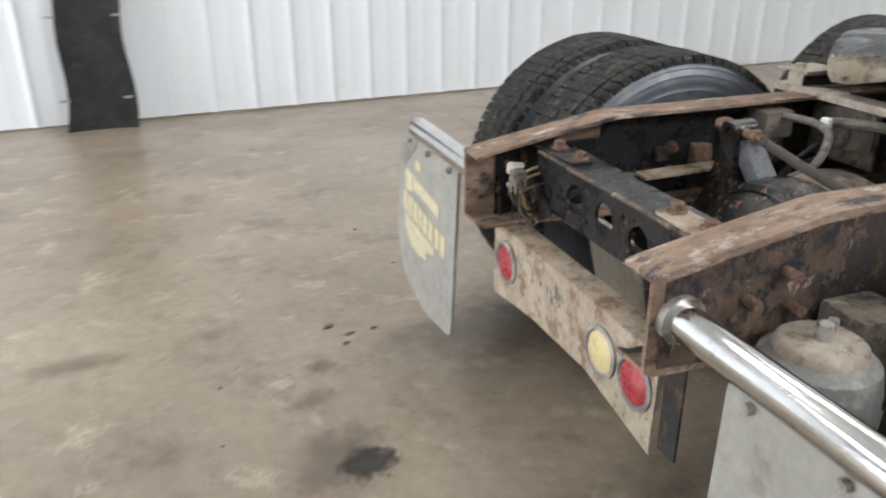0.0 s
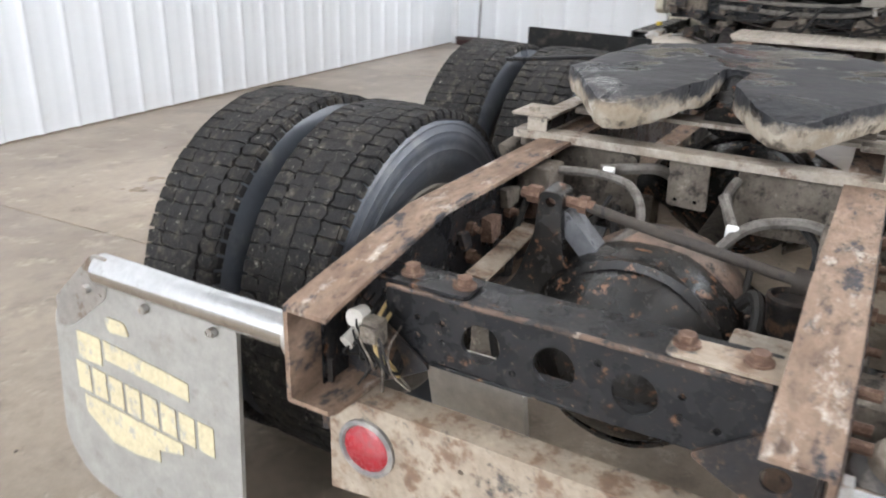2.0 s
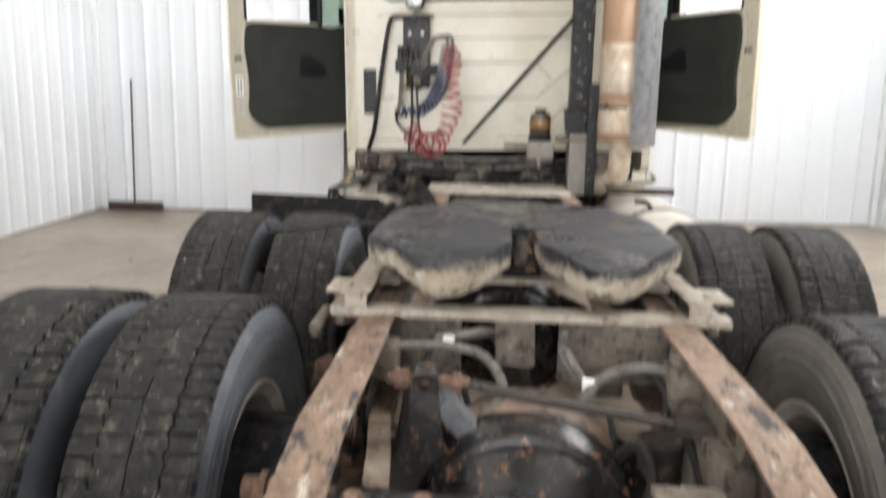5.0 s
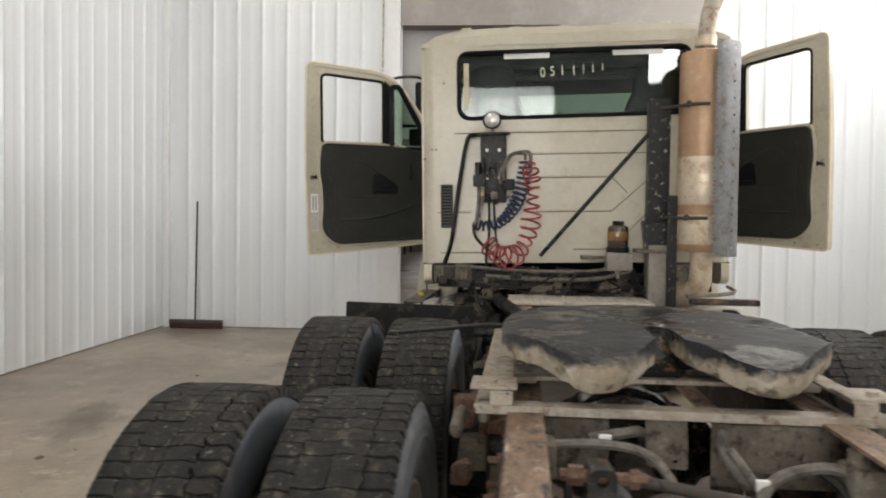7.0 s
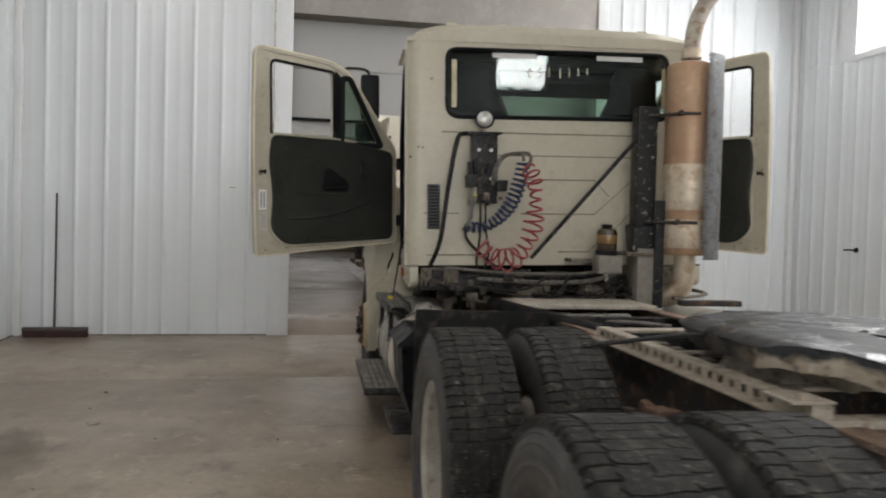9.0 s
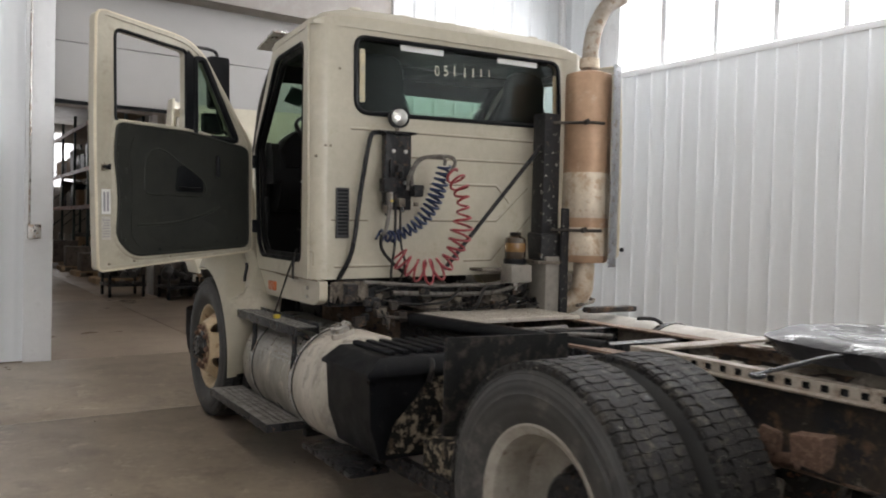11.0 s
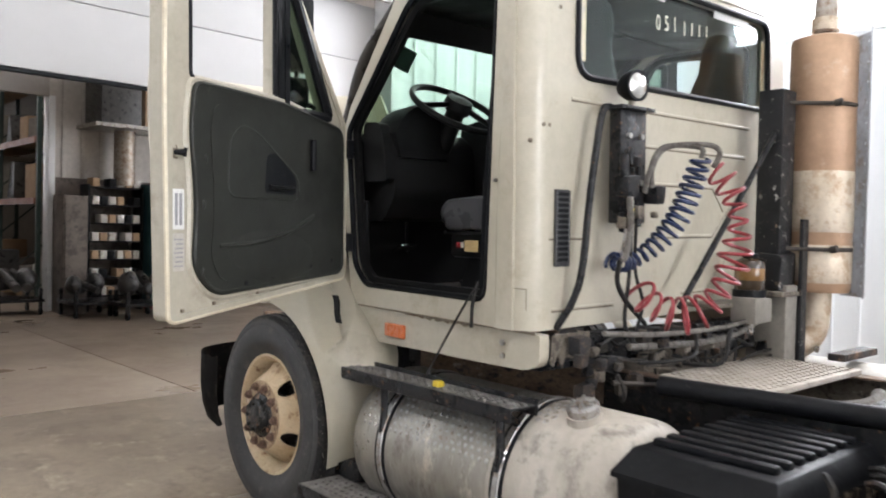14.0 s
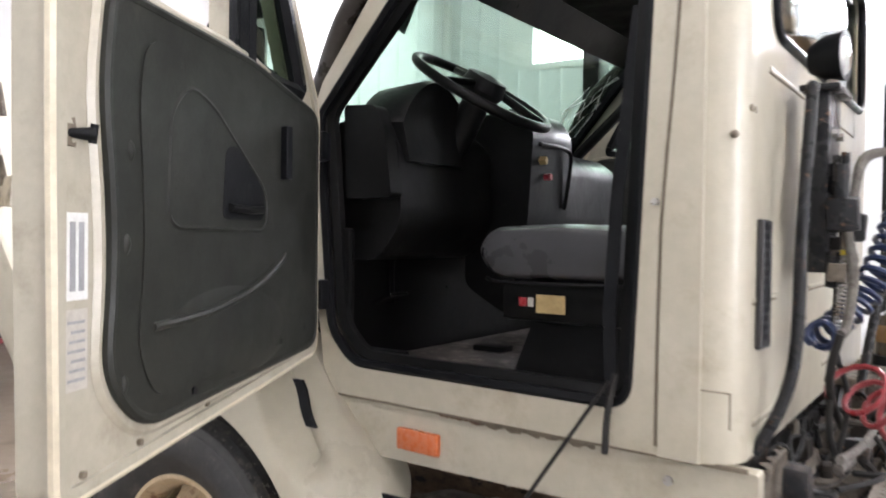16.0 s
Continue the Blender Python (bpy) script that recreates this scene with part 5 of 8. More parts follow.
for s_ in (1, -1):
    bm = box(B(), 1.16, 2.62, min(s_ * 0.395, s_ * 0.495), max(s_ * 0.395, s_ * 0.495), 0.909, 0.915, 0.002)
    box(bm, 1.16, 2.62, min(s_ * 0.400, s_ * 0.449), max(s_ * 0.400, s_ * 0.449), 0.946, 0.953, 0.002)
    sheet(bm, [Vector(p) for p in ((1.16, 0.915), (2.62, 0.915), (2.62, 0.953), (1.16, 0.953))],
          [rounded([(x, 0.920), (x + 0.030, 0.920), (x + 0.030, 0.944), (x, 0.944)], 0.004, 2) for x in [1.325 + 0.064 * i for i in range(20)]], lambda a, b: Vector((a, s_ * 0.449, b)), (0, s_, 0), 0.006)
    box(bm, 1.160, 1.1655, min(s_ * 0.400, s_ * 0.449), max(s_ * 0.400, s_ * 0.449), 0.915, 0.9455, 0.001)
    # black filler added inside the bar so its slots look like dark hollows
    part("slide_pad", box(B(), 1.168, 2.615, min(s_ * 0.402, s_ * 0.440), max(s_ * 0.402, s_ * 0.440), 0.9155, 0.9455, 0), BLACKC, truck)
    part("slide_rail", bm, PALE, truck, "pale slotted fifth wheel slide rail")
    bm = box(B(), 1.165, 1.30, s_ * 0.45 - 0.06, s_ * 0.45 + 0.055, 0.954, 0.962, 0.003)
    cyl(bm, (1.20, s_ * 0.455, 0.961), (1.20, s_ * 0.455, 0.974), 0.016, n=6)
    part("tie_plate", bm, PALE, truck)
    bm = cyl(B(), (1.19, s_ * 0.47, 0.87), (1.19, s_ * 0.47, 0.905), 0.014, n=6)
    part("bolt", bm, DIRTY, truck)
    bm = B()
    skin(bm, [[(1.44, s_ * 0.27, 0.93), (1.78, s_ * 0.27, 0.93), (1.78, s_ * 0.37, 0.93), (1.44, s_ * 0.37, 0.93)],
              [(1.53, s_ * 0.28, 1.02), (1.69, s_ * 0.28, 1.02), (1.69, s_ * 0.36, 1.02), (1.53, s_ * 0.36, 1.02)]])
    part("pivot_bracket", jitter(bm, 0.004, 12), DIRTY, truck, "dirty cast pivot bracket")
    for i in range(9):
        x = 1.36 + 0.115 * i
        part("lock_tooth", box(B(), x, x + 0.05, s_ * 0.368 - 0.03, s_ * 0.368 + 0.03, 0.934, 0.95, 0.004), DIRTY, truck)
for x in (1.40, 1.95, 2.55):
    part("cross_plate", box(B(), x, x + 0.09, -0.40, 0.40, 0.934, 0.946, 0.003), PALE, truck)
part("release_rod", tube(B(), [(1.72, 0.30, 1.03), (1.753, 0.465, 1.04), (1.775, 0.62, 1.022), (1.797, 0.766, 1.002), (1.80, 0.80, 1.00), (1.77, 0.81, 1.0), (1.765, 0.785, 1.002)], 0.0075, 8, 4), BLACKC, truck)


def fifth_wheel():
    """Top plate: a wide rounded casting with two drooping horns, a deep apron and a throat."""
    half = [(1.78 + 0.42 * math.cos(math.pi / 16 * i), 0.437 * math.sin(math.pi / 16 * i) ** 0.7) for i in range(9)]
    half += [(1.60, 0.440), (1.42, 0.436), (1.345, 0.415), (1.27, 0.375), (1.195, 0.325), (1.135, 0.285), (1.09, 0.250), (1.070, 0.222), (1.068, 0.192), (1.082, 0.160),
             (1.125, 0.118), (1.18, 0.084), (1.235, 0.060), (1.275, 0.044), (1.30, 0.037), (1.40, 0.036), (1.50, 0.036), (1.528, 0.030), (1.535, 0.0)]
    pts = [Vector(p) for p in half] + [Vector((x, -y)) for x, y in reversed(half[1:-1])]
    bm = sheet(B(), pts, [], lambda a, b: Vector((a, b, 0.0)), (0, 0, -1), 0.06)
    for _ in range(4):
        es = [e for e in bm.edges if e.calc_length() > 0.045]
        bmesh.ops.subdivide_edges(bm, edges=es, cuts=1)
        bmesh.ops.triangulate(bm, faces=bm.faces[:])
    for v in bm.verts:
        x, y, dpt = v.co.x, v.co.y, min(1.0, max(0.0, -v.co.z / 0.06))
        k = min(1.0, max(0.0, (1.26 - x) / 0.19))
        z = 1.074 - 0.036 * k ** 2
        r = math.hypot(max(0, x - 1.78) / 0.42, y / 0.437)
        if r > 0.88:
            z -= 0.022 * min(1.0, (r - 0.88) / 0.12) ** 2
        z += 0.004 * noise.noise(Vector((x * 7, y * 7, 3))) + 0.003 * noise.noise(Vector((x * 21, y * 21, 7)))
        lip = 0.056 + 0.012 * min(1.0, max(0.0, (1.45 - x) / 0.2)) + 0.005 * noise.noise(Vector((x * 12, y * 12, 1)))
        v.co.z = z - dpt * lip
        if x > 1.45:
            f = 0.10 * dpt ** 2 + 0.03 * math.sin(math.pi * dpt)
            v.co.x += (1.62 - x) * f * 0.8
            v.co.y -= y * f * 0.6
        elif dpt > 0:
            v.co.x += 0.012 * dpt ** 2 - 0.008 * math.sin(math.pi * dpt)
            v.co += Vector(noise.noise_vector(v.co * 24)) * 0.005
    return bm


bm = fifth_wheel()
part("top_plate", bm, PLATE, truck, "greasy black fifth wheel top plate with muddy ramps")
for s_ in (1, -1):
    bm = box(B(), 1.30, 2.05, s_ * 0.24 - 0.015, s_ * 0.24 + 0.015, 0.95, 1.035, 0.004)
    part("plate_rib", bm, HORN, truck)
bm = cyl(B(), (1.44, 0, 0.945), (1.60, 0, 1.035), 0.055, n=14)
box(bm, 1.52, 1.62, -0.12, 0.12, 0.95, 1.03, 0.02)
part("lock_jaw", bm, BLACKG, truck)

# spray panel before the left drive tyres
bm = sheet(B(), rounded([(0.60, 0.985), (1.20, 0.995), (1.20, 0.62), (0.60, 0.60)], 0.01), [circle(0.65, 0.88, 0.006, 8), circle(0.71, 0.86, 0.006, 8)], lambda a, b: Vector((2.828, a, b)), (1, 0, 0), 0.012)
part("spray_panel", bm, SPRAYP, truck, "black rubber spray panel")
part("panel_arm", cyl(B(), (2.86, 0.41, 0.86), (2.86, 1.1, 0.86), 0.02, n=10), BLACKC, truck)


# ---- wheels ----
def wheel_meshes():
    t1 = lathe(B(), [(0.286, -0.100), (0.300, -0.118), (0.335, -0.133), (0.385, -0.142), (0.430, -0.140), (0.468, -0.130), (0.486, -0.118), (0.489, -0.06), (0.490, 0.0),
                     (0.489, 0.06), (0.486, 0.118), (0.468, 0.130), (0.462, 0.1330), (0.459, 0.1315), (0.444, 0.1365), (0.441, 0.1385), (0.438, 0.1375), (0.430, 0.140), (0.418, 0.1425), (0.412, 0.1400), (0.398, 0.1415), (0.395, 0.1432), (0.391, 0.1412), (0.372, 0.1408), (0.352, 0.138), (0.347, 0.134), (0.335, 0.133), (0.300, 0.118), (0.286, 0.100)], 64)
    tyre = mesh_of("tyre", t1, SIDEW)
    tyre.materials.append(RUBBER)
    for p in tyre.polygons:
        if math.hypot(p.center.x, p.center.z) > 0.478:
            p.material_index = 1
    bm = B()
    rows_ = [(-0.123, -0.0692), (-0.0674, -0.0005), (0.0005, 0.0674), (0.0692, 0.123)]
    n = 82
    rt = random.Random(17)
    for k, (h0, h1) in enumerate(rows_):
        off, mid = (0.0, 0.12, 0.24, 0.30)[k], 0 < k < 3
        for i in range(n):
            st = 2 * math.pi / n
            a0 = st * (i + off + rt.uniform(-0.02, 0.02))
            a1 = a0 + st * (rt.uniform(0.925, 0.97) if mid else rt.uniform(0.85, 0.91))
            sk = st * rt.uniform(0.02, 0.07) * (1 if k % 2 else -1)
            ro = (0.4995 if mid else 0.4975) + rt.uniform(-0.0016, 0.0010)
            z0 = 0.004 if k % 2 else 0.0
            z1 = 0.0 if k % 2 else 0.004
            w = [rt.uniform(-0.0012, 0.0012) for q in range(6)]
            hm = (h0 + h1) / 2 + rt.uniform(-0.018, 0.018)
            low, top = [], []
            for r, sh, dst in ((0.488, 0.0, low), (ro, 0.0006 if mid else 0.0014, top)):
                da = 0.0 if r < 0.49 else st * (0.008 if mid else 0.022)
                ring_ = ((a0 + sk + da, h0 - z0 + sh + w[0]), ((a0 + a1) / 2, h0 + z0 + sh + w[1]), (a1 + sk - da, h0 - z0 + sh + w[0]), (a1 - sk - da, hm),
                         (a1 + sk - da, h1 - z1 - sh + w[3]), ((a0 + a1) / 2, h1 + z1 - sh + w[4]), (a0 + sk + da, h1 - z1 - sh + w[3]), (a0 - sk + da, hm))
                for a, h in ring_:
                    dst.append(bm.verts.new((r * math.cos(a), h, r * math.sin(a))))
            bm.faces.new(top)
            for j in range(8):
                bm.faces.new((low[j], low[(j + 1) % 8], top[(j + 1) % 8], top[j]))
    # shoulder lugs
    for s in (1, -1):
        for i in range(n):
            a0 = 2 * math.pi * (i + (0.40 if s > 0 else 0.02)) / n
            a1 = a0 + 2 * math.pi / n * 0.76
            q = [bm.verts.new((r * math.cos(a), s * h, r * math.sin(a))) for a in (a0, a1) for r, h in ((0.4985, 0.116), (0.490, 0.129), (0.474, 0.1325), (0.472, 0.12))]
            for f in ((0, 1, 5, 4), (1, 2, 6, 5), (0, 3, 2, 1), (4, 5, 6, 7)):
                bm.faces.new([q[j] for j in f])
    jitter(bm, 0.0022, 45)
    tread = mesh_of("tread", bm, RUBBER)
    rim = lathe(B(), [(0.292, -0.112), (0.300, -0.114), (0.302, -0.106), (0.288, -0.098), (0.268, -0.085), (0.262, 0.0), (0.268, 0.085), (0.288, 0.098), (0.302, 0.106), (0.300, 0.116), (0.290, 0.118),
                      (0.262, 0.10), (0.250, 0.0), (0.252, -0.07), (0.225, -0.098), (0.17, -0.108), (0.145, -0.108), (0.145, -0.098), (0.17, -0.098), (0.22, -0.088), (0.262, -0.05)], 48)
    return tyre, tread, mesh_of("rim", rim, RIMG)


TYRE, TREAD, RIM = wheel_meshes()


def make_wheel(label):
    w = new("wheel")
    w.empty_display_size = 0.1
    w.parent = truck
    w["label"] = label
    for nm, me in (("tyre", TYRE), ("tread", TREAD), ("rim", RIM)):
        o = new(nm, me)
        o.parent = w
    return w


first = make_wheel("dirty drive wheel with blocky tread and grey-blue sidewall")
WS = Matrix.Diagonal((0.988, 0.93, 0.988, 1))
first.matrix_basis = pose(0.92, 1.05, 0.496) @ WS
spin = 0
for cx, yo, yi in ((0.92, 1.05, 0.728), (2.27, 1.09, 0.758)):
    for y, flip in ((yo, 0), (yi, 180), (-yi, 0), (-yo, 180)):
        if cx == 0.92 and y == yo:
            continue
        spin += 37
        copy_thing(first, pose(cx, y, 0.496, 0, 0, flip) @ pose(0, 0, 0, 0, spin, 0))
# the outer faces of the left-hand wheels are black and dusty
TYREO = TYRE.copy()
TYREO.name = "black_tyre"
TYREO.materials.append(SIDEO)
for p in TYREO.polygons:
    if p.material_index == 0 and p.center.y > 0.09:
        p.material_index = 2
for o in [o for o in bpy.data.objects if o.data == TYRE and o.parent.matrix_basis.translation.y > 0.9]:
    o.data = TYREO
# faces inside the dual gap take the black sidewall to paint its shade
TYREI = TYRE.copy()
TYREI.name = "half_black_tyre"
TYREI.materials.append(SIDEO)
for p in TYREI.polygons:
    if p.material_index == 0 and p.center.y < -0.09:
        p.material_index = 2
for o in [o for o in bpy.data.objects if o.data == TYRE and 0.5 < o.parent.matrix_basis.translation.y < 0.9]:
    o.data = TYREI
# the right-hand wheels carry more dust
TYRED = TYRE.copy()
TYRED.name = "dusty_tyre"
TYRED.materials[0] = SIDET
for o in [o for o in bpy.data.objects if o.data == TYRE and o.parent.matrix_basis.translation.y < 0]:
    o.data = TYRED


# ---- the truck: cab ----
CABX = Matrix.Translation((0, 1.05, 1.1)) @ Matrix.Rotation(radians(-1.2), 4, 'X') @ Matrix.Translation((0, -1.05, -1.1))   # the cab leans to its left
XF = CABX
CB, CL, CR = 4.47, 1.05, -0.95          # back face, left and right sides

# back wall
win = rounded([(0.80, 2.06), (0.80, 2.495), (-0.70, 2.505), (-0.72, 2.075)], [0.09, 0.07, 0.07, 0.09], 7)
bm = sheet(B(), [Vector(p) for p in ((0.97, 1.10), (0.97, 2.58), (-0.87, 2.58), (-0.87, 1.10))], [win], lambda a, b: Vector((CB, a, b)), (1, 0, 0), 0.05)
cab = part("cab_back_panel", bm, CREAM, truck, "cream cab back panel with pressed seams")
# rounded corner posts
for y, s in ((0.97, 1), (-0.87, -1)):
    bm = B()
    lo, hi = [], []
    for i in range(9):
        a = math.pi / 2 * i / 8
        px, py = CB + 0.08 - 0.08 * math.cos(a), y + s * 0.08 * math.sin(a)
        lo.append((px, py, 1.10))
        hi.append((px, py, 2.58))
    lo += [(CB + 0.08, y + s * 0.04, 1.10), (CB + 0.03, y, 1.10)]
    hi += [(CB + 0.08, y + s * 0.04, 2.58), (CB + 0.03, y, 2.58)]
    skin(bm, [[Vector(p) for p in lo], [Vector(p) for p in hi]])
    part("corner_post", bm, CREAM, truck)
TAPER = 0.085
# sides with the door openings
for yy, s in ((CL, 1), (CR, -1)):
    hole = rounded([(4.715, 1.195), (5.60, 1.195), (5.70, 1.29), (5.765, 1.94), (5.235, 2.475), (4.66, 2.475), (4.685, 1.9)], [0.06, 0.05, 0.05, 0.04, 0.07, 0.07, 0.1], 6)
    bm = sheet(B(), [Vector(p) for p in ((4.55, 1.10), (5.71, 1.10), (5.84, 1.93), (5.27, 2.58), (4.55, 2.58))], [hole], lambda a, b: Vector((a, yy, b)), (0, -s, 0), 0.045)
    part("cab_side", bm, CREAM, truck, "cream cab side round the door opening")
    bm = B()
    lp = [Vector((p[0], yy - s * 0.012, p[1])) for p in hole]
    tube(bm, lp + [lp[0]], 0.017, 6, 0)
    part("door_seal", bm, BLACKP, truck, "black rubber door seal")
    bm = B()
    lp = [Vector((p[0] + (0.02 if p[0] < 5 else -0.02), yy - s * 0.05, p[1] + (0.015 if p[1] < 2 else -0.015))) for p in hole]
    tube(bm, lp + [lp[0]], 0.026, 6, 0)
    part("inner_trim", bm, INTER, truck)
    # outer skin standing proud of the door jamb
    part("rear_skin", sheet(B(), [Vector(p) for p in ((4.548, 1.10), (4.64, 1.10), (4.635, 1.6), (4.60, 2.1), (4.60, 2.55), (4.548, 2.55))], [], lambda a, b: Vector((a, yy + s * 0.012, b)), (0, -s, 0), 0.0118), CREAM, truck)
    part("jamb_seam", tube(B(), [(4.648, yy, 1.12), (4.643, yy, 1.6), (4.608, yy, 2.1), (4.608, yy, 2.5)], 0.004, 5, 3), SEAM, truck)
    # rubber ridges and a scuffed plate along the sill
    for k in range(3):
        part("sill_ridge", jitter(tube(B(), [(4.74, yy - s * (0.02 + 0.022 * k), 1.192 - 0.004 * k), (5.15, yy - s * (0.022 + 0.022 * k), 1.190 - 0.004 * k), (5.60, yy - s * (0.02 + 0.022 * k), 1.194 - 0.004 * k)], 0.0085, 8, 6), 0.003, 14, k), BLACKP, truck, "worn black rubber sill ridge")
    part("sill_plate", jitter(box(B(), 5.18, 5.58, min(yy - s * 0.12, yy - s * 0.085), max(yy - s * 0.12, yy - s * 0.085), 1.180, 1.190, 0.002), 0.003, 12), ALUD, truck, "scuffed pale sill plate")
    # rocker skirt
    bm = sheet(B(), rounded([(4.43, 1.092), (5.69, 1.10), (5.51, 0.935), (4.50, 0.955), (4.43, 0.985)], [0.01, 0.01, 0.03, 0.03, 0.03]), [], lambda a, b: Vector((a, yy - s * 0.012, b)), (0, -s, 0), 0.05)
    part("rocker_skirt", bm, CREAM, truck)
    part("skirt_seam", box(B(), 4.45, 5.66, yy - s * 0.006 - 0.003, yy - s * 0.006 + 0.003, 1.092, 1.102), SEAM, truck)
for x, z in ((4.62, 1.045), (4.62, 0.995)):
    part("skirt_bolt", cyl(B(), (x, CL - 0.014, z), (x, CL - 0.004, z), 0.011, n=12), STEEL, truck)
part("side_marker", box(B(), 5.265, 5.415, CL - 0.014, CL + 0.006, 0.975, 1.037, 0.008), AMBERL, truck, "orange side marker light")
bm = box(B(), 4.485, 4.60, CL + 0.001, CL + 0.003, 1.255, 1.258)
box(bm, 4.485, 4.488, CL + 0.001, CL + 0.003, 1.18, 1.258)
box(bm, 4.597, 4.60, CL + 0.001, CL + 0.003, 1.175, 1.255)
part("step_flap_seam", bm, SEAM, truck)
rnd = random.Random(5)
def scrape(x0, x1, ztop, deep, seed):
    """A jagged run of chipped paint under the seam."""
    r_ = random.Random(seed)
    n = int((x1 - x0) / 0.008)
    top = [Vector((x0 + (x1 - x0) * i / n, ztop)) for i in range(n + 1)]
    low = [Vector((p.x + r_.uniform(-.002, .002), ztop - 0.002 - deep * abs(noise.noise(Vector((p.x * 17, seed, 0)))) - r_.uniform(0, 0.004))) for p in reversed(top)]
    return sheet(B(), top + low, [], lambda a, b: Vector((a, CL - 0.0118, b)), (0, 1, 0), 0.0006)


for a, b, z, d, k in ((4.80, 5.02, 1.0905, 0.030, 1), (5.00, 5.14, 1.0905, 0.022, 2), (5.13, 5.27, 1.0905, 0.010, 3)):
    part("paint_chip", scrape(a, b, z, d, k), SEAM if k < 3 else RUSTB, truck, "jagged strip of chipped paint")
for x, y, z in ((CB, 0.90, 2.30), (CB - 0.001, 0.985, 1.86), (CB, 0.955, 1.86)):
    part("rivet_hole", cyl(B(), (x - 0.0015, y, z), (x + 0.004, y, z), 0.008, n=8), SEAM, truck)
part("rivet_hole", ball(B(), (4.492, 1.034, 1.80), 0.009, 0.009, 0.009, 10), SEAM, truck)

# roof: lofted crown with rolled edges
bm = B()
loops = []
for i in range(15):
    u = i / 14
    x = CB - 0.01 + u * 0.86
    row = []
    for j in range(25):
        v = -1 + 2 * j / 24
        y = (CL + CR) / 2 + v * 1.005
        f = 1 - abs(v) ** 6
        g = 1 - max(0, (0.12 - u) / 0.12) ** 2 * 0.55 - max(0, (u - 0.75) / 0.25) ** 2 * 0.7
        row.append(Vector((x + (0.02 * (1 - f) if u < 0.5 else 0), y, 2.555 + 0.125 * max(0, f) ** 0.6 * g)))
    loops.append(row)
vs = [[bm.verts.new(p) for p in r] for r in loops]
for a, b in zip(vs, vs[1:]):
    for i in range(24):
        bm.faces.new((a[i], a[i + 1], b[i + 1], b[i]))
e = bmesh.ops.extrude_face_region(bm, geom=bm.faces[:])
for g in e["geom"]:
    if isinstance(g, bmesh.types.BMVert):
        g.co.z = 2.54
part("roof", bm, CREAM, truck, "cream crowned cab roof")
for y in (-0.45, -0.15, 0.05, 0.25, 0.55):
    bm = box(B(), 5.02, 5.14, y - 0.035, y + 0.035, 2.66, 2.70, 0.014)
    part("roof_marker", bm, AMBERL, truck)
bm = B()
for i in range(5):
    box(bm, 4.56, 5.1, -0.6 + 0.33 * i, -0.53 + 0.33 * i, 2.66, 2.688, 0.01)
part("roof_ribs", bm, CREAM, truck)

# pressed seams on the back panel
segs = [((0.83, 1.965), (-0.53, 1.965)), ((0.46, 1.82), (-0.50, 1.82)), ((0.30, 1.665), (-0.20, 1.665)), ((0.95, 1.44), (0.72, 1.44)), ((0.30, 1.44), (-0.20, 1.44)), ((0.93, 1.17), (0.55, 1.17)),
        ((0.05, 1.19), (-0.16, 1.19)), ((-0.20, 1.665), (-0.30, 1.56)), ((-0.16, 1.19), (-0.26, 1.29)), ((-0.20, 1.44), (-0.45, 1.66)), ((-0.30, 1.30), (-0.50, 1.50))]
for (y0, z0), (y1, z1) in segs:
    part("pressed_bead", tube(B(), [(CB + 0.0060, y0, z0 + 0.006), (CB + 0.0060, y1, z1 + 0.006)], 0.0085, 14, 0), CREAM, truck)
    # thin dark line paints the crease shade below each pressed bead
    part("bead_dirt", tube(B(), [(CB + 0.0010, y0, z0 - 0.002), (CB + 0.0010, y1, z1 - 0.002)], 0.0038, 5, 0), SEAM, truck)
# rear window: gasket, glass, tape strips and chalk strokes
bm = B()
lp = [Vector((CB - 0.002, p[0], p[1])) for p in win]
tube(bm, lp + [lp[0]], 0.014, 8, 0)
part("window_gasket", bm, BLACKP, truck)
win_in = rounded([(0.785, 2.075), (0.785, 2.48), (-0.685, 2.49), (-0.705, 2.09)], [0.08, 0.06, 0.06, 0.08], 7)
rg = part("rear_glass", sheet(B(), win_in, [], lambda a, b: Vector((CB + 0.018, a, b)), (1, 0, 0), 0.005), GLASSR, truck, "dark tinted rear window glass")
rg.visible_shadow = False
for b in ((0.20, 0.50, 2.452, 2.488), (-0.53, -0.21, 2.458, 2.492), (0.735, 0.768, 2.125, 2.43), (-0.70, -0.67, 2.15, 2.42)):
    part("masking_tape", box(B(), CB + 0.012, CB + 0.016, b[0], b[1], b[2], b[3]), PAPER if b[1] - b[0] > 0.1 else CREAMP, truck, "strip of pale tape on the glass")
for k, word in enumerate(("0", "5", "1")):
    d_ = bpy.data.curves.new("marker_digit", 'FONT')
    d_.body, d_.size, d_.extrude = word, 0.092, 0.0008
    tmp = new("marker_digit", d_)
    bpy.context.view_layer.update()
    me = bpy.data.meshes.new_from_object(tmp.evaluated_get(bpy.context.evaluated_depsgraph_get()))
    bpy.data.objects.remove(tmp)
    bm = B()
    bm.from_mesh(me)
    bmesh.ops.transform(bm, verts=bm.verts, matrix=Matrix.Translation((CB + 0.0135, 0.262 - 0.064 * k, 2.326 + 0.006 * k)) @ Matrix(((0, 0, 1), (-0.78, 0, 0), (0, 1, 0))).to_4x4() @ Matrix.Rotation(radians(3), 4, 'Z'))
    part("marker_digit", bm, CHALK, truck, "pale hand-marked digit on the glass")
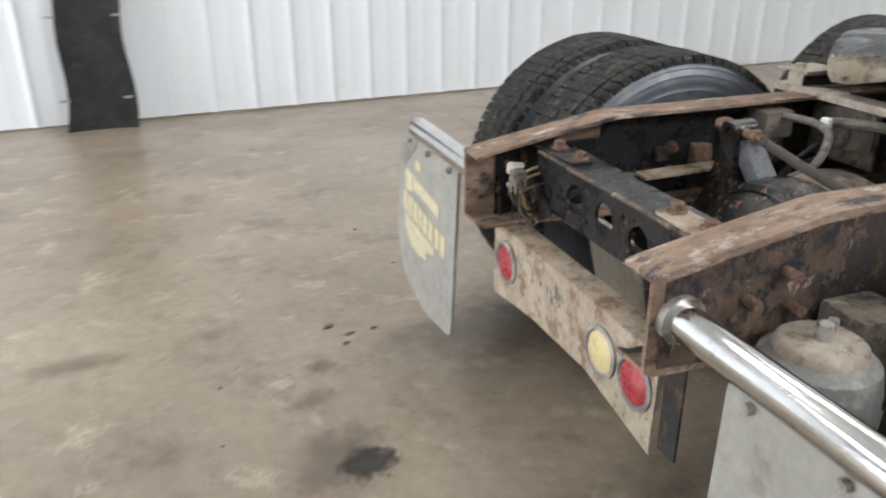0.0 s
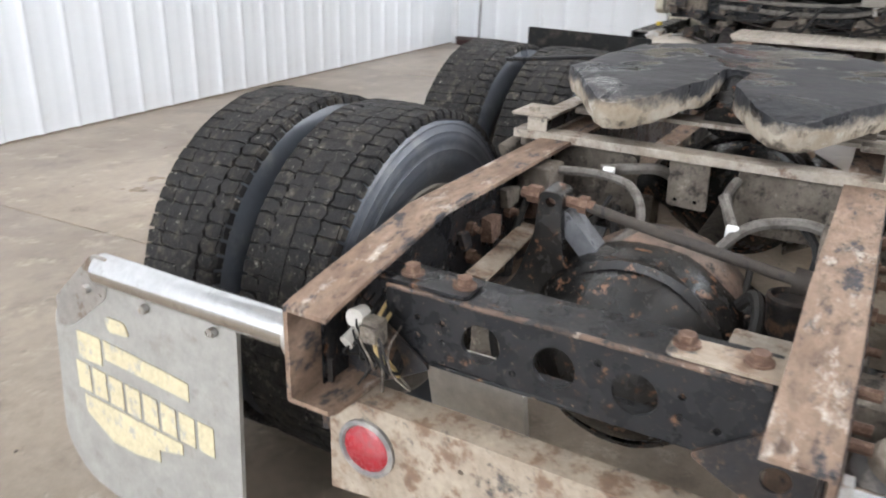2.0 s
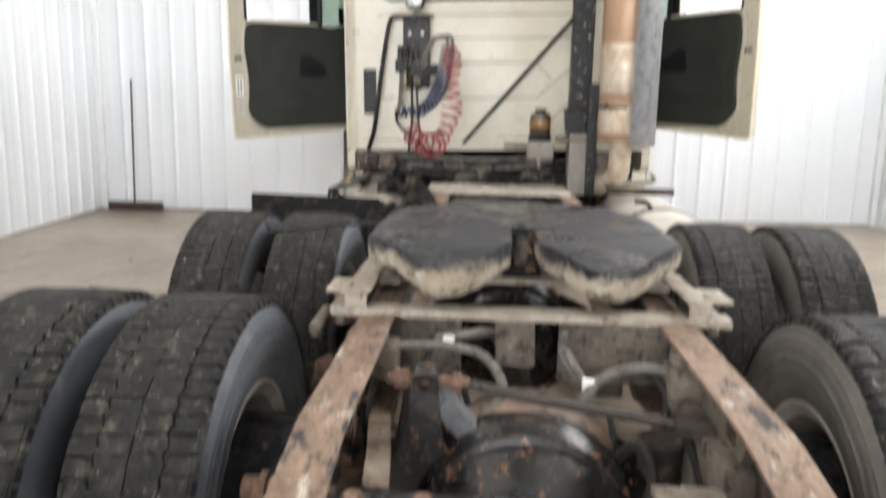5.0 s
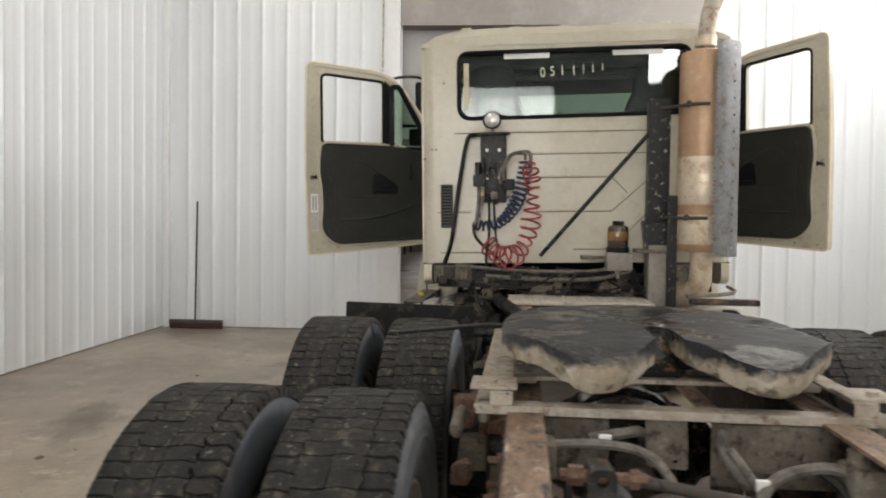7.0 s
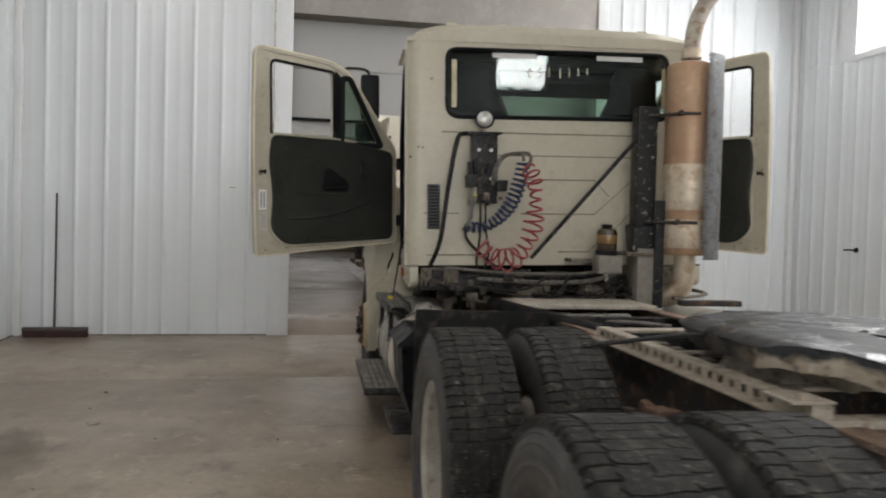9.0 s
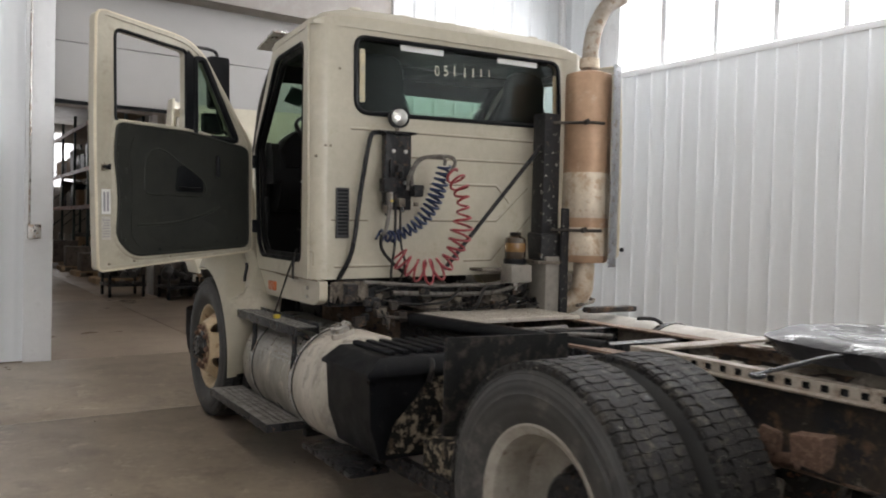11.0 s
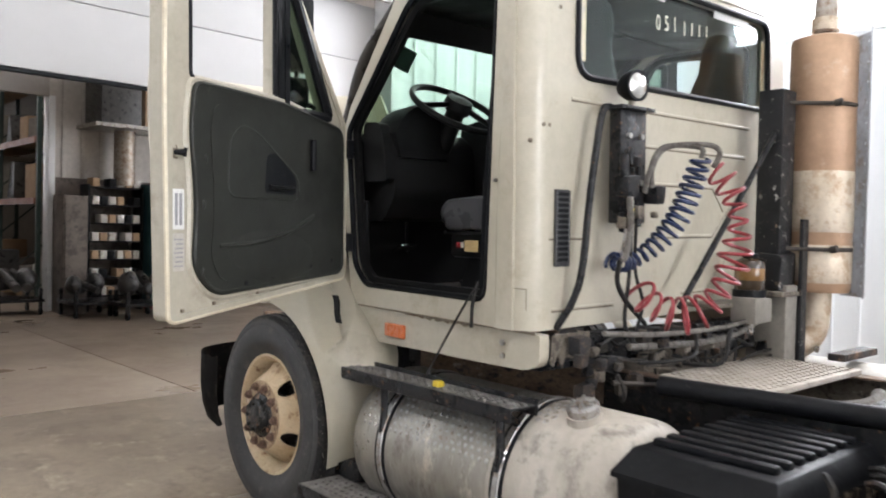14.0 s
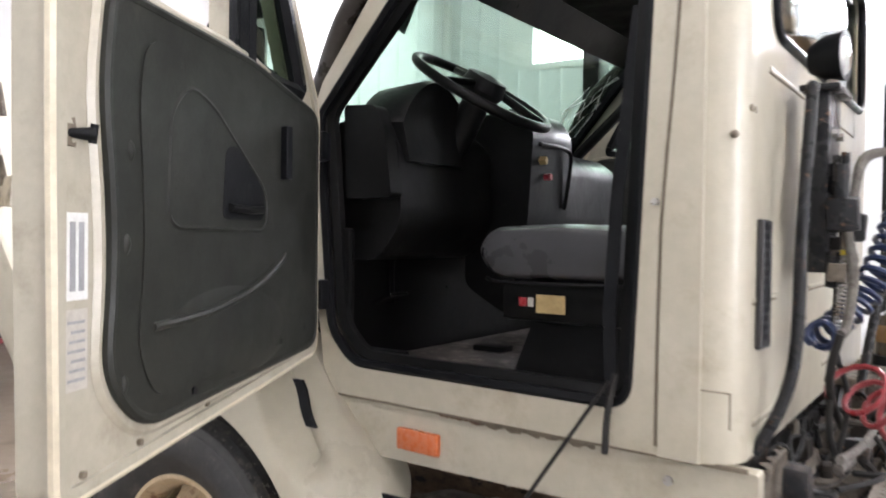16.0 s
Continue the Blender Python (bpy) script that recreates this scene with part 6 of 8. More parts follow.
for k, hgt in enumerate((0.062, 0.058, 0.052, 0.046)):
    part("marker_bar", box(B(), CB + 0.012, CB + 0.015, 0.045 - 0.062 * k - 0.007, 0.045 - 0.062 * k, 2.335 + 0.008 * k, 2.335 + 0.008 * k + hgt), CHALK, truck, "plain pale marker bar on the glass")

# inside of the cab
part("cab_floor", box(B(), 4.52, 5.75, -0.90, 1.0, 1.10, 1.165, 0.005), CARPET, truck, "worn brown cab floor mat")
part("sill_mat", jitter(box(B(), 4.74, 5.58, 0.50, 0.985, 1.168, 1.182, 0.004), 0.006, 9), CARPET, truck, "worn dusty mat by the door sill")
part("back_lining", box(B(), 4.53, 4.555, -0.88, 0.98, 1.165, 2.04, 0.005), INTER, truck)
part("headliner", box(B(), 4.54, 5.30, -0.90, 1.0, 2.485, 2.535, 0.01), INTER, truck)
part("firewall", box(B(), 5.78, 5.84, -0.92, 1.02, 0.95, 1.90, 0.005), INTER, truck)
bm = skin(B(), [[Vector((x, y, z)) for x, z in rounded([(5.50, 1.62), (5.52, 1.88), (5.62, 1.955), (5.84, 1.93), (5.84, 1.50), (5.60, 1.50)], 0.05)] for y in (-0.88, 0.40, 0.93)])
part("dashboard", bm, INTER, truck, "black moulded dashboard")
arc = [(0.94 - 0.42 * k / 12, 1.92 + 0.155 * math.sin(math.pi * k / 12) ** 0.7) for k in range(13)]
bm = skin(B(), [[Vector((x, 0.73 + (y - 0.73) * q, 1.90 + (z - 1.90) * q)) for y, z in arc + [(0.56, 1.80), (0.90, 1.80)]] for x, q in ((5.50, 0.94), (5.53, 1.0), (5.70, 0.95), (5.82, 0.55))])
part("instrument_hood", bm, INTER, truck, "black arched instrument binnacle")
part("dash_end", sheet(B(), rounded([(5.70, 1.98), (5.57, 1.97), (5.53, 1.90), (5.50, 1.69), (5.69, 1.69)], 0.02), [], lambda a, b: Vector((a, 0.985, b)), (0, -1, 0), 0.06), INTERG, truck, "dark grey dash end panel")
part("kick_panel", box(B(), 5.66, 5.78, 0.965, 1.0, 1.17, 1.60, 0.015), INTER, truck)
bm = skin(B(), [[Vector((x, y, z)) for x, z in rounded([(5.36, 1.62), (5.34, 1.95), (5.40, 2.03), (5.62, 2.0), (5.62, 1.40), (5.44, 1.30)], 0.04)] for y in (0.04, 0.08, 0.30, 0.36)])
part("centre_console", bm, INTER, truck, "black angled switch console")
part("console_rim", tube(B(), [(5.35, 0.08, 1.68), (5.325, 0.08, 1.86), (5.33, 0.13, 1.90), (5.33, 0.33, 1.90)], 0.008), INTERG, truck)
part("brake_knob", cyl(B(), (5.345, 0.30, 1.845), (5.318, 0.30, 1.845), 0.014, n=4), TAGC, truck, "yellow push-pull brake knob")
part("brake_knob", cyl(B(), (5.345, 0.26, 1.79), (5.318, 0.26, 1.79), 0.012, n=8), REDL, truck, "red push-pull brake knob")
part("gear_lever", tube(B(), [(5.25, 0.0, 1.2), (5.22, 0.0, 1.5), (5.16, 0.02, 1.72)], 0.012), INTER, truck)
# steering wheel
m_ = Matrix.Translation((5.43, 0.575, 2.055)) @ Matrix.Rotation(radians(-32), 4, 'Y') @ Matrix.Rotation(radians(90), 4, 'X')
n_ = 40
sw = part("steering_wheel", lathe(B(), [(0.0001, -0.01), (0.07, -0.01), (0.08, 0.01), (0.07, 0.05), (0.0001, 0.06)], 20, m_), INTER, truck, "large black steering wheel")
bm = B()
tube(bm, [m_ @ Vector((0.25 * math.cos(2 * math.pi * i / n_), 0, 0.25 * math.sin(2 * math.pi * i / n_))) for i in range(n_ + 1)], 0.0165, 10, 0)
part("wheel_rim", bm, INTER, sw)
for a in (0.5, 2.64, 4.71):
    bm = tube(B(), [m_ @ Vector((0.06 * math.cos(a), 0.02, 0.06 * math.sin(a))), m_ @ Vector((0.23 * math.cos(a), 0, 0.23 * math.sin(a)))], 0.014, 8, 0)
    part("spoke", bm, INTER, sw)
part("steering_column", cyl(B(), m_ @ Vector((0, 0.05, 0)), (5.70, 0.58, 1.60), 0.05, n=14), INTER, truck)
part("pedal", box(B(), -0.045, 0.045, -0.055, 0.055, -0.008, 0.008, 0.005, pose(5.735, 0.68, 1.362, 0, 24, 0)), CHROME, truck, "worn shiny pedal")
part("pedal_arm", tube(B(), [(5.76, 0.63, 1.34), (5.76, 0.64, 1.44), (5.74, 0.65, 1.55)], 0.010), INTER, truck)
part("pedal", box(B(), 5.40, 5.52, 0.38, 0.46, 1.18, 1.20, 0.004), INTER, truck)
# driver and passenger seats
for y0, nm in ((0.32, "driver"), (-0.78, "passenger")):
    c = y0 + 0.26
    # passenger cushion and both backs go near black: cab shade in their colour
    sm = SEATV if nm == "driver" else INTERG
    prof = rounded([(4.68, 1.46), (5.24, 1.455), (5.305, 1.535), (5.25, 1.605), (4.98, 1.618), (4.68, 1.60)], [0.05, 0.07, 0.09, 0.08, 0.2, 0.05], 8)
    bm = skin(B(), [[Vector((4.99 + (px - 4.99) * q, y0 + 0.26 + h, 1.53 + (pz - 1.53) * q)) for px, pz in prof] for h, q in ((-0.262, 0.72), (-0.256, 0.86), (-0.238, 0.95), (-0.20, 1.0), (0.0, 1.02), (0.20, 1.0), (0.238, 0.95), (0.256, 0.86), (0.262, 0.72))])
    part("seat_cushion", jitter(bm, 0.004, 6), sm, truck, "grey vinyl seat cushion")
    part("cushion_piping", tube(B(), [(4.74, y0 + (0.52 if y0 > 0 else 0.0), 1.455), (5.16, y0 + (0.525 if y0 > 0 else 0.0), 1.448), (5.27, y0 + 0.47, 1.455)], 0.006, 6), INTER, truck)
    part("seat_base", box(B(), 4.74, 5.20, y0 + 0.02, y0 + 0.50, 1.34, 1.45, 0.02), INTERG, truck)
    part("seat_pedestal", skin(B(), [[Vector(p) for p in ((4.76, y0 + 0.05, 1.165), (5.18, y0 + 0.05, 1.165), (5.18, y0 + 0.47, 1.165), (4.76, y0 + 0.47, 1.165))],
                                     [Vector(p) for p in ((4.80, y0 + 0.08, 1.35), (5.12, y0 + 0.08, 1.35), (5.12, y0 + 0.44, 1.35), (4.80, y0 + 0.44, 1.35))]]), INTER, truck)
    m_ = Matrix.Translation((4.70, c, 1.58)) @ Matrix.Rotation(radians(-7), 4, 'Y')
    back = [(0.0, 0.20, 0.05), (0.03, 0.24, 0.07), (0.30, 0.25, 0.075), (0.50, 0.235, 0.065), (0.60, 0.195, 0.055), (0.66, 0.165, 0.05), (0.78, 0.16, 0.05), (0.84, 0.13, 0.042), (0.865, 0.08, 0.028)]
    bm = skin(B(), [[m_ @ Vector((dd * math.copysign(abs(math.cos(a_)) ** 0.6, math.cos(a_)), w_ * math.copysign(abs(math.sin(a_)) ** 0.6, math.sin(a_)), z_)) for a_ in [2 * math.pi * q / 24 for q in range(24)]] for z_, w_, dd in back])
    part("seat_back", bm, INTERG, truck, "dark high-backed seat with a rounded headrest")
bm = box(B(), 4.98, 5.07, 0.842, 0.846, 1.37, 1.42)
part("seat_tag", bm, TAGC, truck, "yellowed tag on the seat base")
part("seat_switch", box(B(), 5.10, 5.125, 0.838, 0.848, 1.385, 1.41, 0.003), REDL, truck, "red seat switch")
part("seat_switch", box(B(), 5.08, 5.097, 0.838, 0.848, 1.385, 1.41, 0.003), WHITEP, truck)
part("seat_belt", skin(B(), [[Vector((x - 0.016, y, z)), Vector((x + 0.016, y + 0.004, z)), Vector((x + 0.016, y + 0.008, z)), Vector((x - 0.016, y + 0.004, z))] for x, y, z in ((4.725, 0.985, 2.12), (4.745, 0.985, 1.95), (4.775, 0.985, 1.66), (4.79, 0.985, 1.40), (4.775, 1.0, 1.22))]), BLACKP, truck, "black webbing seat belt")
part("tie_strap", tube(B(), [(4.76, 1.06, 1.25), (4.82, 1.085, 1.15), (4.93, 1.11, 0.98), (5.0, 1.13, 0.86)], 0.0055, 5), BLACKH, truck)
part("tie_strap", tube(B(), [(4.74, 1.065, 1.27), (4.75, 1.085, 1.18), (4.755, 1.085, 1.09)], 0.008, 6), BLACKH, truck)
part("latch_pin", cyl(B(), (4.655, 1.045, 1.66), (4.655, 1.065, 1.66), 0.008, n=10), STEEL, truck)
# windscreen and pillars
bm = B()
skin(bm, [[Vector((5.86, 0.98, 1.90)), Vector((5.93, 0.4, 1.90)), Vector((5.93, -0.3, 1.90)), Vector((5.86, -0.88, 1.90)), Vector((5.855, -0.88, 1.90)), Vector((5.925, -0.3, 1.90)), Vector((5.925, 0.4, 1.90)), Vector((5.855, 0.98, 1.90))],
          [Vector((5.33, 0.93, 2.55)), Vector((5.40, 0.4, 2.56)), Vector((5.40, -0.3, 2.56)), Vector((5.33, -0.83, 2.55)), Vector((5.325, -0.83, 2.55)), Vector((5.395, -0.3, 2.56)), Vector((5.395, 0.4, 2.56)), Vector((5.325, 0.93, 2.55))]])
ws = part("windscreen", bm, GLASSW, truck, "green-tinted windscreen, cracked at one corner")
ws.visible_shadow = False
for y, s in ((CL - 0.03, 1), (CR + 0.03, -1)):
    bm = tube(B(), [(5.88, y - s * 0.02, 1.88), (5.60, y - s * 0.03, 2.22), (5.30, y - s * 0.05, 2.56)], 0.035, 8)
    part("pillar", bm, BLACKP, truck)
    bm = tube(B(), [(5.85, y, 1.90), (5.775, y, 2.02), (5.635, y - s * 0.005, 2.275), (5.30, y - s * 0.02, 2.53)], 0.038, 12, 5)
    part("pillar_seal", bm, PILLB, truck, "glossy brown-black pillar seal")
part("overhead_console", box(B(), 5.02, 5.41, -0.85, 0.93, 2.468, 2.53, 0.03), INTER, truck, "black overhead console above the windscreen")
part("windscreen_header", box(B(), 5.22, 5.38, -0.86, 0.96, 2.52, 2.57, 0.02), BLACKP, truck)
part("sun_shade_band", sheet(B(), [Vector(p) for p in ((-0.85, 0.0), (0.95, 0.0), (0.95, 0.16), (-0.85, 0.16))], [], lambda a, b: Vector((5.345 + 0.85 * b, a, 2.535 - b)), (-0.7, 0, -0.7), 0.006), INTER, truck)
part("inspection_sticker", sheet(B(), [Vector(p) for p in ((0.802, 2.382), (0.672, 2.350), (0.738, 2.240), (0.862, 2.272))], [], lambda a, b: Vector((5.640, a, b)), (1, 0, 0), 0.004), STICK, truck, "dark square sticker inside the windscreen")
bm = skin(B(), [[Vector(p) for p in ((5.30, -0.95, 2.66), (5.30, 1.05, 2.66), (5.30, 1.05, 2.675), (5.30, -0.95, 2.675))], [Vector(p) for p in ((5.60, -0.97, 2.60), (5.60, 1.08, 2.60), (5.61, 1.08, 2.615), (5.61, -0.97, 2.615))]])
part("sun_visor", bm, STEEL, truck, "dull metal outside sun visor")
bm = B()
rnd = random.Random(8)
for i in range(16):
    y0, z0 = rnd.uniform(-0.85, -0.55), rnd.uniform(1.98, 2.3)
    y1, z1 = y0 + rnd.uniform(-0.12, 0.15), z0 + rnd.uniform(-0.14, 0.14)
    x0, x1 = [5.852 - (z - 1.90) * 0.815 for z in (z0, z1)]
    tube(bm, [(x0, y0, z0), (x1, y1, z1)], 0.0014, 4, 0)
part("glass_cracks", bm, PAPER, truck, "fine white cracks in the glass")
TAPER = 0.0
# hood, tilted forward on its front hinge, and the fender panels
bm = B()
loops = []
for i in range(10):
    u = i / 9
    z = 0.98 + 1.60 * u
    x = 7.62 + 0.62 * u + 0.10 * math.sin(u * 3.1)
    hw = 0.97 + 0.30 * u * (1 - u)
    dp = 0.55 - 0.30 * u
    o = [(x - dp, hw), (x - dp * 0.4, hw + 0.01), (x, hw - 0.06), (x + 0.08, hw - 0.25), (x + 0.12, 0.25), (x + 0.12, -0.25), (x + 0.08, -hw + 0.25), (x, -hw + 0.06), (x - dp * 0.4, -hw - 0.01), (x - dp, -hw)]
    q = [(x - dp, -hw + 0.02), (x - dp * 0.4, -hw + 0.015), (x - 0.02, -hw + 0.09), (x + 0.055, -hw + 0.27), (x + 0.095, -0.25), (x + 0.095, 0.25), (x + 0.055, hw - 0.27), (x - 0.02, hw - 0.09), (x - dp * 0.4, hw - 0.015), (x - dp, hw - 0.02)]
    loops.append([Vector((px, 0.05 + py, z)) for px, py in o + q])
skin(bm, loops)
part("hood", bm, HOODC, truck, "cream hood tilted forward, glossy")
rnd = random.Random(23)
for k in range(7):
    x, y, z = 8.02 + 0.05 * (k % 4), 0.80 + 0.035 * k * (1 if k % 2 else 0.4), 1.75 + 0.115 * k
    part("hood_bracket", jitter(box(B(), x - 0.08, x + 0.08, y - 0.012, y + 0.012, z - 0.07, z + 0.09, 0.004), 0.05, 7, k), (ALUD, DIRTY, WHITEP)[k % 3], truck, "bent grey hood inner bracket" if k == 0 else "")
def scoop(x, z):
    """Depth, 0 to 1, of the scooped recess in the fender panel."""
    front, rear = 5.61 + (z - 0.925) * 0.87, 5.54 + (z - 0.925) * 0.62
    t = (x - rear) / max(front - rear, 0.03)
    t = t if t < 1 else 1 - (t - 1) / 0.22
    return max(0.0, t) * min(1.0, max(0.0, (z - 0.895) / 0.05)) if z < 1.32 else 0.0


part("engine", jitter(box(B(), 5.86, 7.15, -0.36, 0.46, 0.60, 1.62, 0.06), 0.05, 4), ENGB, truck, "oily dark engine")
for s, yo in ((1, 0.05), (-1, 0.05)):
    bm = B()
    loops = []
    for i in range(13):
        a = radians(48 + 92 * i / 12)
        loops.append([Vector((6.06 - q * math.cos(a), yo + s * y, 0.50 + q * math.sin(a))) for q, y in ((0.515, 1.05), (0.53, 1.05), (0.53, 0.70), (0.515, 0.70))])
    skin(bm, loops)
    part("splash_liner", bm, GREYR, truck, "grey plastic splash liner")
    back = [Vector(p) for p in ((5.87, 1.02, 1.66), (5.81, 1.015, 1.36), (5.72, 1.00, 1.17), (5.62, 1.00, 1.06), (5.49, 1.01, 0.94), (5.42, 1.04, 0.84), (5.44, 1.08, 0.66), (5.50, 1.12, 0.41))]
    back = smooth_path(back, 14)
    bm = B()
    nu, nv = len(back) - 1, 44
    gv = []
    for i in range(nu + 1):
        a = radians(102 - 114 * i / nu)
        lip = Vector((6.085 - 0.59 * math.cos(a), 1.245, 0.505 + 0.59 * math.sin(a)))
        row = [lip + Vector((0.012 * math.cos(a), -0.07, -0.012 * math.sin(a)))]
        for k in range(nv + 1):
            v = k / nv
            p = lip.lerp(back[i], v)
            p.y += 0.04 * math.sin(math.pi * v) - 0.12 * scoop(p.x, p.z)
            row.append(p)
        row.append(back[i] + Vector((0.01, -0.14, 0)))
        gv.append([bm.verts.new((p.x, yo + s * (p.y - 0.05), p.z)) for p in row])
    for i in range(nu):
        for k in range(nv + 2):
            bm.faces.new((gv[i][k], gv[i][k + 1], gv[i + 1][k + 1], gv[i + 1][k]))
    deep = [max(row, key=lambda v: scoop(v.co.x, v.co.z)).co.copy() for row in gv]
    deep = [p for p in deep if 0.99 < p.z < 1.14 and scoop(p.x, p.z) > 0.5][::3]
    bmesh.ops.solidify(bm, geom=bm.faces[:], thickness=0.012)
    part("fender", bm, HOODC, truck, "cream moulded fender panel with a scooped black vent")
    part("vent_slot", skin(B(), [[p + Vector((-0.036, s * 0.014, 0)), p + Vector((0.004, s * 0.014, 0)), p + Vector((0.004, s * 0.004, 0)), p + Vector((-0.036, s * 0.004, 0))] for p in deep]), BLACKP, truck, "black slot in the fender scoop")
    plan = smooth_path([(6.78, 1.165, 0), (7.0, 1.15, 0), (7.2, 1.06, 0), (7.30, 0.85, 0), (7.34, 0.5, 0), (7.35, 0.05, 0)], 5)
    bm = B()
    gv = [[bm.verts.new((p.x - 0.04 * (z - 0.5) ** 2 * 8 * (k > 2), yo + s * (p.y - 0.05) * (1 - 0.25 * max(0, 0.42 - z)), z + 0.03 * noise.noise(Vector((k * 0.9, z * 9, s))) * (k < 4))) for k, p in enumerate(plan)] for z in (0.30, 0.38, 0.50, 0.62, 0.70)]
    for a, b in zip(gv, gv[1:]):
        for k in range(len(plan) - 1):
            bm.faces.new((a[k], a[k + 1], b[k + 1], b[k]))
    bmesh.ops.solidify(bm, geom=bm.faces[:], thickness=0.012)
    part("bumper_end", bm, SPRAYP, truck, "scuffed black plastic bumper corner, torn at its end")
    part("inner_fender", box(B(), 5.60, 6.75, yo + s * 0.66 - 0.02, yo + s * 0.66 + 0.02, 0.45, 1.20, 0.01), BLACKP, truck)


# ---- cab doors ----
def door(hinge, tip, s, label, lift):
    """A cab door standing out from its hinge; the trimmed inner face looks to the rear."""
    h, t = Vector((*hinge, 0)), Vector((*tip, 0))
    d = (t - h).normalized()
    nrm = Vector((-d.y, d.x, 0)) * s        # out of the inner face
    if nrm.x > 0:
        nrm = -nrm
    P = lambda a, b, o=0.0: h + d * (a * 1.10) + nrm * o + Vector((0, 0, b + lift))
    out = rounded([(0.02, 1.20), (1.06, 1.105), (1.075, 1.9), (1.06, 2.625), (0.43, 2.56), (0.02, 1.93)], [0.04, 0.035, 0.5, 0.06, 0.16, 0.05], 6)
    main = rounded([(0.50, 1.99), (0.955, 1.99), (0.955, 2.535), (0.50, 2.49)], [0.02, 0.03, 0.05, 0.03], 4)
    vent = rounded([(0.13, 1.95), (0.44, 1.95), (0.44, 2.45), (0.38, 2.46)], [0.03, 0.02, 0.02, 0.05], 4)
    ob = part("cab_door", sheet(B(), out, [main, vent], lambda a, b: P(a, b, -0.035), nrm, 0.07), DOORC, truck, label)
    bm = B()
    lp = [P(a, b, 0.036) for a, b in out]
    tube(bm, lp + [lp[0]], 0.010, 6, 0)
    part("edge_bead", bm, CREAMD, ob)
    cen = sum((Vector(p) for p in out), Vector((0, 0))) / len(out)
    inner = [Vector(p) + (cen - Vector(p)).normalized() * 0.028 for p in out]
    part("door_flange", sheet(B(), out, [inner], lambda a, b: P(a, b, 0.034), nrm, 0.010), DOORC, ob)
    for lpn in (main, vent):
        bm = B()
        lp = [P(a, b, 0.03) for a, b in lpn]
        tube(bm, lp + [lp[0]], 0.012 if lpn is main else 0.024, 6, 0)
        part("window_channel", bm, BLACKP, ob, "black window channel")
    part("window_divider", sheet(B(), rounded([(0.452, 1.975), (0.494, 1.975), (0.494, 2.50), (0.452, 2.46)], 0.006), [], lambda a, b: P(a, b, 0.034), nrm, 0.008), BLACKP, ob, "black window divider")
    g = part("vent_glass", sheet(B(), vent, [], lambda a, b: P(a, b, 0.0), nrm, 0.005), GLASSW, ob, "tinted quarter glass")
    g.visible_shadow = False
    trim = rounded([(0.06, 1.235), (0.86, 1.195), (0.955, 1.30), (0.935, 1.55), (0.965, 1.80), (0.945, 1.975), (0.46, 1.965), (0.06, 1.90)], [0.05, 0.14, 0.06, 0.2, 0.1, 0.04, 0.05, 0.05], 7)
    part("door_trim", sheet(B(), trim, [], lambda a, b: P(a, b, 0.034), nrm, 0.022), DTRIM, ob, "dark grey-green moulded door trim")
    ax = Matrix((d, nrm, Vector((0, 0, 1)))).transposed().to_4x4()
    bm = ball(B(), (0, 0, 0), 0.34, 0.014, 0.12, 28)
    bmesh.ops.transform(bm, matrix=Matrix.Translation(P(0.54, 1.335, 0.052)) @ ax @ Matrix.Rotation(radians(-4), 4, 'Y'), verts=bm.verts[:])
    part("map_pocket", bm, DTRIM, ob)
    lp = [P(a, b, 0.047) for a, b in trim]
    part("trim_edge", tube(B(), lp + [lp[0]], 0.0125, 8, 0), DTRIM, ob)
    tcen = sum((Vector(p) for p in trim), Vector((0, 0))) / len(trim)
    lp = [P(*(Vector(p) + (Vector(p) - tcen).normalized() * 0.020), 0.028) for p in trim]
    part("pressed_ridge", tube(B(), lp + [lp[0]], 0.017, 8, 0), DOORC, ob)
    bm = B()
    lp = [P(a, b, 0.056) for a, b in rounded([(0.39, 1.56), (0.80, 1.565), (0.79, 1.79), (0.73, 1.855), (0.64, 1.83), (0.385, 1.655)], 0.05, 6)]
    tube(bm, lp + [lp[0]], 0.007, 6, 0)
    part("pad_bead", bm, DTRIM, ob)
    part("door_pull", sheet(B(), rounded([(0.405, 1.585), (0.60, 1.585), (0.585, 1.745), (0.535, 1.755), (0.405, 1.66)], 0.025), [], lambda a, b: P(a, b, 0.055), nrm, 0.006), BLACKP, ob, "black recessed door pull")
    bm = tube(B(), [P(0.425, 1.612, 0.066), P(0.50, 1.608, 0.074), P(0.575, 1.612, 0.066)], 0.010)
    part("pull_lever", bm, INTERG, ob)
    part("window_crank", box(B(), -0.02, 0.02, -0.012, 0.012, -0.07, 0.07, 0.008, Matrix.Translation(P(0.30, 1.765, 0.066))), BLACKP, ob, "black door lever")
    bm = tube(B(), [P(0.84, 1.375, 0.056), P(0.66, 1.385, 0.064), P(0.48, 1.42, 0.068), P(0.36, 1.462, 0.066), P(0.28, 1.498, 0.056)], 0.010)
    part("map_pocket_lip", bm, DTRIM, ob)
    bm = B()
    sheet(bm, rounded([(0.11, 1.275), (0.83, 1.235), (0.885, 1.33), (0.865, 1.55), (0.885, 1.80), (0.865, 1.915), (0.47, 1.91), (0.11, 1.85)], [0.05, 0.12, 0.06, 0.2, 0.1, 0.05, 0.1, 0.05], 7), [], lambda a, b: P(a, b, 0.0555), nrm, 0.0045)
    part("trim_centre", bm, DTRIM, ob)
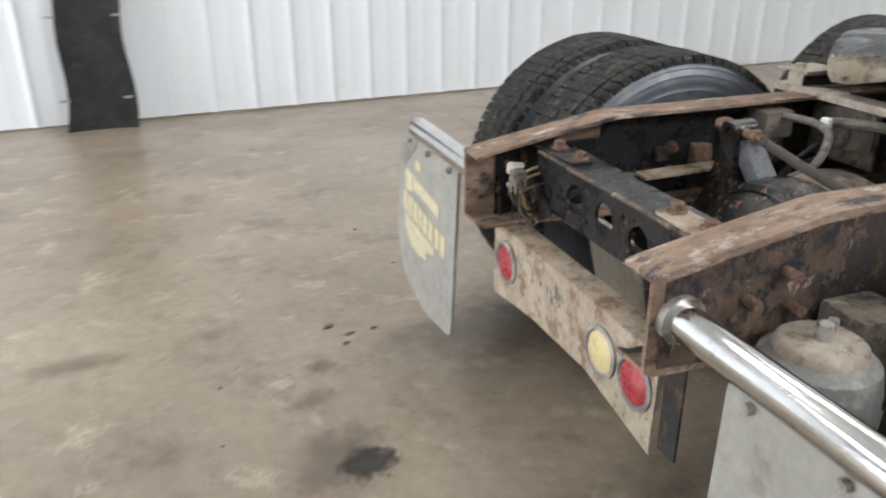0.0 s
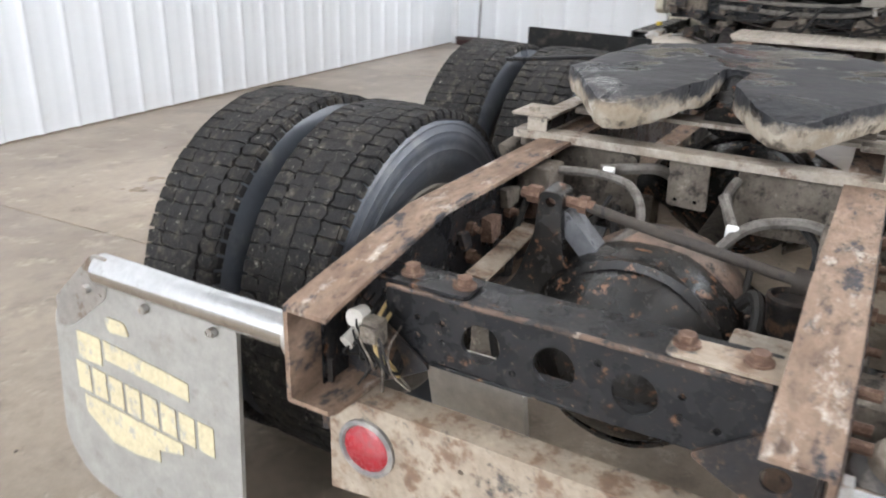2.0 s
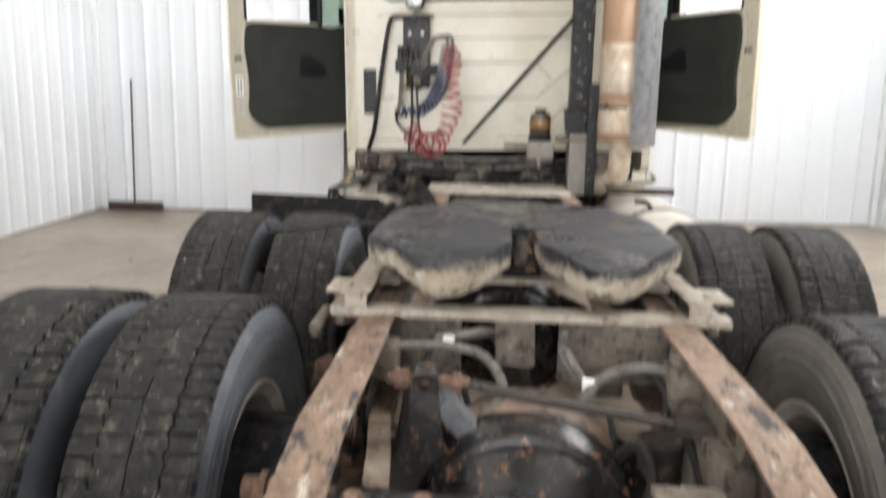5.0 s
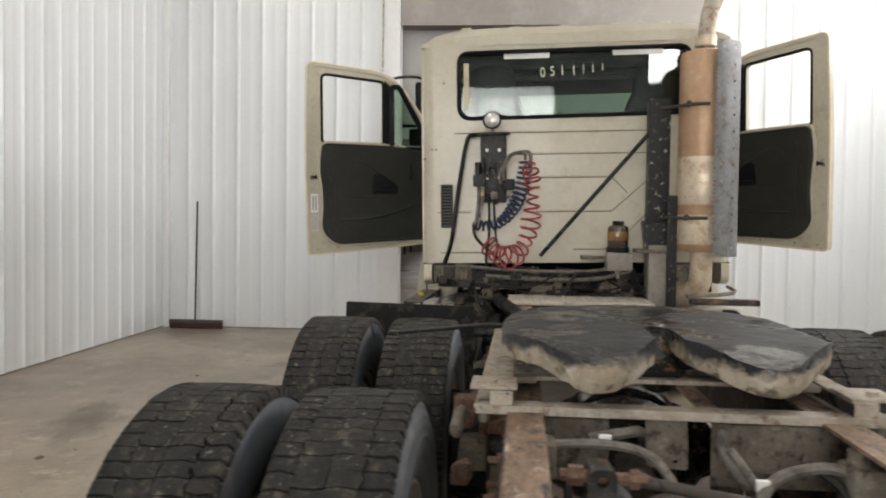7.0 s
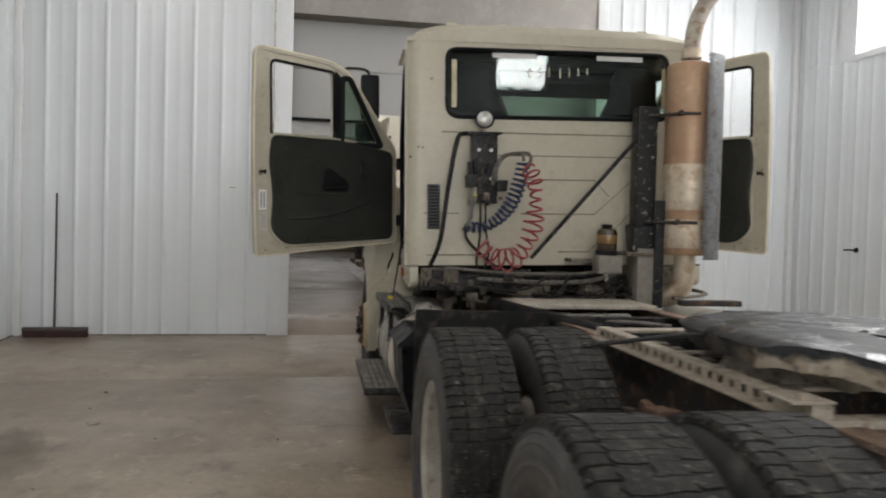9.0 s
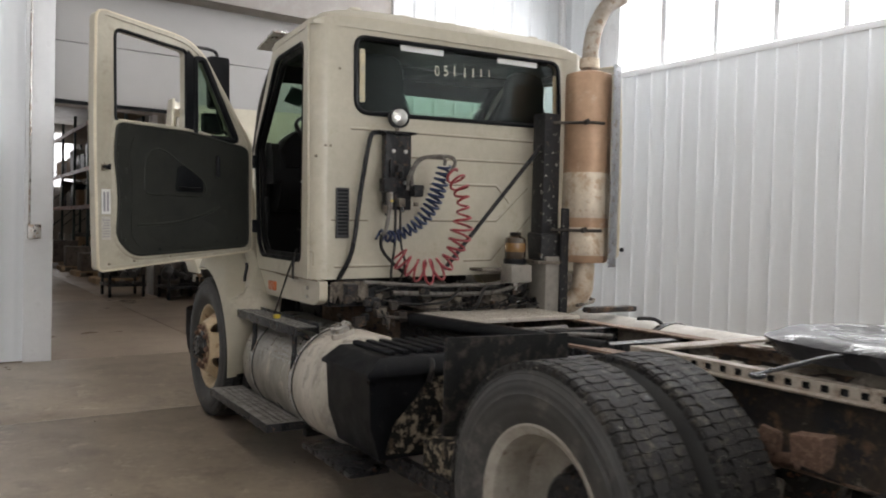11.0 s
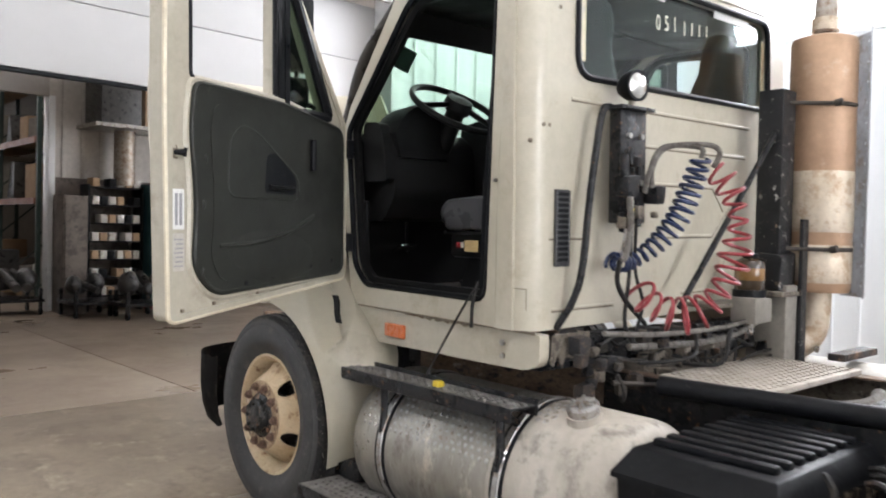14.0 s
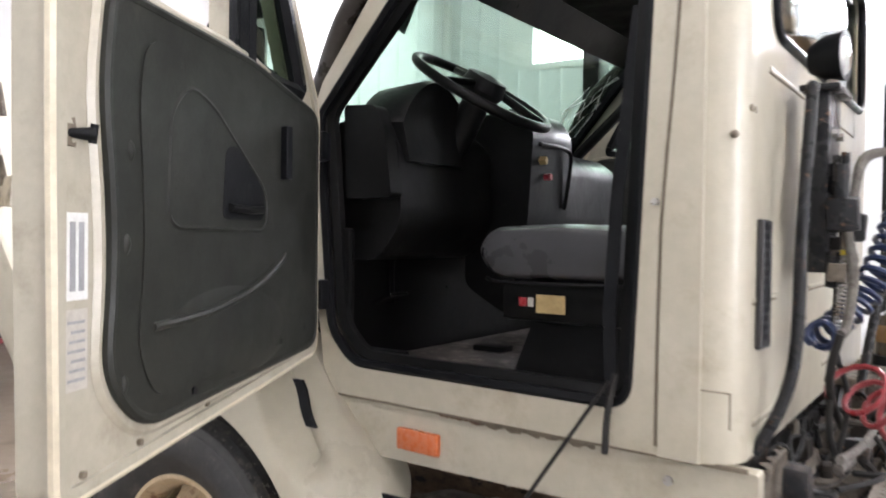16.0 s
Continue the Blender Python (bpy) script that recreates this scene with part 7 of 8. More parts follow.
    for a, b in ((0.905, 1.70), (0.915, 1.53), (0.92, 1.28)):
        part("trim_dent", jitter(ball(B(), P(a, b, 0.052), 0.010, 0.010, 0.022, 10), 0.003, 30), DTRIM, ob)
    for a, b in ((0.78, 1.415), (0.30, 1.27), (0.55, 1.24), (0.70, 1.225), (0.15, 1.29)):
        part("trim_screw", cyl(B(), P(a, b, 0.054), P(a, b, 0.060), 0.009, n=8), BLACKP, ob)
    for a in (0.30, 0.62, 0.85, 1.0):
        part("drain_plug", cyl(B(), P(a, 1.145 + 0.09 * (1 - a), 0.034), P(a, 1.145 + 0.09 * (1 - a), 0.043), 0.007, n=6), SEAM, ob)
    bm = cyl(B(), P(1.03, 1.715, 0.03), P(1.0, 1.715, 0.058), 0.007, 0.013, n=10)
    cyl(bm, P(1.002, 1.70, 0.055), P(1.002, 1.732, 0.060), 0.007, n=8)
    part("door_latch", bm, BLACKP, ob, "black door latch")
    part("latch_grime", jitter(cyl(B(), P(1.035, 1.715, 0.034), P(1.035, 1.715, 0.0375), 0.026, n=14), 0.012, 50), SEAM, ob)
    if s > 0:
        lab = part("data_plate", sheet(B(), [Vector(p) for p in ((0.988, 1.44), (1.04, 1.44), (1.04, 1.585), (0.988, 1.585))], [], lambda a, b: P(a, b, 0.0352), nrm, 0.0015), PAPER, ob, "white data sticker with grey bars")
        for a in (0.998, 1.018):
            part("print_bar", sheet(B(), [Vector(p) for p in ((a, 1.455), (a + 0.012, 1.455), (a + 0.012, 1.57), (a, 1.57))], [], lambda q, b: P(q, b, 0.037), nrm, 0.001), INK, ob)
        part("data_plate", sheet(B(), [Vector(p) for p in ((0.988, 1.29), (1.04, 1.29), (1.04, 1.425), (0.988, 1.425))], [], lambda a, b: P(a, b, 0.0352), nrm, 0.001), WHITEP, ob)
        for k in range(7):
            part("print_bar", sheet(B(), [Vector(p) for p in ((0.994, 1.305 + 0.016 * k), (1.034 - 0.004 * (k % 3), 1.305 + 0.016 * k), (1.034 - 0.004 * (k % 3), 1.310 + 0.016 * k), (0.994, 1.310 + 0.016 * k))], [], lambda q, b: P(q, b, 0.0364), nrm, 0.0006), INK, ob)
    # mirror on its bracket outside the quarter glass
    part("mirror_bracket", tube(B(), [P(0.42, 2.53, -0.03), P(0.30, 2.57, -0.12), P(0.17, 2.57, -0.14), P(0.15, 2.50, -0.14)], 0.012, 8), BLACKC, ob)
    part("mirror_bracket", tube(B(), [P(0.16, 2.0, -0.03), P(0.15, 2.04, -0.10), P(0.15, 2.10, -0.14), P(0.15, 2.2, -0.14)], 0.012, 8), BLACKC, ob)
    bm = box(B(), -0.05, 0.05, -0.075, 0.075, -0.18, 0.18, 0.03, Matrix.Translation(P(0.14, 2.36, -0.15)))
    part("mirror", bm, BLACKP, ob, "tall black mirror housing")
    bm = box(B(), -0.05, 0.05, -0.07, 0.07, -0.07, 0.07, 0.02, Matrix.Translation(P(0.20, 2.07, -0.13)))
    part("spot_mirror", bm, BLACKP, ob)
    return ob


XF = CABX
door((5.76, 1.005), (5.295, 2.09), 1, "cream cab door standing wide, dark grey-green inner trim", 0.025)
door((5.76, -0.905), (4.95, -1.76), -1, "cream cab door standing wide, dark inner trim", 0.05)
for z in (1.35, 1.80):
    for y, s in ((0.985, 1), (-0.885, -1)):
        part("door_hinge", box(B(), 5.70, 5.77, y - 0.02, y + 0.02, z, z + 0.09, 0.008), BLACKP, truck)

# ---- equipment on the cab back ----
part("vent_grille", box(B(), CB - 0.012, CB, 0.845, 0.925, 1.335, 1.625, 0.006), VENTB, truck, "black slotted vent grille")
for i in range(13):
    z = 1.355 + i * 0.0205
    part("vent_slot", box(B(), CB - 0.0125, CB - 0.011, 0.853, 0.917, z, z + 0.0125, 0), BLACKP, truck)
bm = tube(B(), [(CB - 0.012, y, z) for y, z in ((0.849, 1.340), (0.921, 1.340), (0.921, 1.620), (0.849, 1.620), (0.849, 1.340))], 0.005, 6, 0)
part("vent_rim", bm, VENTB, truck)
part("grab_bar", tube(B(), [(CB - 0.05, 0.64, 1.945), (CB - 0.07, 0.70, 1.945), (CB - 0.075, 0.745, 1.90), (CB - 0.07, 0.80, 1.60), (CB - 0.07, 0.835, 1.35), (CB - 0.05, 0.86, 1.22), (CB + 0.0, 0.905, 1.10)], 0.0145, 10, 4), BLACKC, truck, "black tubular grab bar")
bm = box(B(), CB - 0.10, CB - 0.045, 0.485, 0.655, 1.50, 1.945, 0.008)
box(bm, CB - 0.125, CB - 0.035, 0.462, 0.68, 1.94, 1.955, 0.004)
hb = part("hose_bracket", bm, BLACKC, truck, "chipped black steel hose bracket")
for k, (y, z) in enumerate(((0.53, 1.84), (0.61, 1.84), (0.57, 1.75), (0.53, 1.66), (0.61, 1.66), (0.57, 1.56))):
    part("bracket_bolt", cyl(B(), (CB - 0.10, y, z), (CB - 0.115, y, z), 0.012, n=6), STEEL, hb)
bm = jitter(box(B(), CB - 0.17, CB - 0.10, 0.62, 0.70, 1.60, 1.68, 0.01), 0.008, 20)
cyl(bm, (CB - 0.13, 0.67, 1.67), (CB - 0.13, 0.67, 1.76), 0.018, n=10)
part("hose_coupling", bm, BLACKC, truck)
bm = jitter(box(B(), CB - 0.16, CB - 0.10, 0.43, 0.50, 1.58, 1.65, 0.01), 0.008, 20)
part("hose_coupling", bm, BLACKC, truck)
rnd = random.Random(15)
for k in range(14):
    y, z, q = rnd.uniform(0.47, 0.66), rnd.uniform(1.50, 1.76), rnd.uniform(0.010, 0.022)
    x = CB - 0.105 - rnd.uniform(0.0, 0.03)
    bm = box(B(), x - q, x + q, y - q, y + q, z - q * 1.2, z + q, 0.004) if k % 2 else cyl(B(), (x, y, z - q * 2), (x, y, z + q * 2), q * 0.7, n=10)
    part("air_fitting", jitter(bm, 0.006, 30, k), (BLACKC, DIRTY, BLACKG, RUSTD)[k % 4], hb)
part("brass_ring", cyl(B(), (CB - 0.14, 0.64, 1.545), (CB - 0.14, 0.64, 1.557), 0.013, n=12), YELLOW, hb, "small brass hose ring")
part("hose_ferrule", cyl(B(), (CB - 0.14, 0.64, 1.557), (CB - 0.14, 0.64, 1.63), 0.011, n=12), STEEL, hb)
part("strain_spring", coil(B(), [(CB - 0.14, 0.64, 1.545), (CB - 0.135, 0.655, 1.45), (CB - 0.13, 0.675, 1.36)], 0.011, 0.003, 20, 5, 8), STEEL, hb, "steel strain relief spring")
lm = lathe(B(), [(0.0001, 0.075), (0.035, 0.07), (0.056, 0.035), (0.060, 0.0), (0.062, -0.012), (0.050, -0.012)], 24, pose(CB - 0.11, 0.575, 2.035, 0, 0, -96 + 180) @ Matrix.Rotation(radians(180), 4, 'Z'))
wl = part("work_lamp", lm, BLACKP, truck, "round black work lamp")
part("lens", lathe(B(), [(0.054, -0.006), (0.04, -0.016), (0.0001, -0.020)], 24, pose(CB - 0.11, 0.575, 2.035, 0, 0, -96 + 180) @ Matrix.Rotation(radians(180), 4, 'Z')), LAMPG, wl)
part("stem", cyl(B(), (CB - 0.085, 0.575, 1.95), (CB - 0.10, 0.575, 2.0), 0.014, n=8), PALE, wl)
# coiled air lines
XH = CB - 0.14
part("coil_hose", coil(B(), [(4.20, 0.36, 1.76), (4.23, 0.37, 1.66), (4.27, 0.41, 1.52), (4.33, 0.48, 1.41), (4.38, 0.57, 1.35), (XH + 0.04, 0.66, 1.35), (XH + 0.05, 0.70, 1.36)], lambda u: 0.030 + 0.014 * math.sin(math.pi * min(1.0, u * 1.3 + 0.1)), 0.0082, 19), BLUEH, truck, "dark blue coiled air hose")
part("coil_hose", coil(B(), [(4.16, 0.34, 1.72), (4.09, 0.32, 1.62), (4.06, 0.32, 1.48), (4.08, 0.34, 1.32), (4.13, 0.40, 1.19), (4.20, 0.48, 1.145), (4.27, 0.56, 1.18), (4.31, 0.62, 1.24)], lambda u: 0.036 + 0.032 * u + 0.012 * math.sin(u * 19), 0.0074, 16), REDH, truck, "red coiled air hose")
for mt, r, pts in ((GREYHOSE, 0.011, [(4.20, 0.36, 1.76), (4.20, 0.375, 1.80), (XH - 0.02, 0.46, 1.80), (XH, 0.52, 1.70), (XH + 0.02, 0.52, 1.62)]),
                   (GREYHOSE, 0.011, [(4.16, 0.34, 1.72), (4.14, 0.33, 1.78), (4.18, 0.36, 1.81), (XH - 0.03, 0.45, 1.80), (XH, 0.50, 1.72), (XH, 0.50, 1.64)]),
                   (GREYHOSE, 0.012, [(XH, 0.66, 1.62), (XH - 0.02, 0.665, 1.50), (XH - 0.01, 0.68, 1.38), (XH, 0.70, 1.36)]),
                   (BLACKH, 0.010, [(XH, 0.70, 1.36), (XH + 0.02, 0.69, 1.28), (XH + 0.03, 0.62, 1.20), (XH + 0.02, 0.50, 1.10)]),
                   (BLACKH, 0.008, [(XH + 0.02, 0.60, 1.55), (XH + 0.03, 0.60, 1.30), (XH + 0.03, 0.62, 1.10), (XH, 0.55, 1.0)]),
                   (BLACKH, 0.007, [(XH + 0.02, 0.57, 1.55), (XH + 0.03, 0.56, 1.32), (XH, 0.55, 1.18), (XH + 0.02, 0.60, 1.02)])):
    part("air_line", tube(B(), pts, r, 8), mt, truck)
part("brace_rod", cyl(B(), (4.34, 0.27, 1.15), (4.27, -0.51, 2.03), 0.0135, n=10), BLACKC, truck, "long black diagonal brace rod")
XF = Matrix.Identity(4)

# exhaust: silencer, heat guard, stack, elbow and its post
EX, EY = 4.20, -0.71
ex = part("silencer", lathe(B(), [(0.0001, -1.215), (0.14, -1.215), (0.15, -1.23), (0.15, -2.40), (0.143, -2.425), (0.085, -2.445), (0.0001, -2.445)], 36, Matrix.Translation((EX, EY, 0)) @ Matrix.Rotation(radians(-90), 4, 'X')), MUFF, truck, "tan heat-stained upright exhaust silencer")
for z0, z1 in ((1.26, 1.44), (1.50, 1.79)):
    part("silencer_band", lathe(B(), [(0.1505, -z0), (0.1525, -z0 - 0.004), (0.1525, -z1 + 0.004), (0.1505, -z1)], 36, Matrix.Translation((EX, EY, 0)) @ Matrix.Rotation(radians(-90), 4, 'X')), MUFF2, ex)
part("stack_pipe", tube(B(), [(EX, EY, 2.46), (EX, EY - 0.01, 2.62), (EX, EY - 0.05, 2.76), (EX - 0.01, EY - 0.13, 2.89), (EX - 0.02, EY - 0.25, 2.97)], 0.052, 18), STACK, ex, "weathered bent stack pipe")
part("stack_collar", cyl(B(), (EX, EY, 2.47), (EX, EY, 2.53), 0.064, n=20), MUFF2, ex)
part("exhaust_elbow", tube(B(), [(EX, EY, 1.27), (EX, EY, 1.12), (EX + 0.02, EY + 0.01, 1.0), (EX + 0.10, EY + 0.09, 0.93), (EX + 0.28, EY + 0.22, 0.92)], 0.068, 18), MUFF2, ex, "pale exhaust elbow")
bm = B()
n_, rows_n = 25, 104
gv = []
for j in range(rows_n + 1):
    z = 1.19 + 1.28 * j / rows_n
    gv.append([bm.verts.new((EX - 0.205 * math.cos(radians(4 + 78 * i / n_)), EY - 0.205 * math.sin(radians(4 + 78 * i / n_)), z)) for i in range(n_ + 1)])
for j in range(rows_n):
    for i in range(n_):
        if (i in (0, n_ - 1) and j % 2 == 1) or (i % 8 == 4 and j % 8 == 4):
            continue
        bm.faces.new((gv[j][i], gv[j][i + 1], gv[j + 1][i + 1], gv[j + 1][i]))
bmesh.ops.solidify(bm, geom=bm.faces[:], thickness=0.003)
part("heat_guard", bm, GUARD, ex, "perforated grey heat guard")
PX, PY = 4.30, -0.455
bm = box(B(), PX - 0.06, PX + 0.06, PY - 0.065, PY + 0.065, 1.30, 2.16, 0.008)
part("exhaust_bracket", bm, CHIPB, truck, "chipped black steel exhaust bracket")
for z in (1.42, 2.10):
    bm = tube(B(), [(PX - 0.06, PY, z), (EX - 0.05, EY + 0.17, z), (EX - 0.13, EY + 0.10, z), (EX - 0.155, EY, z)], 0.010, 8)
    cyl(bm, (EX - 0.11, EY + 0.12, z), (EX - 0.14, EY + 0.12, z + 0.005), 0.017, n=12)
    part("bracket_clamp", bm, RODB, truck)
bm = jitter(box(B(), PX - 0.085, PX + 0.07, PY - 0.09, PY + 0.085, 1.22, 1.40, 0.02), 0.02, 16)
part("bracket_foot", bm, CHIPB, truck)
part("post", box(B(), PX - 0.10, PX + 0.09, PY - 0.06, PY + 0.06, 0.87, 1.25, 0.008), POSTG, truck, "grey dusty sheet-steel post on the frame")
part("post_flange", jitter(box(B(), PX - 0.115, PX + 0.10, PY - 0.085, PY + 0.135, 1.20, 1.222, 0.004), 0.003, 14), DIRTY, truck)
part("post_angle", jitter(box(B(), PX - 0.120, PX - 0.101, PY - 0.105, PY - 0.045, 0.87, 1.56, 0.003), 0.004, 9), CHIPB, truck, "angle iron with peeling black paint")
# fuel filter with amber bowl
FX, FY = 4.287, -0.215
ff = part("filter_head", jitter(box(B(), FX - 0.07, FX + 0.05, FY - 0.085, FY + 0.075, 1.085, 1.20, 0.012), 0.006, 18), POSTG, truck, "dusty filter head")
part("filter_base", cyl(B(), (FX, FY, 1.20), (FX, FY, 1.232), 0.072, n=24), BLACKP, ff)
bowl = Matrix.Translation((FX, FY, 0)) @ Matrix.Rotation(radians(-90), 4, 'X')
part("filter_bowl", lathe(B(), [(0.0001, -1.232), (0.064, -1.232), (0.066, -1.24), (0.066, -1.345), (0.060, -1.362), (0.040, -1.374), (0.034, -1.378), (0.0001, -1.378)], 28, bowl), BOWL, ff, "dark brown transparent filter bowl")
part("filter_level", lathe(B(), [(0.0662, -1.275), (0.0672, -1.277), (0.0672, -1.328), (0.0662, -1.33)], 28, bowl), AMBER, ff, "amber fuel showing in the bowl")
part("filter_cap", lathe(B(), [(0.0001, -1.378), (0.034, -1.378), (0.036, -1.382), (0.036, -1.394), (0.030, -1.398), (0.0001, -1.398)], 20, bowl), BLACKP, ff)
part("filter_drain", cyl(B(), (FX - 0.01, FY, 1.035), (FX, FY, 1.09), 0.012, 0.028, n=12), STEEL, ff)
part("filter_bracket", box(B(), FX + 0.04, CB, FY - 0.10, FY + 0.22, 1.15, 1.17, 0.004), DIRTY, truck)

part("air_line", tube(B(), [(4.31, 0.82, 1.10), (4.30, 0.62, 1.083), (4.30, 0.40, 1.072), (4.30, 0.14, 1.070), (4.28, -0.05, 1.078), (4.24, -0.25, 1.115)], 0.0105, 8), GREYHOSE, truck, "long dusty grey air line")
# clutter between cab and deck: gearbox, pipes, wires
rnd = random.Random(21)
bm = B()
for a in ((4.32, 4.9, -0.26, 0.26, 0.55, 0.90), (4.22, 4.40, -0.18, 0.16, 0.60, 0.84), (4.45, 4.75, 0.10, 0.34, 0.80, 0.98), (4.40, 4.62, -0.34, -0.10, 0.82, 1.0)):
    box(bm, *a, 0.04)
part("gearbox", jitter(bm, 0.025, 6), DIRTY, truck, "dust-caked gearbox housing")
for k in range(26):
    y0, y1 = rnd.uniform(-0.55, 0.75), rnd.uniform(-0.55, 0.75)
    x0, z0 = rnd.uniform(4.25, 4.5), rnd.uniform(0.90, 1.10)
    pts = [(x0, y0, z0), (x0 + rnd.uniform(-0.06, 0.06), y0 * 0.6 + y1 * 0.4, z0 - rnd.uniform(-0.03, 0.10)), (x0 + rnd.uniform(-0.05, 0.08), y0 * 0.3 + y1 * 0.7, z0 - rnd.uniform(-0.02, 0.12)), (x0 + rnd.uniform(0, 0.12), y1, z0 - rnd.uniform(0.0, 0.15))]
    part("hose", tube(B(), pts, rnd.choice((0.005, 0.006, 0.008, 0.010)), 6, 5), rnd.choice((BLACKH, BLACKH, BLACKH, RODB)), truck)
for k in range(40):
    y, x, z = rnd.uniform(-0.5, 0.9), rnd.uniform(4.30, 4.52), rnd.uniform(0.86, 1.05)
    q = rnd.uniform(0.012, 0.03)
    part("fitting", jitter(box(B(), x - q, x + q, y - q, y + q * 1.4, z - q, z + q * 1.3, 0.008), 0.012, 22, k), rnd.choice((DIRTY, RODB, RUSTD, BLACKC)), truck)
part("cab_mount", jitter(box(B(), 4.48, 4.58, 0.72, 0.88, 0.97, 1.10, 0.015), 0.012, 13), RUSTD, truck)
part("cab_mount", jitter(box(B(), 4.40, 4.56, -0.80, -0.60, 0.97, 1.12, 0.015), 0.012, 13), DIRTY, truck)
top = [(0.72 + 0.014 * k, 1.09) for k in range(19)]
low = [(0.972 - 0.014 * k, 0.985 + 0.035 * ((k * 7) % 5) / 4 - 0.025 * (k % 2)) for k in range(19)]
bm = sheet(B(), [Vector(p) for p in top + low], [], lambda a, b: Vector((4.44 + 0.012 * math.sin(a * 90), a, b)), (1, 0, 0), 0.006)
part("torn_shield", jitter(bm, 0.008, 20), DIRTY, truck, "torn crinkled foil shield")
part("pipe_line", tube(B(), [(4.34, 0.62, 1.03), (4.32, 0.2, 1.015), (4.30, -0.1, 1.03), (4.28, -0.30, 1.09)], 0.014, 8), GREYHOSE, truck)
part("cab_crossbeam", box(B(), 4.50, 4.60, -0.85, 0.95, 0.94, 1.06, 0.01), BLACKC, truck)
part("side_step_frame", tube(B(), [(4.15, -0.62, 0.94), (4.35, -0.95, 0.95), (4.9, -1.05, 0.95)], 0.012, 8, 3), DIRTY, truck)
part("catwalk_bar", box(B(), 4.02, 4.10, -1.02, -0.62, 0.90, 0.935, 0.006), RUSTD, truck)

# deck plate of punched aluminium
dk = part("deck_plate", box(B(), 3.86, 4.30, -0.385, 0.47, 0.893, 0.915, 0.004), DECKP, truck, "pale grubby punched deck plate")
bm = B()
for i in range(11):
    for j in range(20):
        x, y = 3.885 + 0.037 * i, -0.365 + 0.041 * j
        box(bm, x, x + 0.020, y, y + 0.012, 0.9145, 0.9185)
tagged(part("tread_pattern", bm, DECKP, dk), kind="stuff")
for x in (3.05, 3.55):
    part("crossmember", box(B(), x, x + 0.08, -0.40, 0.40, 0.66, 0.88, 0.008), BLACKC, truck)
part("frame_tube", cyl(B(), (2.9, 0.32, 0.888), (4.25, 0.535, 0.885), 0.038, n=18), BLACKP, truck, "thick black tube along the frame")
part("hose", tube(B(), [(3.95, 0.30, 0.82), (3.75, 0.28, 0.852), (3.66, 0.16, 0.86), (3.66, -0.04, 0.862), (3.70, -0.13, 0.86)], 0.030, 12), GREYHOSE, truck)
part("hose", tube(B(), [(3.9, 0.36, 0.82), (3.62, 0.25, 0.852), (3.56, 0.05, 0.86), (3.53, -0.12, 0.855), (3.5, -0.30, 0.84)], 0.012, 8), GREYHOSE, truck)

part("web_plate", box(B(), 2.9, 4.4, -RO + 0.011, -RO + 0.015, 0.64, 0.868, 0.0), DIRTY, truck, "dust-caked inner web")
# right-hand white tank behind the cab
def tank(y, x0, x1, r, zc, body_mat, end_mat, label):
    m_ = Matrix.Translation((0, y, zc)) @ Matrix.Rotation(radians(-90), 4, 'Z')
    bm = lathe(B(), [(0.0001, x0 - 0.012), (r * 0.5, x0 - 0.010), (r - 0.085, x0), (r - 0.045, x0 + 0.012), (r - 0.018, x0 + 0.036), (r - 0.004, x0 + 0.07), (r, x0 + 0.10), (r, x0 + 0.54), (r + 0.001, x0 + 0.541), (r + 0.001, x1 - 0.05), (r - 0.012, x1 - 0.014), (r - 0.05, x1), (0.0001, x1)], 56, m_)
    ob = part("fuel_tank", bm, body_mat, truck, label)
    ob.data.materials.append(end_mat)
    for p in ob.data.polygons:
        if p.center.x < x0 + 0.54:
            p.material_index = 1
    return ob


tank(-0.86, 2.95, 4.55, 0.30, 0.575, WHITEP, WHITEP, "dusty white cylindrical tank")
part("tank_strap", lathe(B(), [(0.303, 3.55), (0.308, 3.553), (0.308, 3.60), (0.303, 3.603)], 40, Matrix.Translation((0, -0.86, 0.575)) @ Matrix.Rotation(radians(-90), 4, 'Z')), BLACKC, truck)
part("tank_fitting", tube(B(), [(3.60, -0.80, 0.875), (3.65, -0.78, 0.90), (3.74, -0.74, 0.895)], 0.012), BLACKC, truck)

# left fuel tank with straps, cap, steps
TY, TZ, TR = 0.855, 0.515, 0.312
lt = tank(TY, 4.02, 5.42, TR, TZ, ALU, ALUD, "dented brushed aluminium fuel tank with a dusty white end")
for x in (4.48, 5.17):
    part("tank_strap", lathe(B(), [(TR + 0.003, x + 0.012), (TR + 0.009, x + 0.015), (TR + 0.009, x + 0.042), (TR + 0.003, x + 0.045)], 48, Matrix.Translation((0, TY, TZ)) @ Matrix.Rotation(radians(-90), 4, 'Z')), STEEL, lt, "worn steel tank strap")
    part("strap_liner", lathe(B(), [(TR + 0.001, x - 0.005), (TR + 0.004, x - 0.004), (TR + 0.004, x + 0.059), (TR + 0.001, x + 0.060)], 48, Matrix.Translation((0, TY, TZ)) @ Matrix.Rotation(radians(-90), 4, 'Z')), BLACKP, lt)
    part("step_bracket", tube(B(), [(x + 0.03, TY + 0.20, 0.76), (x + 0.03, TY + 0.285, 0.80), (x + 0.03, TY + 0.29, 0.70), (x + 0.03, TY + 0.30, 0.60)], 0.016, 8, 3), BLACKC, lt)
CX, CY, CZ = 4.28, TY + 0.10, TZ + TR - 0.015
TILT = Matrix.Translation((CX, CY, CZ)) @ Matrix.Rotation(radians(-19), 4, 'X') @ Matrix.Rotation(radians(90), 4, 'X')
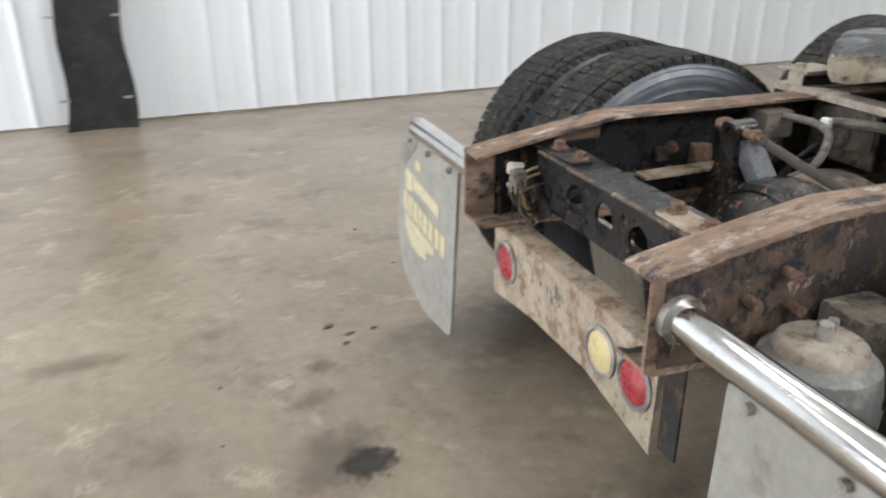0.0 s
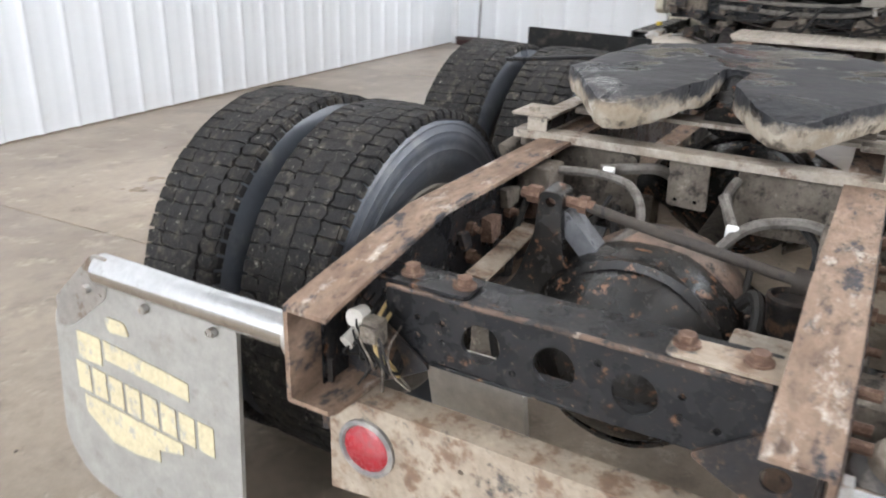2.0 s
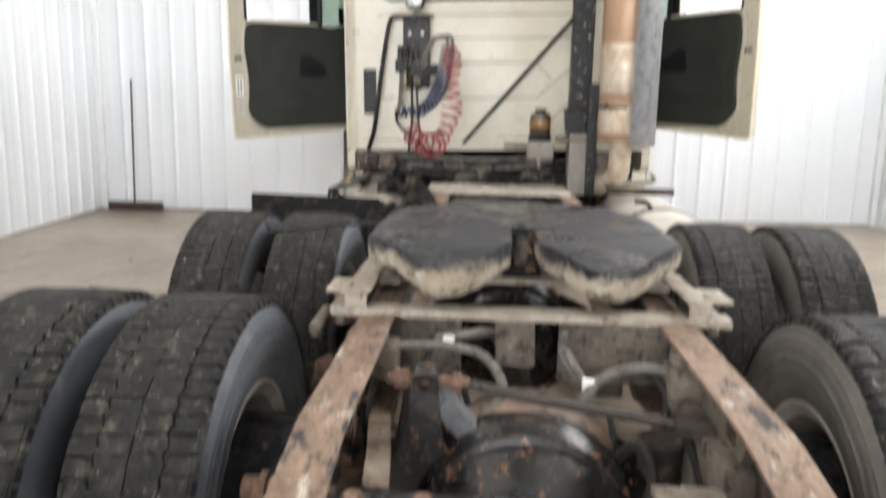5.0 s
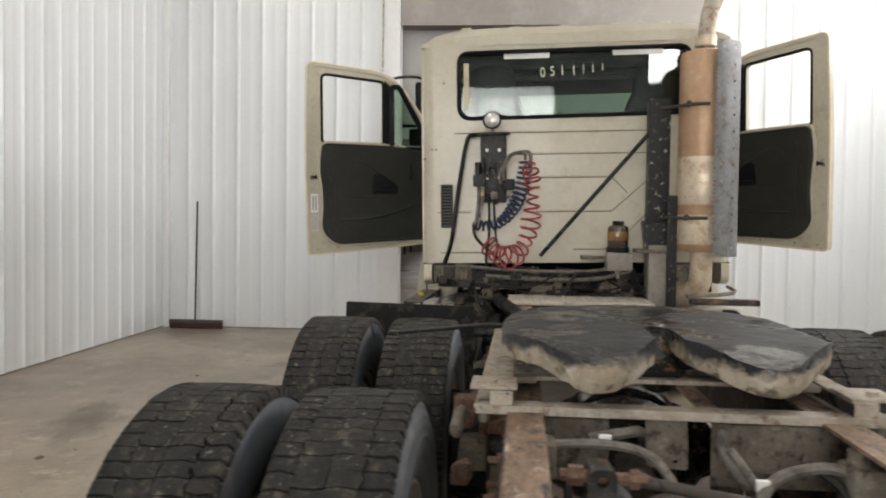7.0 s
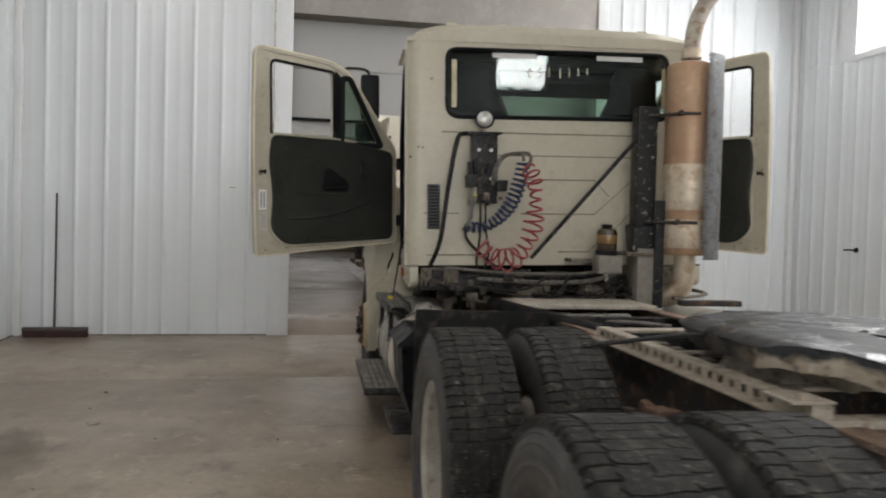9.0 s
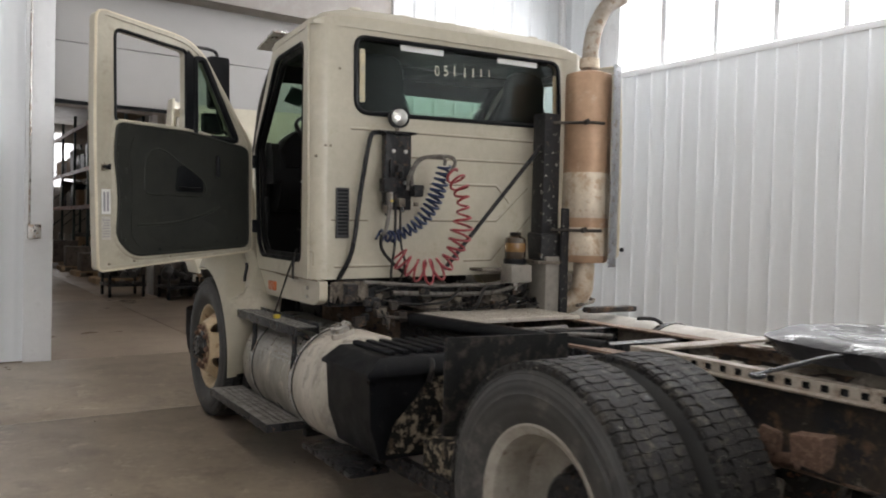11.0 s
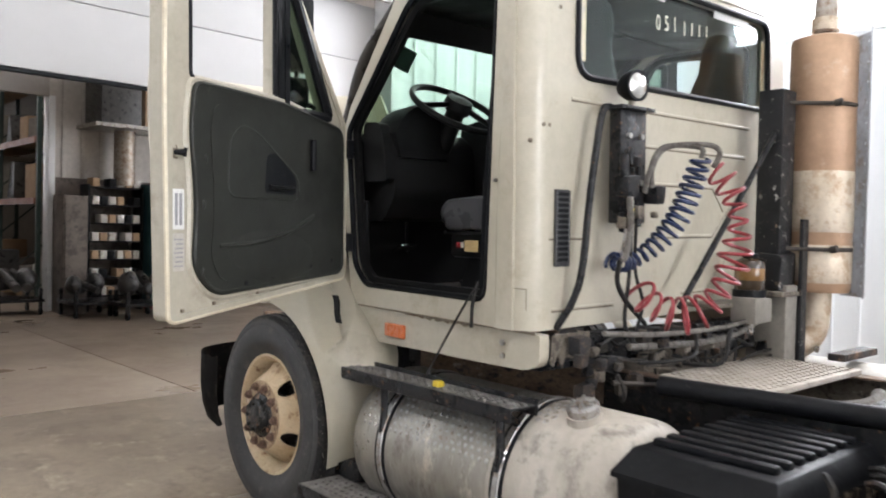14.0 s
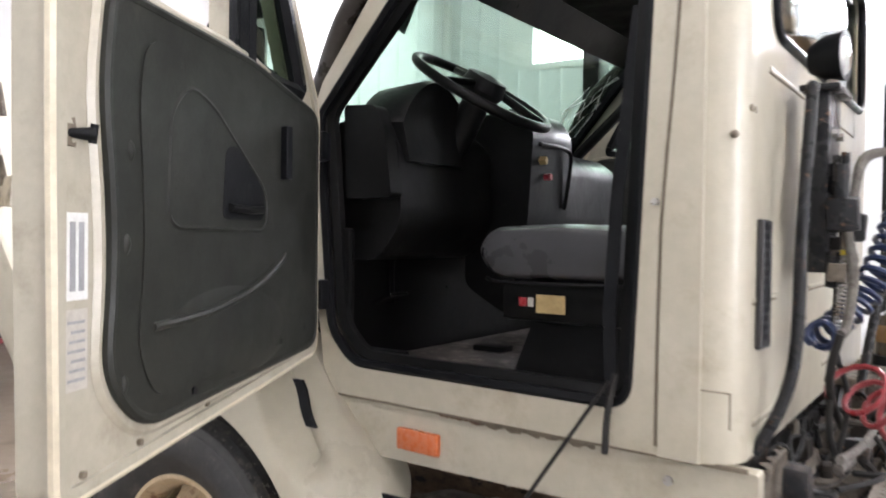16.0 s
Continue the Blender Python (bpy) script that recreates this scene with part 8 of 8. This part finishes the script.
part("filler_neck", lathe(B(), [(0.0001, -0.02), (0.066, -0.02), (0.064, 0.022), (0.0001, 0.022)], 24, TILT), ALUD, lt)
bm = lathe(B(), [(0.057, 0.022), (0.059, 0.030), (0.059, 0.050), (0.052, 0.058), (0.040, 0.060), (0.036, 0.054), (0.0001, 0.054)], 24, TILT)
for i in range(3):
    box(bm, -0.048, 0.048, 0.054, 0.068, -0.007, 0.007, 0.003, TILT @ Matrix.Rotation(math.pi * i / 3, 4, 'Y'))
part("filler_cap", bm, STEEL, lt, "cast fuel filler cap")
# raised dots in the polished upper face of the tank
bm = B()
for i in range(28):
    for j in range(12):
        x = 4.395 + 0.036 * i + (0.018 if j % 2 else 0)
        if 4.47 < x < 4.545 or 5.16 < x < 5.235 or x > 5.36 or (x < 4.47 and j < 7):
            continue
        a = radians(20 + 5.6 * j)
        m_ = Matrix.Translation((x, TY + TR * math.cos(a), TZ + TR * math.sin(a))) @ Matrix.Rotation(a - math.pi / 2, 4, 'X')
        top = bm.verts.new(m_ @ Vector((0, 0, 0.0042)))
        mid = [bm.verts.new(m_ @ Vector((0.0075 * math.cos(q), 0.0075 * math.sin(q), 0.0026))) for q in [math.pi * k / 4 for k in range(8)]]
        low = [bm.verts.new(m_ @ Vector((0.0122 * math.cos(q), 0.0122 * math.sin(q), -0.0005))) for q in [math.pi * k / 4 for k in range(8)]]
        for k in range(8):
            bm.faces.new((top, mid[k], mid[(k + 1) % 8]))
            bm.faces.new((mid[k], low[k], low[(k + 1) % 8], mid[(k + 1) % 8]))
tagged(part("tread_pattern", bm, STEEL, lt), kind="stuff")


def step(x0, x1, y0, y1, z, label, tilt=0.0, rows_n=3, top=TREADP):
    m_ = Matrix.Translation((x0, 0, z)) @ Matrix.Rotation(radians(tilt), 4, 'Y') @ Matrix.Translation((-x0, 0, -z))
    bm = box(B(), x0, x1, y0, y1, z - 0.006, z, 0.002, m_)
    box(bm, x0, x1, y1 - 0.008, y1 + 0.004, z - 0.05, z + 0.003, 0.004, m_)
    box(bm, x0, x1, y0 - 0.004, y0 + 0.006, z - 0.04, z + 0.02, 0.003, m_)
    ob = part("tread_step", bm, BLACKC, truck, label)
    bm = B()
    n = int((x1 - x0) / 0.045)
    for i in range(n):
        for j in range(rows_n):
            x = x0 + 0.03 + i * 0.045
            y = y0 + 0.02 + (y1 - y0 - 0.04) * (j + 0.5) / rows_n
            lathe(bm, [(0.014, 0.0), (0.011, 0.006), (0.007, 0.006), (0.006, 0.0)], 8, m_ @ Matrix.Translation((x, y, z - 0.0005)) @ Matrix.Rotation(radians(90), 4, 'X'))
    tagged(part("grip_pattern", bm, top, ob), kind="stuff")
    bm = box(B(), x0 + 0.008, x1 - 0.008, y0 + 0.008, y1 - 0.010, z + 0.0002, z + 0.0015, 0, m_)
    part("tread_surface", bm, top, ob)
    return ob


step(4.44, 5.49, 1.03, 1.17, 0.838, "dirty black tread step above the tank")
lower = part("tread_step", box(B(), 4.50, 5.62, 0.985, 1.295, 0.262, 0.272, 0.002), BLACKC, truck, "worn punched tread step below the tank")
holes = []
for i in range(27):
    for j in range(7):
        x, y = 4.525 + 0.0396 * i + (0.010 if j % 2 else 0), 1.000 + 0.039 * j
        holes.append(rounded([(x, y), (x + 0.019, y), (x + 0.019, y + 0.019), (x, y + 0.019)], 0.005, 2))
bm = sheet(B(), [Vector(p) for p in ((4.50, 0.98), (5.62, 0.98), (5.62, 1.30), (4.50, 1.30))], holes, lambda a, b: Vector((a, b, 0.297)), (0, 0, 1), 0.003)
part("punched_plate", bm, STEPM, lower, "pale worn punched plate")
bm = box(B(), 4.50, 5.62, 1.3005, 1.307, 0.255, 0.303, 0.002)
box(bm, 4.50, 5.62, 0.973, 0.9795, 0.255, 0.31, 0.002)
box(bm, 4.493, 4.4995, 0.973, 1.307, 0.255, 0.303, 0.002)
part("step_edge", bm, BLACKC, lower)
for x in (4.55, 5.45):
    part("step_hanger", box(B(), x, x + 0.05, 0.88, 1.05, 0.19, 0.28, 0.006), BLACKC, truck)
rear = part("rear_step", jitter(box(B(), 3.62, 4.21, 1.0, 1.21, 0.235, 0.262, 0.003), 0.004, 9), BLACKC, truck, "dirty rear step under the battery box")
part("step_surface", jitter(box(B(), 3.628, 4.202, 1.008, 1.202, 0.263, 0.267, 0.001), 0.003, 12), BLACKC, rear)
part("step_end", box(B(), 5.44, 5.66, 0.80, 1.10, 0.30, 0.40, 0.02), BLACKC, truck)
cy = part("bottle_cap", box(B(), 4.87, 4.905, 1.10, 1.135, 0.841, 0.866, 0.006), YELLOW, truck, "bright yellow plastic plug left on the step")

# battery box with ribbed lid, and dirty brackets behind it
def quad(x0, x1, y0, y1, z):
    return [Vector((x0, y0, z)), Vector((x1, y0, z)), Vector((x1, y1, z)), Vector((x0, y1, z))]


bm = skin(B(), [quad(3.50, 3.955, 0.50, 1.12, 0.34), quad(3.50, 3.97, 0.48, 1.17, 0.50), quad(3.49, 3.975, 0.47, 1.185, 0.735)])
bb = part("battery_box", bm, BLACKP, truck, "black plastic battery box")
bm = skin(B(), [quad(3.468, 3.985, 0.45, 1.205, 0.728), quad(3.468, 3.985, 0.45, 1.205, 0.744), quad(3.505, 3.962, 0.462, 1.125, 0.806), quad(3.515, 3.955, 0.47, 1.115, 0.812)])
part("lid", bm, BLACKP, bb, "ribbed black plastic lid")
for i in range(8):
    y = 0.505 + 0.074 * i
    part("lid_rib", box(B(), 3.54, 3.935, y, y + 0.040, 0.808, 0.834, 0.011), BLACKP, bb)
part("lid_latch", jitter(tube(B(), [(3.50, 0.86, 0.79), (3.465, 0.87, 0.75), (3.475, 0.88, 0.69)], 0.014, 6), 0.006, 30), BLACKH, bb)
rnd = random.Random(4)
bm = sheet(B(), rounded([(0.50, 0.36), (1.10, 0.36), (1.06, 0.50), (0.96, 0.60), (0.86, 0.71), (0.70, 0.715), (0.50, 0.70)], 0.04), [], lambda a, b: Vector((3.489, a, b)), (-1, 0, 0), 0.006)
part("mud_cake", jitter(bm, 0.008, 24), MUDB, bb, "tan mud spattered over the black box")
# block added to keep the gap below the cables dark
part("frame_shield", jitter(box(B(), 3.02, 3.47, 0.46, 0.92, 0.22, 0.46, 0.04), 0.03, 8), MUDB, truck, "mud-spattered dark backing added below the cables")
bm = jitter(box(B(), 3.10, 3.30, 0.47, 0.64, 0.40, 0.66, 0.05), 0.03, 9)
part("air_dryer", bm, RUSTD, truck, "dirty dark air dryer")
part("air_tank", cyl(B(), (2.92, 0.72, 0.40), (3.48, 0.72, 0.40), 0.12, n=24), RUSTD, truck, "dirty dark air tank")
bm = cyl(B(), (3.20, 0.89, 0.662), (2.85, 0.80, 0.735), 0.036, n=16)
cyl(bm, (3.206, 0.892, 0.661), (3.19, 0.888, 0.664), 0.040, n=16)
part("pipe_stub", bm, BLACKH, truck, "thick dusty black pipe stub")
for k in range(16):
    y, x, z = rnd.uniform(0.52, 0.78), rnd.uniform(3.40, 3.47), rnd.uniform(0.73, 0.80)
    part("battery_cable", tube(B(), [(x, y, z), (x - 0.06, y + 0.03, z + 0.01), (x - 0.13, y + rnd.uniform(0, 0.09), z - 0.07), (x - rnd.uniform(0.12, 0.2), y + rnd.uniform(0, 0.12), z - 0.22), (x - 0.05, y + 0.02, z - 0.36)], rnd.uniform(0.006, 0.010), 6, 4), rnd.choice((BLACKH, SPRAYP, BLACKH, BLACKH, RUSTD)), truck)
part("lower_rail_guard", box(B(), 2.95, 4.4, 0.90, 0.95, 0.22, 0.30, 0.01), BLACKC, truck)

# front wheels
bm = lathe(B(), [(0.286, -0.10), (0.31, -0.125), (0.385, -0.146), (0.44, -0.142), (0.475, -0.130), (0.497, -0.112), (0.500, -0.08), (0.494, -0.076), (0.494, -0.066), (0.501, -0.062), (0.502, -0.004), (0.494, 0.0), (0.494, 0.008), (0.502, 0.012), (0.501, 0.066), (0.494, 0.07), (0.494, 0.080),
                 (0.500, 0.084), (0.497, 0.112), (0.475, 0.130), (0.452, 0.1385), (0.446, 0.137), (0.44, 0.142), (0.385, 0.146), (0.352, 0.140), (0.348, 0.136), (0.31, 0.125), (0.286, 0.10)], 64)
FT = mesh_of("tyre", bm, FRONTT)
FT.materials.append(RUBBER)
for p in FT.polygons:
    if math.hypot(p.center.x, p.center.z) > 0.474:
        p.material_index = 1
bm = lathe(B(), [(0.286, -0.10), (0.305, -0.112), (0.262, -0.08), (0.258, 0.03), (0.272, 0.085), (0.29, 0.10), (0.305, 0.105), (0.303, 0.116), (0.288, 0.116), (0.266, 0.088), (0.252, 0.03)], 48)
holes = [circle(0.2165 * math.cos(2 * math.pi * i / 5 - 0.16), 0.2165 * math.sin(2 * math.pi * i / 5 - 0.16), 0.0405, 18) for i in range(5)]


def dish(a, b):
    """The coned disc of the steer wheel."""
    return Vector((a, 0.032 + 0.122 * min(1.0, max(0.0, (0.260 - math.hypot(a, b)) / 0.085)), b))


sheet(bm, circle(0, 0, 0.260, 48), holes + [circle(0, 0, 0.1745, 48)], dish, (0, -1, 0), 0.012)
lathe(bm, [(0.10, 0.139), (0.1745, 0.142), (0.1745, 0.154), (0.165, 0.1565), (0.10, 0.1565)], 48)
FR = mesh_of("rim", bm, RIMW)
bm = lathe(B(), [(0.0001, -0.05), (0.245, -0.05), (0.245, 0.0), (0.20, 0.012), (0.0001, 0.015)], 40)
FD = mesh_of("brake_drum", bm, BLACKC)
bm = lathe(B(), [(0.112, 0.155), (0.110, 0.165), (0.098, 0.172), (0.086, 0.174), (0.084, 0.194), (0.074, 0.204), (0.03, 0.208), (0.0001, 0.208)], 32)
for i in range(8):
    a = 2 * math.pi * i / 8
    cyl(bm, (0.063 * math.cos(a), 0.204, 0.063 * math.sin(a)), (0.063 * math.cos(a), 0.213, 0.063 * math.sin(a)), 0.009, n=6)
FH = mesh_of("hub", jitter(bm, 0.003, 22), BLACKG)
bm = cyl(B(), (0, 0.155, 0), (0, 0.180, 0), 0.0225, 0.020, n=6)
cyl(bm, (0, 0.155, 0), (0, 0.190, 0), 0.011, n=8)
FN = mesh_of("lug_nut", bm, RUSTB)
fw = new("wheel")
fw.parent = truck
fw["label"] = "steer wheel with a cream rusty disc rim"
FX_ = mesh_of("rust_ring", lathe(B(), [(0.100, 0.157), (0.100, 0.1606), (0.166, 0.1606), (0.172, 0.158)], 48), RIMR)
for nm, me in (("tyre", FT), ("rim", FR), ("rust_ring", FX_), ("brake_drum", FD), ("hub", FH)):
    o = new(nm, me)
    o.parent = fw
for i in range(10):
    a = 2 * math.pi * i / 10
    o = new("lug_nut", FN)
    o.parent = fw
    o.matrix_basis = pose(0.1425 * math.cos(a), 0, 0.1425 * math.sin(a))
fw.matrix_basis = pose(6.105, 1.072, 0.510) @ Matrix.Scale(1.015, 4)
copy_thing(fw, pose(6.105, -0.985, 0.510, 0, 0, 180) @ Matrix.Scale(1.015, 4))
part("front_axle", cyl(B(), (6.06, -0.9, 0.48), (6.06, 1.0, 0.48), 0.06, n=14), BLACKG, truck)


# ---- the next bay, seen through the opening ----
XF = BLD
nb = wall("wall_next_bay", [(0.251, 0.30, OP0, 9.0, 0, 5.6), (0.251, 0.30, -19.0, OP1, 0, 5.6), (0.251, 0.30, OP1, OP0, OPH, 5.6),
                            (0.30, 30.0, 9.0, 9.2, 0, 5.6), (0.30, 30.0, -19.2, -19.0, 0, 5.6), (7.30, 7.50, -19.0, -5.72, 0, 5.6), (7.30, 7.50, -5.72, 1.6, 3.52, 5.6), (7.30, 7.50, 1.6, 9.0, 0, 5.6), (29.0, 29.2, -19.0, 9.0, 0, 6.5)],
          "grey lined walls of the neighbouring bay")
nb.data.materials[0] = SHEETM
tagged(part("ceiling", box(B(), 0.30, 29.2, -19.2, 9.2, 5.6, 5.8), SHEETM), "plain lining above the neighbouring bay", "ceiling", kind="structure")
for i in range(22):
    y = -5.9 - 0.30 * i
    part("panel_rib", box(B(), 7.275, 7.302, y - 0.03, y + 0.03, 2.2, 5.6, 0.006), SHEETM, nb)
for i in range(5):
    y = -5.78 - 1.22 * i
    part("wainscot_board", box(B(), 7.270, 7.298, y - 1.21, y, 0.0, 2.2, 0.004), PLY, nb)
part("door_jamb", box(B(), 7.25, 7.52, -5.76, -5.66, 0, 3.52, 0.006), TRIMW, nb)
part("header_beam", box(B(), 7.24, 7.30, -5.66, 1.6, 3.50, 4.6, 0.006), GREYH, nb)


def pallet_rack(x, y, bays, label):
    """A rack running along x' from x, its open face towards +y' at y."""
    rk = thing("pallet_rack", label, "pallet rack", bl(x, y, 0), "pallet racks")
    w = 2.6
    for i in range(bays + 1):
        xx = x + i * w
        for dy in (0.0, -1.0):
            part("upright", box(B(), xx - 0.04, xx + 0.04, y + dy - 0.08, y + dy, 0, 4.9), RACKG, rk)
        for k in range(4):
            part("lacing", cyl(B(), (xx, y - 0.04, 0.2 + k), (xx, y - 1.04, 1.1 + k), 0.018, n=6), RACKG, rk)
    for i in range(bays):
        for z in (1.80, 2.96, 4.35):
            part("beam", box(B(), x + i * w + 0.04, x + (i + 1) * w - 0.04, y - 0.02, y + 0.03, z, z + 0.12), ORANGE, rk)
            part("shelf_deck", box(B(), x + i * w + 0.04, x + (i + 1) * w - 0.04, y - 1.05, y, z + 0.10, z + 0.125), WOOD, rk)
    return rk


pallet_rack(9.6, -6.15, 6, "tall dark pallet rack with rusty red beams and stored boxes")
rnd = random.Random(31)
x = 9.75
while x < 24.6:
    for z in (0.15, 1.926, 3.086):
        w, h, d = rnd.uniform(0.40, 0.95), rnd.uniform(0.35, 0.95), rnd.uniform(0.5, 0.9)
        if rnd.random() < 0.9:
            mt = rnd.choice((CARD, CARD, WHITEP, ENGB, WHITEP, PLY, DIRTY, BLACKP))
            nm = {"cardboard": "carton"}.get(mt.name, "stored_part")
            bx = box(B(), x, x + w, -6.25 - d, -6.25, z, z + h, 0.01)
            if nm == "stored_part":
                bx = jitter(bx, 0.10, 3, x)
            solid(nm, bx, mt, {"carton": "brown cardboard carton stored in the rack", "stored_part": "dusty stored machine part in the rack"}[nm], "carton" if nm == "carton" else "machine part", "things in the pallet rack")
    x += rnd.uniform(0.75, 1.0)
for x in (10.2, 12.9, 15.4, 18.1):
    pl = thing("pallet", "low timber pallet in front of the rack", "pallet", bl(x, -5.7, 0), "pallets by the rack")
    for k in range(5):
        part("board", box(B(), x + 0.2 * k, x + 0.2 * k + 0.12, -6.12, -5.2, 0.105, 0.13), WOOD, pl)
    for k in range(3):
        part("bearer", box(B(), x, x + 0.95, -6.1 + 0.40 * k, -6.0 + 0.40 * k, 0.0, 0.105), WOOD, pl)
    solid("carton", box(B(), x + 0.05, x + rnd.uniform(0.5, 0.9), -6.05, -5.35, 0.131, rnd.uniform(0.5, 1.2), 0.01), rnd.choice((CARD, PLY, ENGB)), "large worn crate standing on a pallet", "crate", "crates on pallets")
pallet_rack(20.0, 0.9, 3, "tall dark rack across the aisle, full of grey stock")
# bright opening far behind the racks
window_4 = tagged(part("window_4", box(B(), 28.9, 28.95, -7.5, 2.0, 2.9, 5.2), glow("far_daylight_window", (0.95, 0.97, 1.0), 3.5)), "bright far window behind the racks", "window", kind="structure")


def engine_cart(x, y, seed):
    rnd = random.Random(seed)
    ct = thing("engine_cart", "low steel trolley loaded with black oily axle parts", "trolley", bl(x, y, 0), "trolleys with machine parts")
    for dx in (-0.35, 0.35):
        for dy in (-0.3, 0.3):
            part("castor", cyl(B(), (x + dx, y + dy - 0.02, 0.06), (x + dx, y + dy + 0.02, 0.06), 0.06, n=12), BLACKP, ct)
            part("leg", box(B(), x + dx - 0.025, x + dx + 0.025, y + dy - 0.025, y + dy + 0.025, 0.08, 0.42), BLACKC, ct)
    part("deck", box(B(), x - 0.40, x + 0.40, y - 0.35, y + 0.35, 0.20, 0.25, 0.01), BLACKC, ct)
    for k in range(6):
        cx, cy, r = x + rnd.uniform(-0.25, 0.25), y + rnd.uniform(-0.25, 0.25), rnd.uniform(0.10, 0.20)
        if k % 2:
            b_ = jitter(ball(B(), (cx, cy, 0.38 + r * 0.8), r, r * 0.8, r, 14), 0.03, 9)
        else:
            b_ = cyl(B(), (cx - 0.3, cy, 0.42), (cx + 0.3, cy + rnd.uniform(-0.2, 0.2), 0.5 + rnd.uniform(0, 0.15)), r * 0.45, n=12)
        part("machine_part", b_, ENGB, ct)


for k, (x, y) in enumerate(((7.2, -5.15), (6.35, -6.0), (5.75, -6.55), (6.1, -7.6))):
    engine_cart(x, y, 50 + k)
# bin shelf, cabinet and heater on the far wall of the next bay
bs = thing("bin_shelf", "black steel shelf with rows of small parts bins", "shelf unit", bl(7.0, -6.6, 0))
for y in (-7.05, -6.17):
    part("side_panel", box(B(), 6.85, 7.25, y - 0.015, y + 0.015, 0, 2.1), BLACKP, bs)
for k in range(7):
    part("shelf", box(B(), 6.85, 7.25, -7.03, -6.19, 0.25 + 0.3 * k, 0.27 + 0.3 * k), BLACKP, bs)
    for j in range(6):
        if (k * 5 + j * 3) % 7:
            part("bin", box(B(), 6.83, 7.1, -7.0 + 0.135 * j, -6.89 + 0.135 * j, 0.272 + 0.3 * k, 0.41 + 0.3 * k, 0.008), (SHEETM, BLACKP, STEEL, CARD)[(j + k) % 4], bs)
tc = thing("tool_cabinet", "tall teal painted steel cabinet with yellow labels", "cabinet", bl(6.9, -7.7, 0))
part("body", box(B(), 6.6, 7.25, -8.5, -7.15, 0.15, 2.15, 0.02), TEAL, tc)
part("plinth", box(B(), 6.64, 7.25, -8.46, -7.19, 0.0, 0.15), REDH, tc)
part("label_strip", box(B(), 6.592, 6.599, -7.3, -7.18, 0.9, 1.6), YELLOW, tc)
part("label_strip", box(B(), 6.592, 6.599, -7.55, -7.35, 1.15, 1.25), YELLOW, tc)
part("handle", cyl(B(), (6.57, -7.82, 1.0), (6.57, -7.82, 1.3), 0.012, n=8), STEEL, tc)
ht = thing("unit_heater", "boxed unit heater on a wall shelf with a steel flue", "heater", bl(6.8, -6.9, 3.2))
part("shelf", box(B(), 6.4, 7.3, -7.6, -6.1, 3.02, 3.08), STEEL, ht)
part("casing", box(B(), 6.45, 7.2, -7.4, -6.9, 3.08, 3.85, 0.02), CARD, ht)
part("fan_box", box(B(), 6.45, 7.2, -6.85, -6.2, 3.08, 3.8, 0.02), ENGB, ht)
part("flue", cyl(B(), (6.9, -6.75, 2.1), (6.9, -6.75, 3.05), 0.17, n=20), STACK, ht)
dc = thing("steel_locker", "dark steel locker beside the doorway", "locker", bl(7.0, -5.9, 0))
part("body", box(B(), 6.7, 7.2, -6.1, -5.72, 0.0, 1.9, 0.01), PLY, dc)
part("door_leaf", box(B(), 6.682, 6.70, -6.08, -5.75, 0.05, 1.85, 0.004), PLY, dc)
for lx in (3.0, 8.0, 13.0):
    t_ = thing("strip_light", "ceiling strip light of the neighbouring bay, lit", "ceiling light", bl(lx, -4.6, 5.6), "strip lights of the next bay")
    part("housing", box(B(), lx - 0.12, lx + 0.12, -5.8, -3.4, 4.95, 5.02, 0.01), TRIMW, t_)
    part("hanger", cyl(B(), (lx, -4.6, 5.0), (lx, -4.6, 5.6), 0.006, n=6), STEEL, t_)
    part("diffuser", box(B(), lx - 0.10, lx + 0.10, -5.75, -3.45, 4.925, 4.948, 0.005), TUBE, t_)
XF = Matrix.Identity(4)
